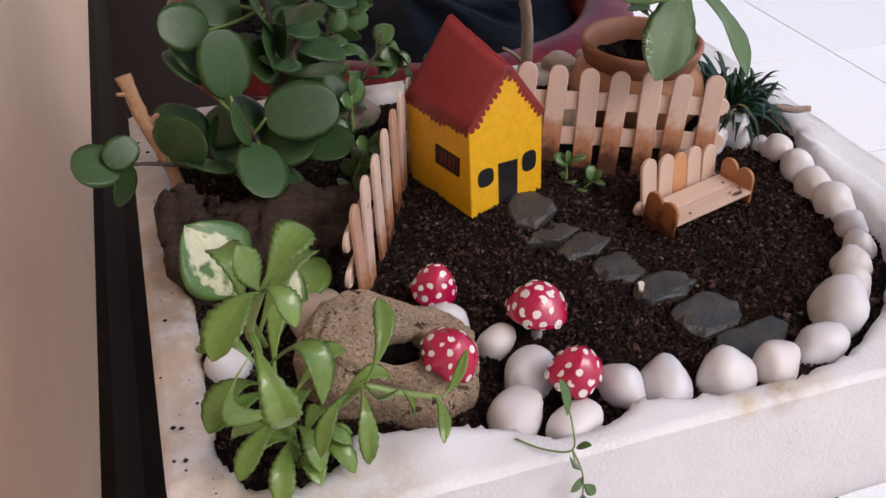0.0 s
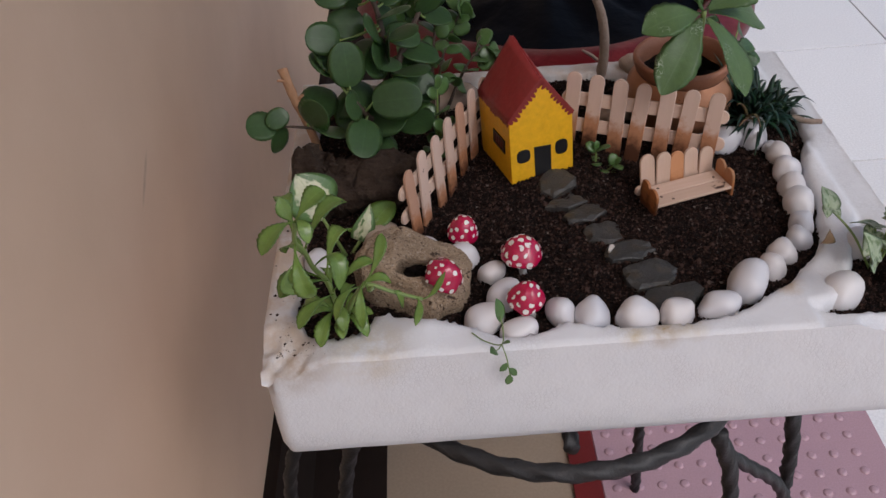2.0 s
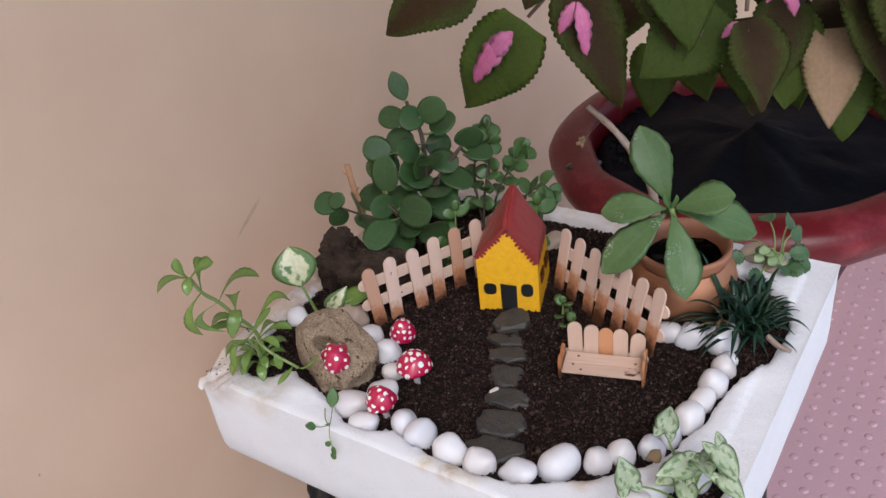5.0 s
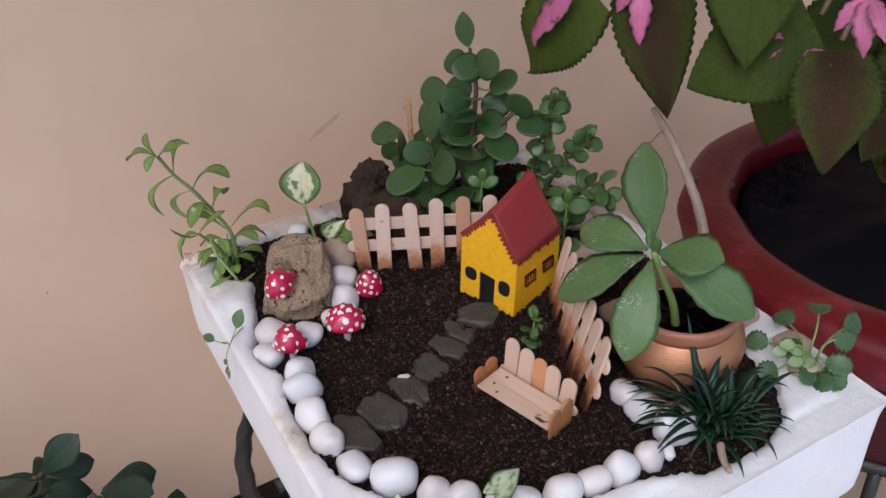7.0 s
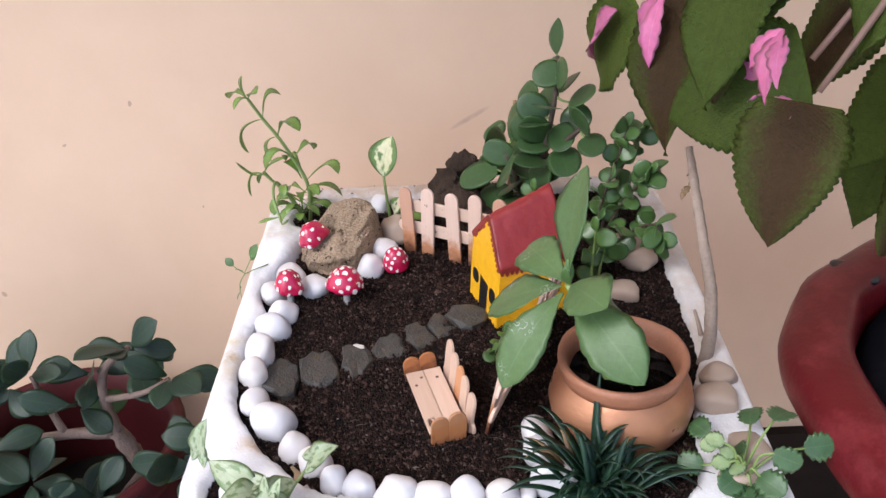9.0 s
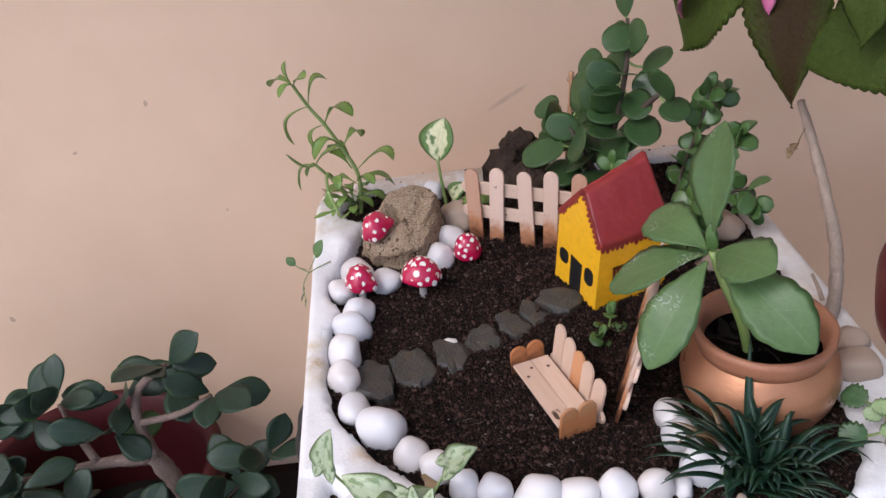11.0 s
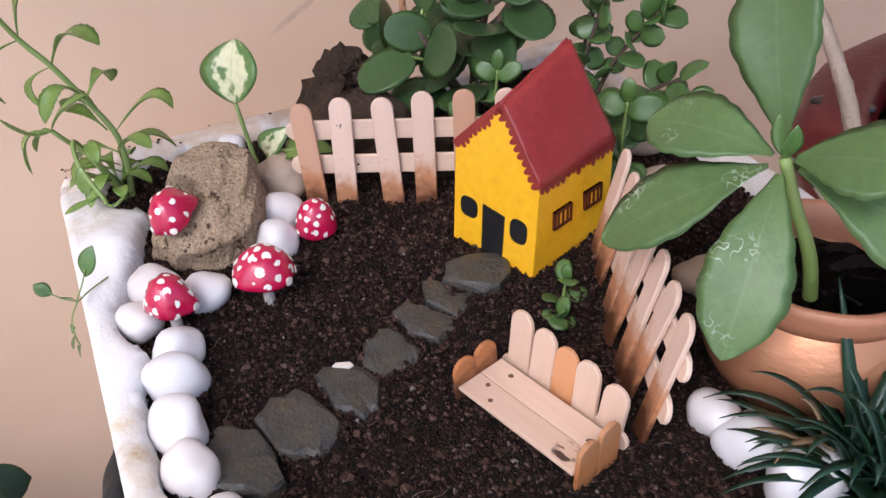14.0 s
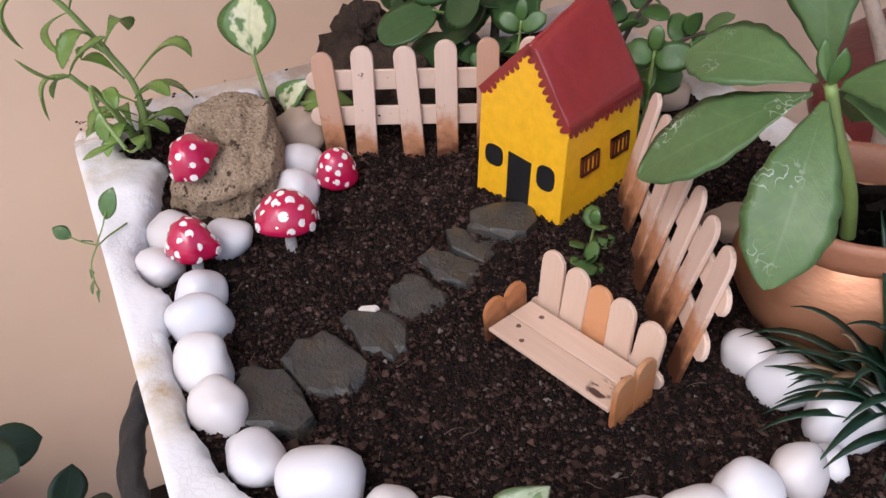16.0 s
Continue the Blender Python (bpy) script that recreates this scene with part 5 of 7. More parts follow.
def kalanchoe():
    P = thing("kalanchoe_plant", (0.012, 0.030, -0.01), "leggy green kalanchoe with toothed curling leaves", "plant")
    main = [(0.014, 0.031, -0.012), (0.012, 0.034, 0.010), (0.0095, 0.033, 0.027), (0.0055, 0.025, 0.044), (0.0046, 0.0157, 0.0625), (0.0030, 0.0065, 0.0765), (0.0066, -0.001, 0.0938)]
    side = [(0.014, 0.030, -0.008), (0.022, 0.022, 0.020), (0.033, 0.008, 0.046)]
    low = [(0.013, 0.030, -0.008), (0.024, 0.020, 0.024), (0.0325, 0.0150, 0.0385), (0.0450, 0.0144, 0.0330), (0.0600, 0.0205, 0.0205)]
    for line, r in ((main, 0.0016), (side, 0.0014), (low, 0.0013)):
        bm = bmesh.new()
        tube(bm, line, r, r * 0.75, 7, 6)
        part("stem", bm, M["stem"], P, "pale green stem")
    # leaves of the tall stem: base, highest or outermost point of the bend, tip, width, facing
    n1, n2, n3, n4, n5 = (0.0066, -0.001, 0.0938), (0.0030, 0.0065, 0.0765), (0.0046, 0.0157, 0.0625), (0.0055, 0.025, 0.044), (0.0095, 0.033, 0.027)
    flat = (0.0, 0.0, 1.0)
    tall = (
        (n1, (0.0000, -0.0105, 0.0975), (-0.0075, -0.0180, 0.0898), 0.0118, flat), (n1, (0.0045, -0.0045, 0.1020), (0.0025, -0.0035, 0.1105), 0.0085, (0.3, -0.9, 0.4)),
        (n1, (0.0140, 0.0040, 0.1015), (0.0207, 0.0095, 0.1035), 0.0118, (0.2, -0.3, 1)), (n1, (0.0105, -0.0055, 0.0960), (0.0130, -0.0110, 0.0890), 0.0080, flat),
        (n2, (0.0015, 0.0120, 0.0945), (-0.0020, 0.0215, 0.0925), 0.0100, flat), (n2, (0.0054, -0.0095, 0.0690), (0.0085, -0.0068, 0.0520), 0.0112, (0, -0.6, 0.8)),
        (n3, (0.0160, 0.0255, 0.0795), (0.0264, 0.0369, 0.0756), 0.0125, flat), (n3, (-0.0060, 0.0040, 0.0520), (0.0100, 0.0100, 0.0430), 0.0090, (0.2, -0.6, 0.8)),
        (n4, (0.0185, 0.0160, 0.0575), (0.0200, 0.0060, 0.0440), 0.0115, (0.3, -0.3, 1)), (n4, (-0.0035, 0.0345, 0.0520), (-0.0100, 0.0385, 0.0440), 0.0120, flat),
        (n5, (0.0147, 0.0511, 0.0428), (0.0225, 0.0600, 0.0380), 0.0118, flat), (n5, (-0.0030, 0.0230, 0.0420), (-0.0130, 0.0150, 0.0340), 0.0110, flat))
    # leaves of the side stems and the foot: base, pull of the bend, tip, width
    foot = (
        ((0.011, 0.030, 0.030), (-0.002, 0.022, 0.040), (-0.014, 0.014, 0.034), 0.0110),
        ((0.012, 0.032, 0.020), (0.008, 0.050, 0.030), (0.006, 0.060, 0.010), 0.0120), ((0.012, 0.032, 0.020), (0.028, 0.040, 0.038), (0.036, 0.046, 0.028), 0.0110),
        ((0.012, 0.032, 0.018), (0.000, 0.018, 0.026), (-0.008, 0.014, 0.010), 0.0115), ((0.013, 0.031, 0.008), (0.006, 0.012, 0.020), (0.004, 0.006, 0.003), 0.0120),
        ((0.013, 0.031, 0.004), (-0.002, 0.036, 0.018), (-0.008, 0.038, 0.006), 0.0120), ((0.013, 0.031, 0.006), (0.018, 0.046, 0.018), (0.020, 0.052, 0.006), 0.0115),
        ((0.014, 0.030, 0.004), (0.026, 0.018, 0.018), (0.030, 0.012, 0.003), 0.0110), ((0.013, 0.031, 0.012), (0.018, 0.014, 0.028), (0.018, 0.008, 0.012), 0.0110),
        ((0.033, 0.008, 0.046), (0.036, -0.002, 0.044), (0.039, -0.0108, 0.0602), 0.0062), ((0.033, 0.008, 0.046), (0.044, 0.012, 0.060), (0.0434, 0.0268, 0.0634), 0.0095),
        ((0.032, 0.009, 0.045), (0.030, -0.008, 0.052), (0.030, -0.006, 0.026), 0.0085), ((0.030, 0.012, 0.040), (0.020, 0.002, 0.048), (0.016, -0.002, 0.030), 0.0080),
        ((0.026, 0.018, 0.030), (0.038, 0.022, 0.044), (0.046, 0.022, 0.032), 0.0095),
        ((0.0600, 0.0205, 0.0205), (0.0670, 0.0220, 0.0190), (0.0740, 0.0300, 0.0310), 0.0055),
        ((0.0450, 0.0144, 0.0330), (0.0490, 0.0150, 0.0340), (0.0500, 0.0140, 0.0200), 0.0090), ((0.0570, 0.0190, 0.0230), (0.0610, 0.0140, 0.0240), (0.0560, 0.0020, 0.0180), 0.0065))
    rnd = random.Random(21)
    young = []
    for k in range(6):
        a = k * 2.4
        out = Vector((math.cos(a), math.sin(a), 0))
        b = Vector((0.015, 0.028, -0.002 + 0.0016 * k))
        ln = rnd.uniform(0.016, 0.023)
        young.append((b, b + out * ln * 0.5 + Vector((0, 0, ln * 0.75)), b + out * ln + Vector((0, 0, ln * rnd.uniform(0.15, 0.55))), rnd.uniform(0.0068, 0.0086)))
    leaves = [(b, q, t, w, (0, 0, 1)) for b, q, t, w in young]
    leaves += [(Vector(b), 2 * Vector(q) - (Vector(b) + Vector(t)) / 2, Vector(t), 0.95 * w, up) for b, q, t, w, up in tall]
    leaves += [(Vector(b), Vector(b) + (Vector(q) - Vector(b)) * 0.95, Vector(b) + (Vector(t) - Vector(b)) * 0.95, 0.74 * w, (0.12, -0.12, 1.0)) for b, q, t, w in foot]
    for b, q, t, w, up in leaves:
        add_leaf(P, M["leaf_kal"], b, t, w, up, mid=q, shape="spoon", fold=0.34, curl=0.0, thick=0.0011, teeth=11, depth=0.12, n=54, m=3)


kalanchoe()


def pothos():
    P = thing("pothos_plant", (0.012, 0.094, -0.008), "small pothos with cream and green variegated leaves", "plant")
    bm = bmesh.new()
    tube(bm, [(0.014, 0.095, -0.012), (0.009, 0.093, 0.006), (0.0035, 0.0915, 0.0245)], 0.0014, 0.001)
    tube(bm, [(0.014, 0.095, -0.010), (0.026, 0.102, 0.004), (0.034, 0.110, 0.008)], 0.0012, 0.0009)
    part("stem", bm, M["stem"], P)
    add_leaf(P, M["leaf_pothos"], (0.003, 0.0915, 0.0235), (-0.0090, 0.1000, 0.0520), 0.0345, (0.58, -0.68, 0.32), shape="elliptic", fold=0.16, curl=0.10, thick=0.0007, n=14, m=4)
    add_leaf(P, M["leaf_kal"], (0.030, 0.106, 0.006), (0.044, 0.128, 0.006), 0.017, (0.3, -0.2, 1), shape="heart", fold=0.3, curl=0.12, n=12)
    add_leaf(P, M["leaf_pothos"], (0.020, 0.098, 0.002), (0.030, 0.112, 0.018), 0.015, (0.6, -0.4, 0.6), shape="heart", fold=0.3, curl=0.12, n=12)


pothos()


def jade():
    """Round-leaved jade: leaves at their places, on branching stems."""
    rnd = random.Random(8)
    P = thing("jade_plant", (0.040, 0.205, -0.008), "bushy jade plant with round glossy dark green leaves", "plant")
    trunk = [(0.042, 0.203, -0.012), (0.040, 0.206, 0.03), (0.044, 0.212, 0.065), (0.040, 0.218, 0.098), (0.028, 0.221, 0.122)]
    left = [(0.040, 0.202, 0.010), (0.030, 0.192, 0.030), (0.022, 0.184, 0.048)]
    low = [(0.038, 0.200, 0.004), (0.012, 0.192, 0.020), (-0.016, 0.184, 0.032), (-0.030, 0.182, 0.035)]
    right = [(0.042, 0.208, 0.040), (0.058, 0.222, 0.070), (0.068, 0.232, 0.085)]
    for pts, r in ((trunk, 0.0027), (left, 0.003), (right, 0.003), (low, 0.0014)):
        bm = bmesh.new()
        tube(bm, pts, r, r * 0.5, 8, 5, bumpy=0.15)
        part("stem", bm, M["jade_stem"], P, "brown woody stem")
    nodes = [Vector(p) for pts in (trunk, left, right, low) for p in smooth_line(pts, 5)]
    # centre, length, width, rise of the blade, facing
    L = [((0.023, 0.221, 0.134), 0.026, 0.015, 1.0), ((0.019, 0.192, 0.071), 0.030, 0.025, 1.0), ((0.021, 0.179, 0.048), 0.024, 0.021, 0.4), ((0.0495, 0.184, 0.0475), 0.034, 0.028, -0.1),
         ((0.052, 0.212, 0.094), 0.026, 0.020, 0.3), ((0.076, 0.231, 0.094), 0.027, 0.021, 0.4), ((0.056, 0.221, 0.074), 0.026, 0.020, -0.6), ((0.0263, 0.164, 0.0325), 0.031, 0.025, -0.2),
         ((0.052, 0.221, 0.118), 0.027, 0.021, 0.2), ((0.013, 0.218, 0.107), 0.024, 0.018, 0.3), ((0.036, 0.214, 0.112), 0.024, 0.020, -0.4), ((0.040, 0.200, 0.072), 0.030, 0.022, 0.8),
         ((0.062, 0.205, 0.046), 0.030, 0.022, -0.4), ((0.040, 0.190, 0.030), 0.030, 0.024, 0.0), ((-0.0045, 0.1788, 0.0436), 0.029, 0.026, 0.2), ((0.008, 0.205, 0.070), 0.028, 0.024, 0.5),
         ((0.020, 0.215, 0.088), 0.026, 0.022, 0.2), ((0.050, 0.235, 0.100), 0.024, 0.020, 0.4), ((0.066, 0.222, 0.060), 0.026, 0.020, -0.3), ((0.030, 0.225, 0.060), 0.028, 0.022, 0.1),
         ((0.045, 0.232, 0.082), 0.024, 0.020, 0.5), ((0.005, 0.178, 0.030), 0.026, 0.022, -0.1), ((0.060, 0.190, 0.026), 0.026, 0.022, -0.1), ((0.034, 0.176, 0.018), 0.026, 0.022, -0.1),
         ((0.022, 0.230, 0.100), 0.022, 0.018, 0.4), ((0.080, 0.238, 0.078), 0.022, 0.018, 0.2), ((-0.004, 0.200, 0.040), 0.026, 0.022, 0.1), ((0.018, 0.200, 0.028), 0.028, 0.024, 0.0),
         ((-0.041, 0.180, 0.037), 0.019, 0.018, 0.0), ((-0.032, 0.182, 0.025), 0.018, 0.015, -0.5), ((-0.030, 0.182, 0.041), 0.015, 0.012, 0.3),
         ((0.037, 0.2036, 0.065), 0.026, 0.022, 0.3), ((0.060, 0.200, 0.058), 0.026, 0.022, 0.1), ((0.045, 0.200, 0.045), 0.026, 0.022, 0.2), ((0.055, 0.215, 0.050), 0.026, 0.022, 0.0),
         ((0.0039, 0.203, 0.0668), 0.025, 0.021, 0.2), ((0.0053, 0.203, 0.0847), 0.025, 0.021, 0.4), ((0.0458, 0.203, 0.0767), 0.025, 0.021, 0.3), ((0.0565, 0.203, 0.0837), 0.025, 0.021, 0.2), ((0.037, 0.203, 0.0886), 0.025, 0.021, 0.5), ((0.0245, 0.203, 0.0431), 0.025, 0.021, 0.1), ((0.0158, 0.203, 0.0358), 0.025, 0.021, 0.0), ((0.0434, 0.203, 0.0641), 0.025, 0.021, 0.2)]
    toward = [(0.40, -0.76, 0.45), (0.20, -0.88, 0.42), (0.20, -0.85, 0.45), (0.25, -0.85, 0.40), (0.66, -0.30, 0.60), (0.68, -0.30, 0.55), (0.80, -0.36, 0.42), (0.22, -0.78, 0.55),
              (0.60, -0.62, 0.45), (0.60, -0.62, 0.45), (0.62, -0.50, 0.55), (0.62, -0.45, 0.45), (0.48, -0.60, 0.60), (0.48, -0.60, 0.60), (0.0, -0.82, 0.52)]
    for k, (c, ln, w, rise) in enumerate(L):
        c = Vector(c)
        near = min(nodes, key=lambda p: (p - c).length + 0.4 * max(0, p.z - c.z))
        d = (c - near)
        d.z *= 0.5
        d = d.normalized() if d.length > 0.004 else Vector((rnd.uniform(-1, 1), rnd.uniform(-1, 1), 0.2)).normalized()
        d = (d + Vector((0, 0, rise)) + jitter(rnd, 0.15)).normalized()
        face = Vector(toward[k]) + jitter(rnd, 0.10) if k < len(toward) else Vector((0.48, -0.60, 0.60)) + jitter(rnd, 0.45)
        face = (face - d * face.dot(d)).normalized()
        if k not in (1, 2, 3, 7, 14):
            ln, w = ln * (0.96 if c.z > 0.06 else 1.08), w * (1.06 if c.z > 0.06 else 1.2)
        b = c - d * ln * 0.5
        add_leaf(P, M["leaf_jade"], b, c + d * ln * 0.5, w, face, shape="round" if k == 1 or rise < 0.9 else "elliptic", fold=0.06, curl=0.03, thick=0.0010, teeth=7, depth=0.035, n=28, m=4)
        bm = bmesh.new()
        tube(bm, [near, (near + b) / 2 - Vector((0, 0, 0.001)), b + d * 0.001], 0.0010, 0.0008, 5, 3)
        part("leaf_stalk", bm, M["stem"], P)


jade()


def sprig(name, label, base, lines, mat, leaf_len, leaf_w, pairs, seed, stem="woody", r=0.0016, face=(0.5, -0.5, 0.7)):
    """Stems with pairs of small round leaves."""
    rnd = random.Random(seed)
    P = thing(name, base, label, "plant")
    for pts in lines:
        line = smooth_line(pts, 6)
        bm = bmesh.new()
        tube(bm, line, r, r * 0.5, 6, 2)
        part("stem", bm, M[stem], P)
        for k in range(pairs):
            t = 0.25 + 0.75 * k / max(1, pairs - 1)
            i = min(len(line) - 2, int(t * (len(line) - 1)))
            p, d = line[i], (line[i + 1] - line[i]).normalized()
            s0 = d.orthogonal().normalized()
            s0 = Matrix.Rotation(k * 1.57 + rnd.uniform(-0.5, 0.5), 3, d) @ s0
            for sgn in (1, -1):
                q = (s0 * sgn + d * 0.5 + jitter(rnd, 0.25)).normalized()
                ln = leaf_len * rnd.uniform(0.7, 1.15)
                add_leaf(P, M[mat], p, p + q * ln, leaf_w * rnd.uniform(0.8, 1.1), Vector(face) + jitter(rnd, 0.6), shape="round", fold=0.12, curl=0.08, thick=0.0014, n=8, m=3)
        d = (line[-1] - line[-2]).normalized()
        add_leaf(P, M[mat], line[-1], line[-1] + d * leaf_len * 0.7, leaf_w * 0.6, face, shape="round", thick=0.0012, n=8, m=3)
    return P


sprig("small_jade", "arching small-leaved jade with brown stems and bright round leaves", (0.075, 0.245, -0.008),
      [[(0.072, 0.240, -0.01), (0.074, 0.248, 0.035), (0.078, 0.256, 0.068), (0.074, 0.262, 0.088)],
       [(0.074, 0.244, -0.01), (0.080, 0.258, 0.030), (0.090, 0.268, 0.052), (0.098, 0.274, 0.066)],
       [(0.078, 0.246, -0.01), (0.096, 0.264, 0.020), (0.112, 0.276, 0.034), (0.118, 0.280, 0.022)],
       [(0.074, 0.244, -0.01), (0.060, 0.256, 0.030), (0.056, 0.268, 0.060), (0.060, 0.276, 0.078)]],
      "leaf_small", 0.0142, 0.0122, 8, 31, "jade_stem", 0.0013)
sprig("succulent_sprout", "small light green succulent sprout behind the toy house", (0.128, 0.232, -0.008),
      [[(0.128, 0.232, -0.012), (0.129, 0.233, 0.018), (0.130, 0.234, 0.042)], [(0.126, 0.236, -0.012), (0.120, 0.240, 0.010), (0.118, 0.243, 0.022)]],
      "leaf_small", 0.0165, 0.0120, 3, 12, "stem", 0.0012)
sprig("succulent_sprout", "small succulent sprout beside the craft-stick fence", (0.076, 0.196, -0.008),
      [[(0.074, 0.196, -0.012), (0.075, 0.198, 0.020), (0.076, 0.200, 0.044)], [(0.070, 0.190, -0.012), (0.074, 0.186, 0.012), (0.080, 0.184, 0.024)]],
      "leaf_small", 0.0150, 0.0110, 3, 14, "stem", 0.0012)
sprig("succulent_sprout", "tiny round-leaved succulent sprout beside the toy house", (0.179, 0.174, -0.010),
      [[(0.180, 0.172, -0.012), (0.180, 0.173, -0.004), (0.180, 0.174, 0.003)], [(0.185, 0.168, -0.012), (0.188, 0.166, -0.008), (0.191, 0.165, -0.004)]],
      "leaf_small", 0.0100, 0.0086, 2, 15, "stem", 0.0009, (0.2, -0.3, 1))


def twig(name, pts, r0, r1, mat, label, knots=(), flat=1.0):
    bm = bmesh.new()
    tube(bm, pts, r0, r1, 9, 8, bumpy=0.25)
    for a, b, r in knots:
        tube(bm, [a, (Vector(a) + Vector(b)) / 2 + Vector((0.0004, 0, 0.0006)), b], r, r * 0.6, 6, 3)
    if flat < 1:
        # split stick: thin from front to back
        slope = (pts[-1][1] - pts[0][1]) / (pts[-1][2] - pts[0][2])
        for v in bm.verts:
            y = pts[0][1] + slope * (v.co.z - pts[0][2])
            v.co.y = y + (v.co.y - y) * flat
    return solid(name, bm, M[mat], pts[0], label, "twig")


twig("cut_twig", [(-0.006, 0.186, -0.012), (-0.010, 0.189, 0.022), (-0.018, 0.193, 0.048), (-0.023, 0.195, 0.070)], 0.0027, 0.0034, "twig",
     "cut brown twig standing in the soil", [((-0.018, 0.193, 0.046), (-0.012, 0.190, 0.052), 0.0016), ((-0.021, 0.194, 0.060), (-0.027, 0.191, 0.063), 0.0015)], 0.5)
twig("bare_stem", [(0.203, 0.288, -0.012), (0.206, 0.289, 0.015), (0.202, 0.287, 0.045), (0.192, 0.283, 0.070), (0.174, 0.281, 0.093), (0.1535, 0.281, 0.1085)], 0.0042, 0.0022, "woody",
     "bare greyish woody stem rising from the soil", [((0.2, 0.286, 0.01), (0.188, 0.284, 0.02), 0.0016)])
bm = bmesh.new()
for k, (dx, dy, dz) in enumerate(((0.004, 0.001, 0.003), (-0.003, 0.002, 0.003), (0.002, -0.003, -0.004), (-0.004, -0.001, -0.002), (0.001, 0.003, 0.005))):
    leaf(bm, (0.1454, 0.2844, 0.0752), (0.1454 + dx, 0.2844 + dy, 0.0752 + dz), 0.0035, (0.5, -0.5, 0.4), shape="ovate", n=6, fold=0.5, curl=0.3)
tube(bm, [(0.1454, 0.2844, 0.0752), (0.152, 0.2835, 0.083), (0.164, 0.280, 0.097), (0.1705, 0.2765, 0.0995)], 0.0003, 0.0003, 4)
solid("dried_flower", bm, M["leaf_dry"], (0.1705, 0.2765, 0.0995), "dried brown flower scrap hanging from the bare stem", "dried flower")
twig("dry_twig", [(0.320, 0.196, 0.003), (0.328, 0.190, 0.003), (0.337, 0.186, 0.004)], 0.0022, 0.0016, "woody", "short dry twig lying on the foam rim")


def terracotta_pot():
    c = (0.2490, 0.2305, 0.0)
    P = thing("terracotta_pot", (c[0], c[1], -0.012), "small round terracotta pot with a copper-coloured shoulder", "plant pot")
    prof = [(0.022, -0.016), (0.030, -0.010), (0.0365, 0.002), (0.0382, 0.012), (0.0362, 0.021), (0.0310, 0.0275)]
    bm = bmesh.new()
    lathe(bm, prof, 48, c, 0.02)
    lathe(bm, [(0.0310, 0.0275), (0.0285, 0.0275), (0.0285, 0.012), (0.020, -0.006), (0.002, -0.008)], 48, c)
    part("body", bm, M["copper"], P)
    bm = bmesh.new()
    lathe(bm, [(0.0275, 0.0270), (0.0308, 0.0272), (0.0324, 0.0315), (0.0338, 0.0365), (0.0337, 0.0390), (0.0322, 0.0398), (0.0302, 0.0386), (0.0283, 0.0330), (0.0275, 0.0270)], 48, c, 0.02)
    part("rim", bm, M["terracotta"], P, "flared terracotta rim")
    bm = bmesh.new()
    rings = []
    for q in (0.0280, 0.022, 0.013, 0.004):
        rings.append([Vector((c[0] + q * math.cos(k * math.tau / 28), c[1] + q * math.sin(k * math.tau / 28), 0.026 + 0.0025 * noise.noise(Vector((q * 200, k, 0))))) for k in range(28)])
    loops(bm, rings)
    solid("pot_soil", bm, M["soil"], (c[0], c[1], 0.02), "dark soil in the terracotta pot", "soil", kind="stuff")


terracotta_pot()


def broad_plant():
    C = Vector((0.2500, 0.2010, 0.0845))
    P = thing("broad_leaf_plant", (0.252, 0.224, 0.026), "young plant with broad green leaves in the terracotta pot", "plant")
    bm = bmesh.new()
    tube(bm, [(0.252, 0.224, 0.020), (0.253, 0.217, 0.045), (0.2515, 0.207, 0.068), C], 0.0026, 0.0018, 8)
    part("stem", bm, M["stem"], P)
    V = Vector
    for tip, w, up, sh, curl, fold in (
        (V((0.2230, 0.2125, 0.1355)), 0.0300, V((0.33, -0.8, 0.3)), "obovate", 0.06, 0.16),
        (V((0.2070, 0.1850, 0.0810)), 0.0290, V((0.3, -0.4, 0.9)), "obovate", 0.10, 0.14),
        (V((0.2170, 0.1630, 0.0480)), 0.0310, V((0.1, -0.5, 0.9)), "obovate", 0.05, 0.12),
        (V((0.2730, 0.1665, 0.0400)), 0.0290, V((0.5, -0.5, 0.6)), "obovate", 0.09, 0.14),
        (V((0.2990, 0.2300, 0.0600)), 0.0330, V((0.5, -0.35, 0.85)), "obovate", 0.10, 0.12),
        (V((0.2880, 0.2130, 0.0960)), 0.0300, V((0.1, -0.5, 0.9)), "obovate", 0.06, 0.12),
        (V((0.2390, 0.2290, 0.0600)), 0.0240, V((0.0, 0.3, 0.9)), "obovate", 0.06, 0.12)):
        add_leaf(P, M["leaf_big"], C + (tip - C) * 0.08, tip, w * 0.90, up, shape=sh, fold=fold, curl=curl, thick=0.0012, teeth=6, depth=0.06, n=48, m=4, wave=0.014)
    add_leaf(P, M["leaf_small"], C, C + V((0.004, -0.002, 0.013)), 0.006, (1, -0.5, 0), n=8)
    add_leaf(P, M["leaf_small"], C, C + V((-0.005, 0.000, 0.012)), 0.006, (-1, 0.5, 0), n=8)


broad_plant()


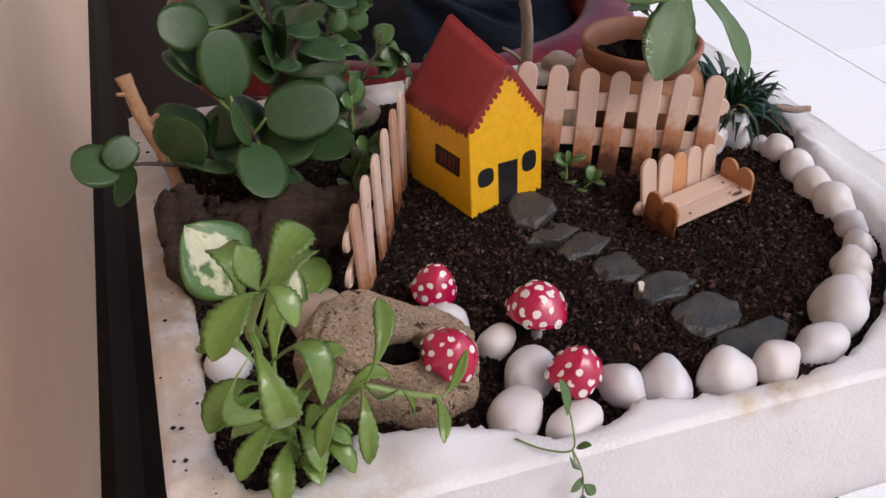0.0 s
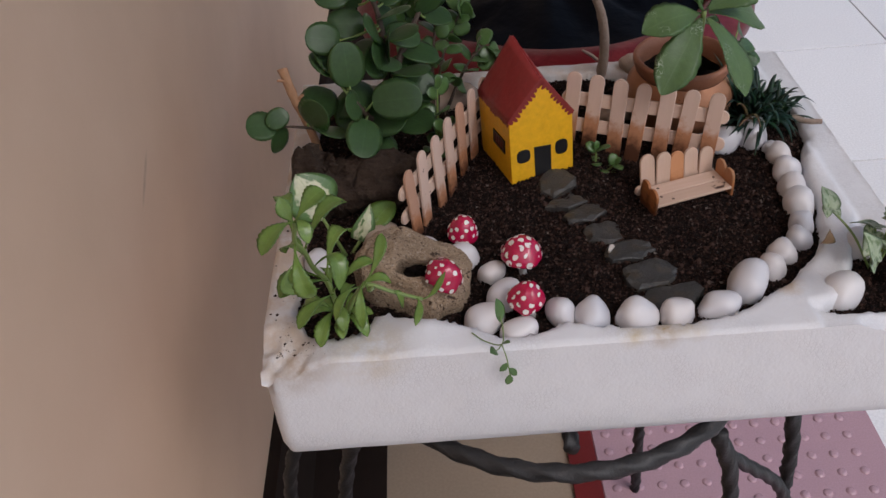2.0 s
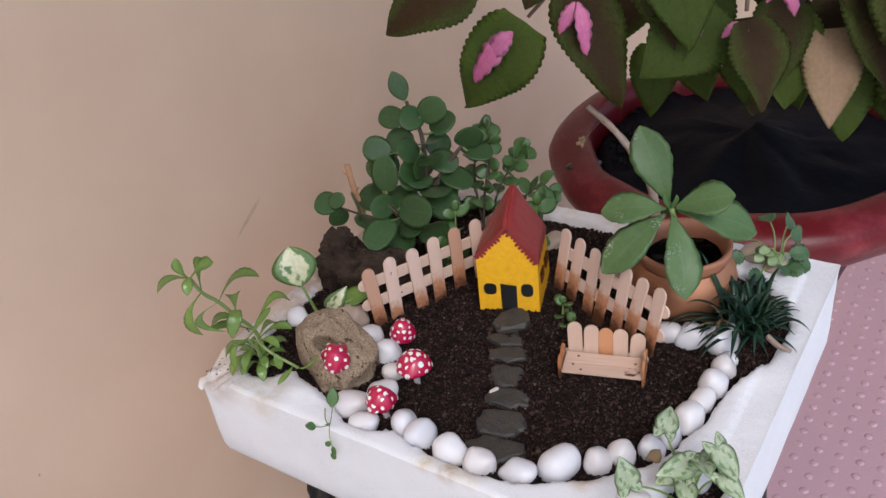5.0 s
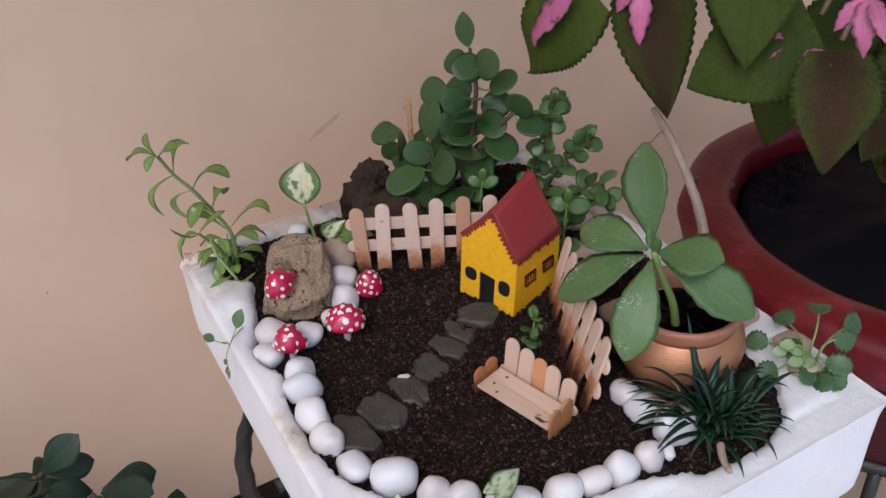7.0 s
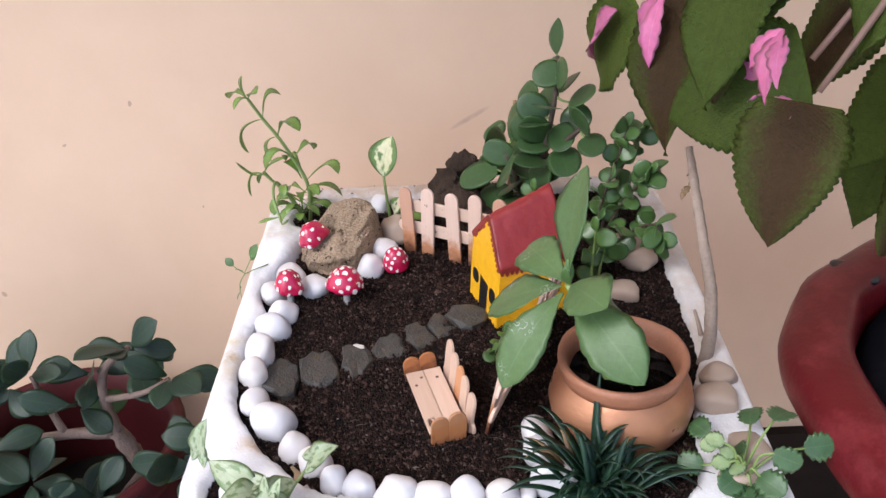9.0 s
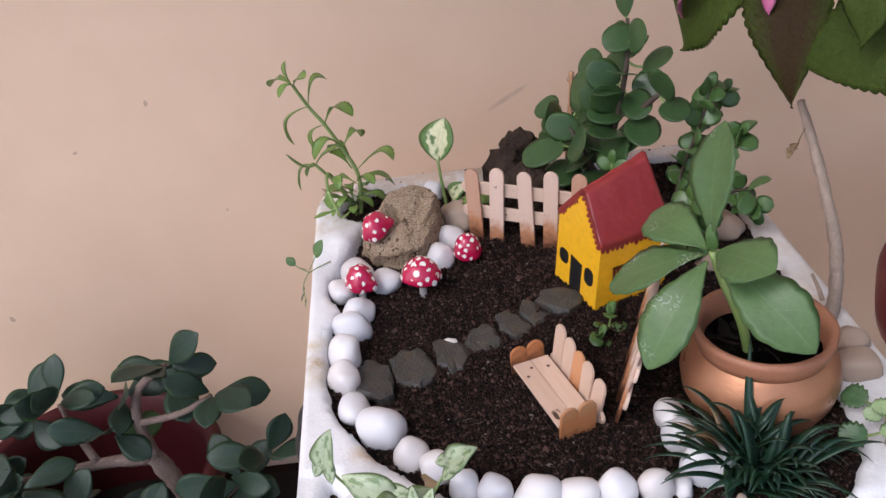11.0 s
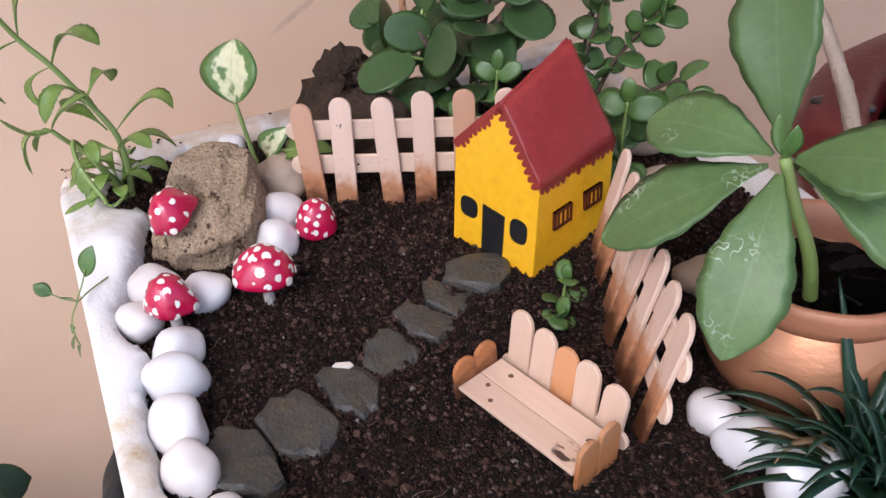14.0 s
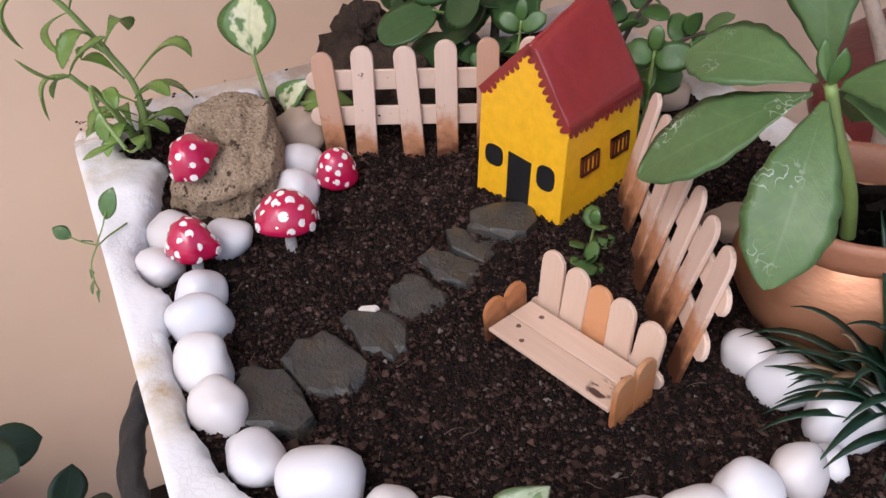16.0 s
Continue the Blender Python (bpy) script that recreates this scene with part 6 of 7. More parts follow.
def mondo_grass():
    rnd = random.Random(17)
    at = Vector((0.3000, 0.2105, -0.010))
    P = thing("mondo_grass", at, "tuft of dark blue-green dwarf mondo grass", "grass")
    for k in range(120):
        a = rnd.uniform(0, math.tau)
        rise = rnd.uniform(0.5, 1.3) if k % 3 else rnd.uniform(1.3, 3.0)
        d = Vector((math.cos(a), math.sin(a), rise)).normalized()
        b = at + Vector((rnd.uniform(-0.010, 0.010), rnd.uniform(-0.010, 0.010), 0.002))
        ln = rnd.uniform(0.042, 0.062) * (0.74 if math.cos(a) > 0.3 else 1.0)
        tip = b + d * ln
        side = Vector((-math.sin(a), math.cos(a), 0)) * rnd.uniform(-0.006, 0.006)
        tip += side - Vector((0, 0, ln * rnd.uniform(0.20, 0.48)))
        bend = b + d * ln * 0.62 + Vector((0, 0, ln * 0.10))
        mat = M["leaf_dry"] if k % 29 == 28 else M["leaf_grass"]
        add_leaf(P, mat, b, tip, rnd.uniform(0.0034, 0.0046), (0, 0, 1), mid=bend, name="blade", shape="strap", fold=0.45, curl=0.0, thick=0.0005, n=10, m=1)
    tall = at + Vector((-0.010, 0.002, 0.004))
    add_leaf(P, M["leaf_grass"], tall, (0.2655, 0.2165, 0.0460), 0.0050, (0.7, -0.5, 0.3), name="blade", shape="strap", fold=0.4, curl=0.06, n=8, m=1)


mondo_grass()


def scallop_plant(name, label, at, leaves, mats, seed, shape="heart", teeth=7, depth=0.14):
    rnd = random.Random(seed)
    at = Vector(at)
    P = thing(name, at, label, "plant")
    for k, (c, ln, up) in enumerate(leaves):
        c = Vector(c)
        h = Vector((c.x - at.x, c.y - at.y, 0))
        h = h.normalized() if h.length > 0.004 else Vector((rnd.uniform(-1, 1), rnd.uniform(-1, 1), 0)).normalized()
        d = (h + Vector((0, 0, rnd.uniform(-0.35, 0.15)))).normalized()
        b = c - d * ln * 0.5
        bm = bmesh.new()
        tube(bm, [at + jitter(rnd, 0.003), (at + b) / 2 + Vector((0, 0, 0.006)), b + d * 0.001], 0.0008, 0.0006, 5, 4)
        part("leaf_stalk", bm, M["stem"], P)
        add_leaf(P, M[mats[k % len(mats)]], b, c + d * ln * 0.5, ln * 1.02, Vector(up) + jitter(rnd, 0.35), shape=shape, fold=0.15, curl=0.06, thick=0.0006, teeth=teeth, depth=depth, n=21, m=3, wave=0.02)
    return P


scallop_plant("ivy_plant", "small scalloped ivy-like plant with cream-marked leaves on the foam corner", (0.303, 0.281, 0.001),
              [((0.2874, 0.3013, 0.0267), 0.0150, (0.6, -0.5, 0.6)), ((0.3002, 0.3159, 0.0183), 0.0150, (0.7, -0.3, 0.6)), ((0.3103, 0.2973, 0.0212), 0.0140, (0.7, -0.4, 0.6)), ((0.3154, 0.2901, 0.0096), 0.0150, (0.7, -0.4, 0.6)),
               ((0.3175, 0.2840, 0.0030), 0.0165, (0.7, -0.4, 0.6)), ((0.3080, 0.2735, 0.0050), 0.0150, (0.6, -0.4, 0.7)), ((0.2720, 0.2930, 0.0130), 0.0140, (0.4, -0.2, 0.9)), ((0.2938, 0.2576, 0.0040), 0.0130, (0.5, -0.4, 0.7)),
               ((0.2763, 0.2662, 0.0104), 0.0130, (0.5, -0.4, 0.7)), ((0.2959, 0.2673, 0.0210), 0.0090, (0.5, -0.4, 0.7)), ((0.3017, 0.2700, 0.0115), 0.0095, (0.6, -0.4, 0.7)), ((0.2985, 0.2735, 0.0150), 0.0080, (0.6, -0.4, 0.7)),
               ((0.2930, 0.2655, 0.0150), 0.0085, (0.5, -0.4, 0.8)), ((0.3050, 0.2770, 0.0100), 0.0090, (0.6, -0.4, 0.7)), ((0.3160, 0.2790, 0.0020), 0.0130, (0.7, -0.4, 0.6)), ((0.2905, 0.2820, 0.0080), 0.0120, (0.4, -0.4, 0.8))],
              ["leaf_ivy"] * 9 + ["leaf_cream"] * 5 + ["leaf_ivy"] * 2, 4, "round", 5, 0.26)


def arrow_blade(bm, base, tip, width, up):
    """An arrow-shaped blade: a pointed leaf with two lobes swept back from its stalk."""
    base, tip, up = Vector(base), Vector(tip), Vector(up)
    f = tip - base
    side = f.cross(up).normalized()
    leaf(bm, base - f * 0.04, tip, width, up, shape="heart", fold=0.20, curl=0.10, thick=0.0006, n=14, m=4, wave=0.02)
    for k in (1, -1):
        leaf(bm, base + f * 0.22 + side * k * width * 0.12, base - f * 0.34 + side * k * width * 0.36, width * 0.52, up, shape="ovate", fold=0.10, curl=0.04, thick=0.0006, n=9, m=3)


def arrowhead_plant():
    at = Vector((0.318, 0.050, -0.012))
    P = thing("arrowhead_plant", at, "small arrowhead plant with pale green marbled leaves in the foam pocket", "plant")
    for b, t, w, up in (
        ((0.2965, 0.0180, 0.0275), (0.2890, 0.0225, 0.0425), 0.0150, (0.6, -0.6, 0.55)), ((0.2960, 0.0715, 0.0190), (0.2945, 0.0850, 0.0262), 0.0140, (0.35, -0.45, 0.85)),
        ((0.3295, 0.0585, 0.0330), (0.3430, 0.0550, 0.0165), 0.0140, (0.65, -0.55, 0.6)), ((0.3190, 0.0460, 0.0270), (0.3080, 0.0260, 0.0330), 0.0150, (0.45, -0.35, 0.85)),
        ((0.3230, 0.0500, 0.0270), (0.3335, 0.0360, 0.0330), 0.0145, (0.5, -0.4, 0.8)), ((0.3340, 0.0540, 0.0180), (0.3490, 0.0505, 0.0070), 0.0120, (0.7, -0.5, 0.6)),
        ((0.3120, 0.0500, 0.0160), (0.3030, 0.0380, 0.0110), 0.0140, (0.2, -0.6, 0.8)), ((0.3180, 0.0440, 0.0140), (0.3240, 0.0310, 0.0080), 0.0130, (0.4, -0.6, 0.7)),
        ((0.3150, 0.0540, 0.0180), (0.3050, 0.0640, 0.0140), 0.0130, (0.3, 0.2, 0.9)), ((0.3240, 0.0560, 0.0220), (0.3300, 0.0680, 0.0180), 0.0120, (0.5, 0.2, 0.9))):
        b, t = Vector(b), Vector(t)
        bm = bmesh.new()
        tube(bm, [at + (b - at) * 0.05, (at + b) / 2 + Vector((0, 0, 0.005)), b + (t - b) * 0.04], 0.0008, 0.0006, 5, 4)
        part("leaf_stalk", bm, M["stem"], P)
        bm = bmesh.new()
        arrow_blade(bm, b, t, w, up)
        part("leaf", bm, M["leaf_varieg"], P)
    for b, t, w in (((0.3260, 0.0440, 0.0050), (0.3200, 0.0340, -0.0050), 0.0120), ((0.3340, 0.0470, 0.0060), (0.3380, 0.0420, -0.0040), 0.0080), ((0.2955, 0.0660, 0.0090), (0.2890, 0.0600, 0.0040), 0.0090)):
        bm = bmesh.new()
        leaf(bm, b, t, w, (0.6, -0.6, 0.4), shape="ovate", n=10, fold=0.5, curl=0.2, wave=0.06)
        part("leaf", bm, M["leaf_dry"], P, "withered brown leaf")


arrowhead_plant()


def trailing_sprig():
    P = thing("trailing_sprig", (0.108, 0.012, 0.0), "thin trailing sprig hanging over the foam rim", "plant")
    bm = bmesh.new()
    tube(bm, [(0.085, 0.012, 0.001), (0.092, 0.004, 0.0018), (0.100, -0.001, 0.004), (0.101, 0.003, 0.012), (0.100, 0.006, 0.018)], 0.0004, 0.0003, 5)
    tube(bm, [(0.100, -0.001, 0.004), (0.098, -0.006, 0.006), (0.096, -0.010, 0.009)], 0.00035, 0.0003, 5)
    tube(bm, [(0.100, -0.001, 0.004), (0.102, -0.005, -0.002), (0.103, -0.006, -0.009), (0.1035, -0.0055, -0.015)], 0.00035, 0.0003, 5)
    part("stem", bm, M["stem"], P)
    for b, t, w, up in (((0.100, 0.005, 0.014), (0.0985, 0.011, 0.026), 0.0080, (0.6, -0.5, 0.3)), ((0.0965, -0.009, 0.008), (0.0930, -0.0145, 0.0125), 0.0058, (0.3, -0.4, 0.9)),
                        ((0.1005, -0.002, 0.006), (0.104, -0.006, 0.010), 0.0036, (0.4, -0.5, 0.7)), ((0.1033, -0.006, -0.009), (0.107, -0.008, -0.013), 0.0040, (0.3, -0.9, 0.2)),
                        ((0.1035, -0.0055, -0.0145), (0.102, -0.007, -0.021), 0.0046, (0.1, -1, 0.1)), ((0.1025, -0.005, -0.006), (0.098, -0.007, -0.010), 0.0040, (0.1, -1, 0.2))):
        add_leaf(P, M["leaf_small"], b, t, w, up, shape="elliptic", n=8, thick=0.0005)


trailing_sprig()


# ---------------------------------------------------------------- big red pot with coleus
def red_pot():
    c = (0.202, 0.555, -0.034)
    P = thing("red_pot", (c[0], c[1], c[2] - 0.205), "large red painted bowl-shaped pot with a thick rolled rim", "plant pot")
    bm = bmesh.new()
    lathe(bm, [(0.094, -0.205), (0.099, -0.200), (0.104, -0.165), (0.115, -0.128), (0.131, -0.095), (0.158, -0.060), (0.180, -0.034)], 64, c, 0.012)
    part("body", bm, M["red_pot_shaded"], P)
    bm = bmesh.new()
    lathe(bm, [(0.178, -0.052), (0.193, -0.042), (0.2015, -0.030), (0.2040, -0.018), (0.2010, -0.009), (0.193, -0.002), (0.180, 0.002), (0.168, 0.003), (0.1615, -0.001), (0.1575, -0.012), (0.156, -0.030)], 96, c, 0.03)
    part("rim", bm, M["red_pot"], P, "thick rolled rim with worn pink patches")
    bm = bmesh.new()
    lathe(bm, [(0.158, -0.030), (0.155, -0.055), (0.10, -0.062), (0.002, -0.060)], 48, c, 0.0)
    part("lining", bm, M["soil"], P, "dark soil inside")
    # nursery bag standing in the pot
    B = thing("nursery_bag", (c[0] + 0.012, c[1] + 0.01, c[2] - 0.062), "black plastic nursery bag standing in the red pot", "plant bag")
    bm = bmesh.new()
    rings = []
    for r, z in ((0.153, -0.052), (0.1545, -0.030), (0.150, -0.020), (0.134, -0.020), (0.11, -0.018), (0.09, -0.014), (0.06, -0.008), (0.03, -0.002), (0.008, 0.004)):
        ring = []
        for k in range(72):
            a = k * math.tau / 72
            q = Vector((math.cos(a) * r, math.sin(a) * r, 0))
            w = 0.009 * noise.noise(q * 26) + 0.005 * noise.noise(q * 70)
            ring.append(Vector((c[0] + q.x, c[1] + q.y, c[2] + z + w * (1 if r < 0.151 else 0.2))))
        rings.append(ring)
    loops(bm, rings)
    part("bag", bm, M["bag"], B)
    rnd = random.Random(3)
    bm = bmesh.new()
    for k in range(70):
        a, q = rnd.gauss(3.5, 0.25), rnd.uniform(0.110, 0.140)
        blob(bm, (c[0] + q * math.cos(a), c[1] + q * math.sin(a), c[2] - 0.016 + rnd.uniform(-0.004, 0.006)), (0.001 + 0.005 * rnd.random() ** 3, 0.001 + 0.005 * rnd.random() ** 3, 0.0025), sub=1, rough=0.7, seed=k)
    part("soil", bm, M["soil"], B, "dark soil spilling over the bag's edge", kind="stuff")
    bm = bmesh.new()
    lathe(bm, [(0.0045, 0.0), (0.010, 0.0006), (0.0125, 0.0), (0.012, -0.003), (0.004, -0.003), (0.0045, 0.0)], 20, (0, 0, 0), 0.1)
    bmesh.ops.transform(bm, matrix=pose(c[0] - 0.128, c[1] - 0.122, c[2] - 0.0010, 0, 0, 40) @ Matrix.Diagonal((1.5, 0.8, 1, 1)), verts=bm.verts)
    part("drain_hole", bm, M["black"], P, "dark oval hole in the rim")
    # iron ring stand
    S = thing("pot_stand", (c[0], c[1], FLOOR_Z), "black iron ring stand under the red pot", "plant stand")
    ring = []
    bm = bmesh.new()
    lathe(bm, [(0.088, -0.215), (0.100, -0.215), (0.100, -0.205), (0.0885, -0.205), (0.088, -0.215)], 48, c)
    part("ring", bm, M["iron"], S)
    for k in range(3):
        a = 1.19 + k * math.tau / 3
        x, y = math.cos(a), math.sin(a)
        bm = bmesh.new()
        tube(bm, [(c[0] + 0.094 * x, c[1] + 0.094 * y, c[2] - 0.212), (c[0] + 0.105 * x, c[1] + 0.105 * y, -0.38), (c[0] + 0.125 * x, c[1] + 0.125 * y, FLOOR_Z + 0.002)], 0.006, 0.006, 8)
        part("leg", bm, M["iron"], S)


red_pot()


def coleus():
    rnd = random.Random(44)
    root = Vector((0.225, 0.53, 0.03))
    P = thing("coleus_plant", root, "large coleus with dark brown green-edged leaves and pink young leaves", "plant")
    V = Vector
    # main leaves: base, tip, width, facing, kind
    big = [(V((0.118, 0.254, 0.178)), V((0.066, 0.246, 0.112)), 0.060, V((0.50, -0.72, 0.35)), "g"), (V((0.150, 0.272, 0.198)), V((0.190, 0.259, 0.122)), 0.052, V((0.68, -0.66, 0.25)), "c"),
           (V((0.240, 0.302, 0.184)), V((0.205, 0.256, 0.148)), 0.068, V((0.72, -0.50, 0.50)), "g"), (V((0.266, 0.295, 0.178)), V((0.282, 0.283, 0.121)), 0.050, V((0.76, -0.60, 0.15)), "c"),
           (V((0.345, 0.395, 0.190)), V((0.362, 0.365, 0.118)), 0.066, V((0.4, -0.9, 0.3)), "c"), (V((0.300, 0.388, 0.140)), V((0.3114, 0.366, 0.074)), 0.046, V((0.4, -0.9, 0.2)), "d"), (V((0.268, 0.385, 0.152)), V((0.2785, 0.364, 0.0858)), 0.054, V((0.4, -0.9, 0.2)), "g"), (V((0.238, 0.418, 0.125)), V((0.246, 0.399, 0.060)), 0.052, V((0.3, -0.9, 0.2)), "c"),
           (V((0.385, 0.385, 0.190)), V((0.425, 0.350, 0.125)), 0.064, V((0.5, -0.8, 0.4)), "c"), (V((0.085, 0.238, 0.214)), V((0.0277, 0.2105, 0.1794)), 0.058, V((0.2, -0.8, 0.6)), "c"),
           (V((0.200, 0.300, 0.225)), V((0.225, 0.270, 0.165)), 0.055, V((0.4, -0.8, 0.4)), "c"), (V((0.285, 0.375, 0.235)), V((0.315, 0.345, 0.178)), 0.054, V((0.3, -0.8, 0.4)), "c"),
           (V((0.350, 0.405, 0.240)), V((0.385, 0.375, 0.180)), 0.054, V((0.3, -0.8, 0.4)), "c"), (V((0.140, 0.290, 0.245)), V((0.120, 0.255, 0.190)), 0.055, V((0.3, -0.8, 0.5)), "c"),
           (V((0.245, 0.350, 0.250)), V((0.255, 0.318, 0.195)), 0.054, V((0.4, -0.8, 0.4)), "g"), (V((0.320, 0.400, 0.175)), V((0.345, 0.375, 0.105)), 0.062, V((0.6, -0.7, 0.3)), "c"),
           (V((0.270, 0.370, 0.165)), V((0.262, 0.345, 0.100)), 0.050, V((0.4, -0.9, 0.2)), "c"), (V((0.215, 0.375, 0.170)), V((0.200, 0.350, 0.115)), 0.050, V((0.3, -0.9, 0.2)), "g"),
           (V((0.380, 0.430, 0.150)), V((0.420, 0.400, 0.085)), 0.058, V((0.6, -0.7, 0.3)), "c"), (V((0.165, 0.365, 0.190)), V((0.145, 0.340, 0.130)), 0.050, V((0.3, -0.9, 0.2)), "c"),
           (V((0.360, 0.425, 0.132)), V((0.381, 0.400, 0.042)), 0.084, V((0.25, -0.95, 0.2)), "c"), (V((0.470, 0.455, 0.185)), V((0.488, 0.425, 0.095)), 0.070, V((0.3, -0.9, 0.2)), "g"),
           (V((0.435, 0.420, 0.230)), V((0.450, 0.385, 0.150)), 0.072, V((0.3, -0.9, 0.3)), "c"), (V((0.345, 0.400, 0.200)), V((0.360, 0.365, 0.118)), 0.066, V((0.3, -0.9, 0.2)), "c"),
           (V((0.060, 0.262, 0.240)), V((0.010, 0.250, 0.185)), 0.056, V((0.2, -0.8, 0.5)), "c"), (V((0.215, 0.290, 0.235)), V((0.238, 0.262, 0.168)), 0.060, V((0.4, -0.85, 0.3)), "g")]
    key = {"c": "leaf_coleus", "g": "leaf_coleus_green", "d": "leaf_dry"}
    for b, t, w, up, k in big:
        b = b + (b - t) * 0.05
        add_leaf(P, M[key[k]], b, t, w * 0.97, up + jitter(rnd, 0.10), shape="heart", fold=0.10, curl=0.10, thick=0.0008, teeth=18, depth=0.06, n=108, m=5, wave=0.035)
    # curtain of leaves hanging over the pot's near rim
    for k in range(22):
        x = 0.165 + 0.0128 * k
        z = 0.062 + 0.055 * (k % 3) + rnd.uniform(-0.012, 0.012)
        y = 0.388 + 0.022 * (k % 2) + 0.02 * (k % 3) + rnd.uniform(-0.01, 0.01)
        ln = rnd.uniform(0.058, 0.072)
        t = V((x, y, z))
        b = t + V((rnd.uniform(-0.5, 0.2), rnd.uniform(0.1, 0.4), 1)).normalized() * ln
        add_leaf(P, M["leaf_coleus" if k % 3 else "leaf_coleus_green"], b, t, ln * rnd.uniform(0.68, 0.80), V((0.1, -0.8, 0.3)) + jitter(rnd, 0.25), shape="heart", fold=0.10, curl=0.10, thick=0.0008, teeth=17, depth=0.06, n=102, m=3, wave=0.03)
    # leaves further up and back
    for k in range(46):
        a = rnd.uniform(0, math.tau)
        r = rnd.uniform(0.03, 0.17)
        c = V((0.25 + r * math.cos(a), 0.50 + r * 0.85 * math.sin(a), rnd.uniform(0.20, 0.38)))
        h = V((c.x - 0.24, c.y - 0.50, 0))
        h = h.normalized() if h.length > 0.01 else V((1, 0, 0))
        d = (h + V((0, 0, rnd.uniform(-1.4, -0.3)))).normalized()
        ln = rnd.uniform(0.05, 0.066)
        add_leaf(P, M["leaf_coleus" if k % 4 else "leaf_coleus_green"], c, c + d * ln, ln * rnd.uniform(0.62, 0.8), h * 0.7 + V((0, -0.3, 0.6)), shape="heart", fold=0.10, curl=0.10, thick=0.0008, teeth=15, depth=0.06, n=90, m=3, wave=0.03)
    # pink young leaves
    for b, t, w in (((0.116, 0.243, 0.178), (0.083, 0.238, 0.137), 0.020), ((0.116, 0.243, 0.178), (0.098, 0.236, 0.158), 0.016), ((0.160, 0.258, 0.198), (0.167, 0.252, 0.160), 0.013), ((0.158, 0.258, 0.198), (0.148, 0.250, 0.176), 0.011),
                    ((0.236, 0.290, 0.178), (0.213, 0.284, 0.170), 0.013), ((0.236, 0.290, 0.178), (0.222, 0.280, 0.186), 0.010), ((0.236, 0.290, 0.178), (0.228, 0.280, 0.166), 0.010), ((0.260, 0.292, 0.180), (0.266, 0.286, 0.164), 0.010),
                    ((0.260, 0.292, 0.180), (0.251, 0.286, 0.170), 0.008), ((0.292, 0.272, 0.222), (0.301, 0.266, 0.196), 0.012), ((0.292, 0.272, 0.222), (0.284, 0.264, 0.204), 0.009), ((0.294, 0.272, 0.220), (0.310, 0.266, 0.206), 0.009),
                    ((0.222, 0.390, 0.128), (0.226, 0.372, 0.112), 0.012), ((0.386, 0.356, 0.166), (0.392, 0.350, 0.132), 0.014), ((0.386, 0.356, 0.166), (0.404, 0.350, 0.146), 0.012), ((0.190, 0.300, 0.222), (0.170, 0.296, 0.196), 0.014), ((0.190, 0.300, 0.222), (0.200, 0.294, 0.198), 0.013)):
        add_leaf(P, M["leaf_pink"], b, t, w, V((0.4, -0.7, 0.4)) + jitter(rnd, 0.3), name="young_leaf", label="small pink young leaf", shape="ovate", fold=0.25, curl=0.12, teeth=5, depth=0.22, n=30, m=2, wave=0.03)
    bm = bmesh.new()
    tube(bm, [root, (0.235, 0.50, 0.12), (0.24, 0.45, 0.22), (0.235, 0.38, 0.29)], 0.006, 0.004, 8)
    for end in ((0.118, 0.262, 0.182), (0.160, 0.276, 0.21), (0.245, 0.304, 0.192), (0.262, 0.302, 0.184), (0.330, 0.347, 0.188), (0.385, 0.387, 0.193), (0.285, 0.332, 0.238), (0.09, 0.277, 0.217)):
        e = V(end)
        tube(bm, [(0.236, 0.40, 0.27), (V((0.236, 0.40, 0.27)) + e) / 2 + V((0, 0, 0.025)), e], 0.003, 0.0015, 6)
    part("stem", bm, M["pink_stem"], P)


coleus()


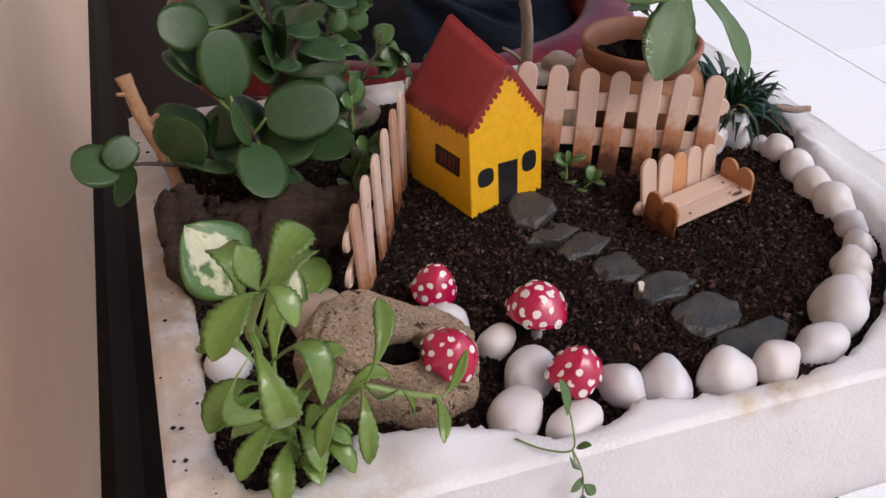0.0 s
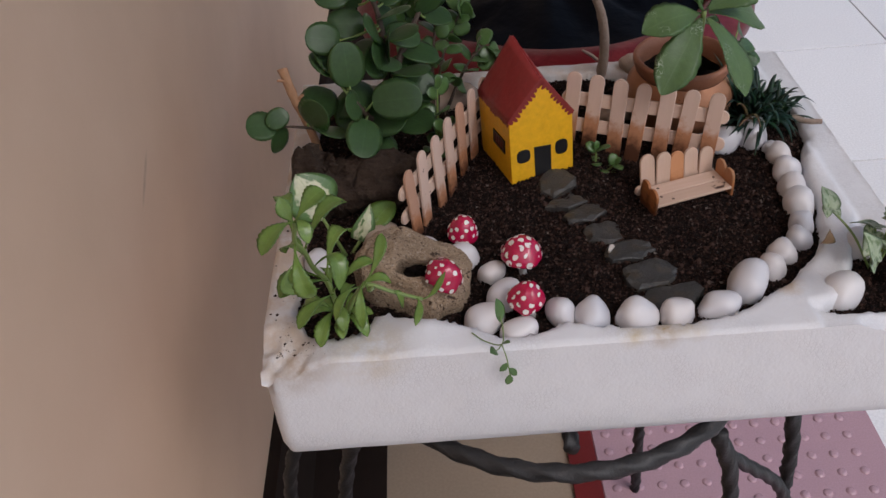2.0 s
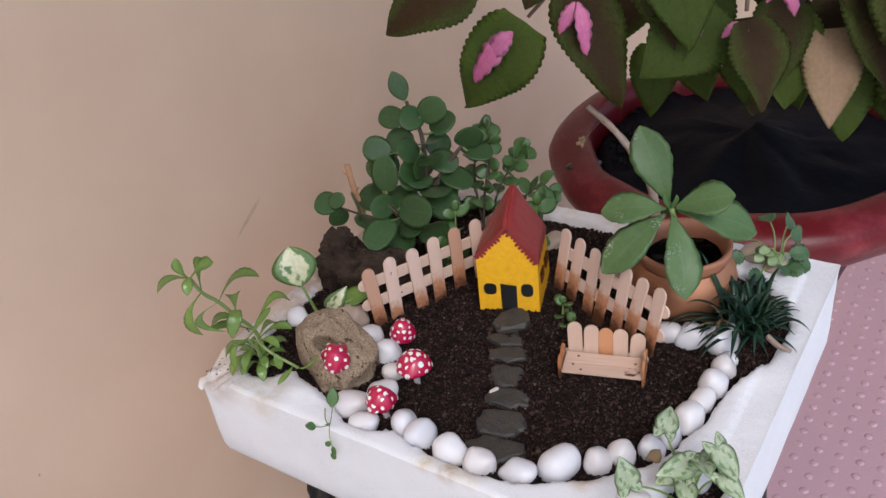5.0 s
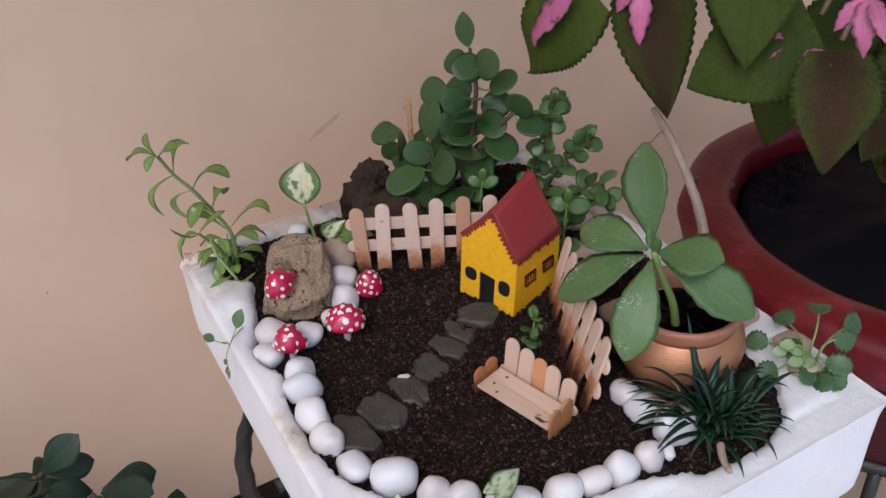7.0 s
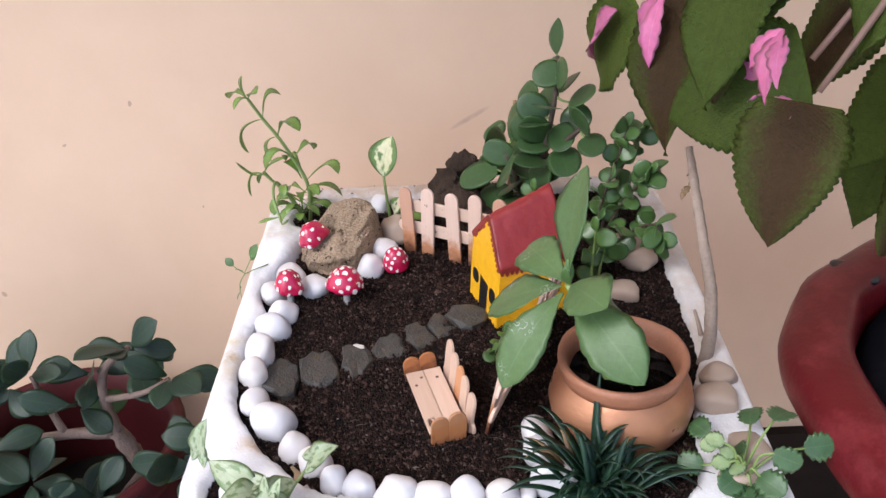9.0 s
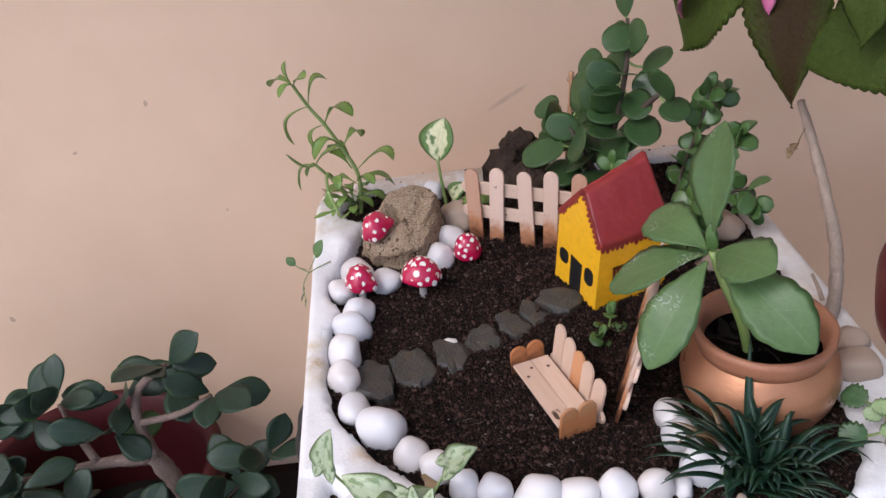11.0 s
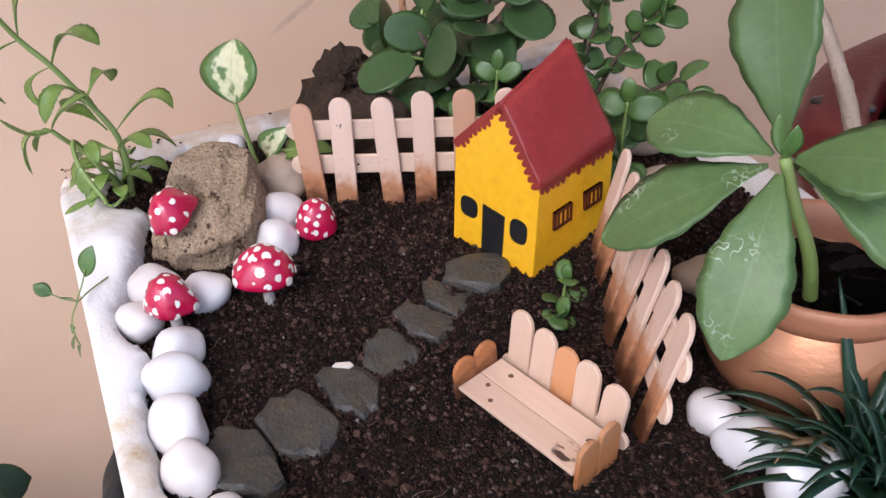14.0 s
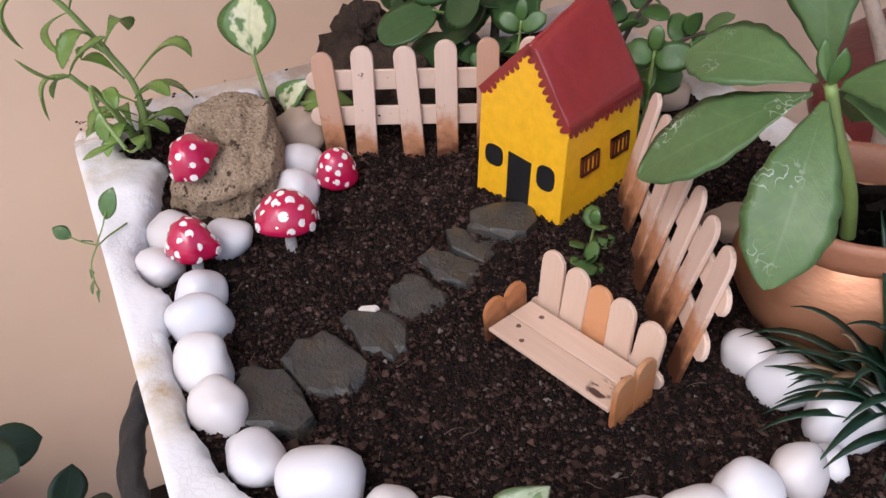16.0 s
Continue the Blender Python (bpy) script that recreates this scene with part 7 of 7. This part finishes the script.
# ---------------------------------------------------------------- neighbour plant in a dark red pot
def ficus():
    c = (0.000, -0.235, 0.0)
    Q = thing("dark_red_pot", (c[0], c[1], FLOOR_Z), "dark red round plant pot on the floor by the wall", "plant pot")
    bm = bmesh.new()
    lathe(bm, [(0.070, FLOOR_Z + 0.001), (0.085, -0.46), (0.10, -0.36), (0.1075, -0.262)], 48, c, 0.01)
    part("body", bm, M["dark_red_pot"], Q)
    bm = bmesh.new()
    lathe(bm, [(0.1070, -0.266), (0.112, -0.262), (0.114, -0.24), (0.108, -0.236), (0.100, -0.24), (0.098, -0.272), (0.094, -0.350)], 48, c, 0.01)
    part("rim", bm, M["dark_red_pot"], Q)
    bm = bmesh.new()
    lathe(bm, [(0.0945, -0.345), (0.05, -0.343), (0.002, -0.342)], 32, c)
    part("soil_fill", bm, M["soil"], Q, "dark dry soil")
    rnd = random.Random(71)
    P = thing("ficus_plant", (0.012, -0.180, -0.342), "bonsai-like ficus with a gnarled trunk and dull green oval leaves", "plant")
    bm = bmesh.new()
    tube(bm, [(0.012, -0.180, -0.346), (0.016, -0.168, -0.292), (0.022, -0.150, -0.270), (0.020, -0.158, -0.240), (0.018, -0.170, -0.210)], 0.0095, 0.0075, 10, 6, bumpy=0.35)
    tube(bm, [(0.018, -0.168, -0.214), (0.010, -0.176, -0.180), (0.004, -0.170, -0.150), (0.012, -0.140, -0.122)], 0.0058, 0.0026, 8, 5, bumpy=0.2)
    tube(bm, [(0.018, -0.172, -0.212), (0.022, -0.214, -0.208), (0.026, -0.262, -0.212), (0.030, -0.297, -0.214)], 0.0058, 0.0028, 8, 5, bumpy=0.2)
    tube(bm, [(0.022, -0.214, -0.208), (0.014, -0.226, -0.178), (0.016, -0.229, -0.146)], 0.0038, 0.002, 8, 5, bumpy=0.2)
    tube(bm, [(0.010, -0.176, -0.180), (0.020, -0.136, -0.166), (0.022, -0.108, -0.150)], 0.0034, 0.002, 8, 5, bumpy=0.2)
    tube(bm, [(0.022, -0.150, -0.268), (0.026, -0.128, -0.264), (0.022, -0.104, -0.250)], 0.0040, 0.002, 8, 5, bumpy=0.2)
    tube(bm, [(0.020, -0.160, -0.262), (0.034, -0.190, -0.290), (0.036, -0.210, -0.296)], 0.0036, 0.002, 8, 5, bumpy=0.2)
    part("trunk", bm, M["ficus_bark"], P, "gnarled grey-brown trunk")
    tufts = [((0.016, -0.137, -0.120), 9), ((0.022, -0.106, -0.148), 6), ((0.018, -0.229, -0.142), 8), ((0.032, -0.298, -0.212), 10), ((0.038, -0.211, -0.296), 7), ((0.022, -0.102, -0.248), 8),
             ((-0.012, -0.190, -0.168), 6), ((0.004, -0.262, -0.165), 6), ((0.036, -0.335, -0.262), 8), ((-0.020, -0.150, -0.160), 5), ((0.040, -0.268, -0.305), 6), ((-0.010, -0.300, -0.180), 6), ((0.040, -0.120, -0.300), 6),
             ((0.060, -0.262, -0.190), 8), ((0.062, -0.236, -0.226), 8), ((0.064, -0.180, -0.244), 7), ((0.050, -0.104, -0.214), 6), ((0.040, -0.072, -0.205), 6), ((0.020, -0.196, -0.178), 6), ((0.066, -0.300, -0.240), 7), ((0.070, -0.200, -0.290), 6)]
    for t, k in tufts:
        t = Vector(t)
        for i in range(max(4, round(k * 0.72))):
            a = i * 2.4 + rnd.uniform(-0.5, 0.5)
            rise = rnd.uniform(-0.5, 1.0)
            d = Vector((0.7 * math.cos(a) + 0.1, math.sin(a), rise)).normalized()
            ln = rnd.uniform(0.034, 0.050)
            tip = t + d * (ln + 0.004)
            if tip.x < WALL_X + 0.02:
                continue
            add_leaf(P, M["leaf_ficus" if rnd.random() > 0.06 else "leaf_big"], t + d * 0.004, tip, ln * rnd.uniform(0.52, 0.66), Vector((0.6, 0.2 * math.sin(a), 0.7)) + jitter(rnd, 0.4), shape="obovate", fold=0.14, curl=0.06, thick=0.0009, n=10, m=3)


ficus()


# ---------------------------------------------------------------- small things on the floor
def stool():
    c = Vector((0.30, 1.10, FLOOR_Z))
    S = thing("metal_stool", c, "stool with thin gold-painted metal legs", "stool")
    for x, y in ((0.420, 0.954), (0.381, 1.225), (0.18, 0.98), (0.16, 1.22)):
        bm = bmesh.new()
        tube(bm, [(x, y, FLOOR_Z + 0.006), (x - (x - c.x) * 0.05, y - (y - c.y) * 0.05, -0.40), (x - (x - c.x) * 0.14, y - (y - c.y) * 0.14, -0.285)], 0.0075, 0.0075, 10)
        part("leg", bm, M["gold"], S)
    bm = bmesh.new()
    lathe(bm, [(0.002, -0.30), (0.105, -0.30), (0.110, -0.294), (0.110, -0.286), (0.105, -0.28), (0.002, -0.278)], 48, (c.x - 0.01, c.y, 0))
    part("seat", bm, M["gold"], S)


stool()
bm = bmesh.new()
leaf(bm, (0.500, 0.716, FLOOR_Z + 0.0075), (0.519, 0.722, FLOOR_Z + 0.0075), 0.012, (0, 0, 1), shape="round", n=8)
solid("petal", bm, M["petal"], (0.51, 0.718, FLOOR_Z + 0.007), "pale fallen petal on the rubber mat", "petal")
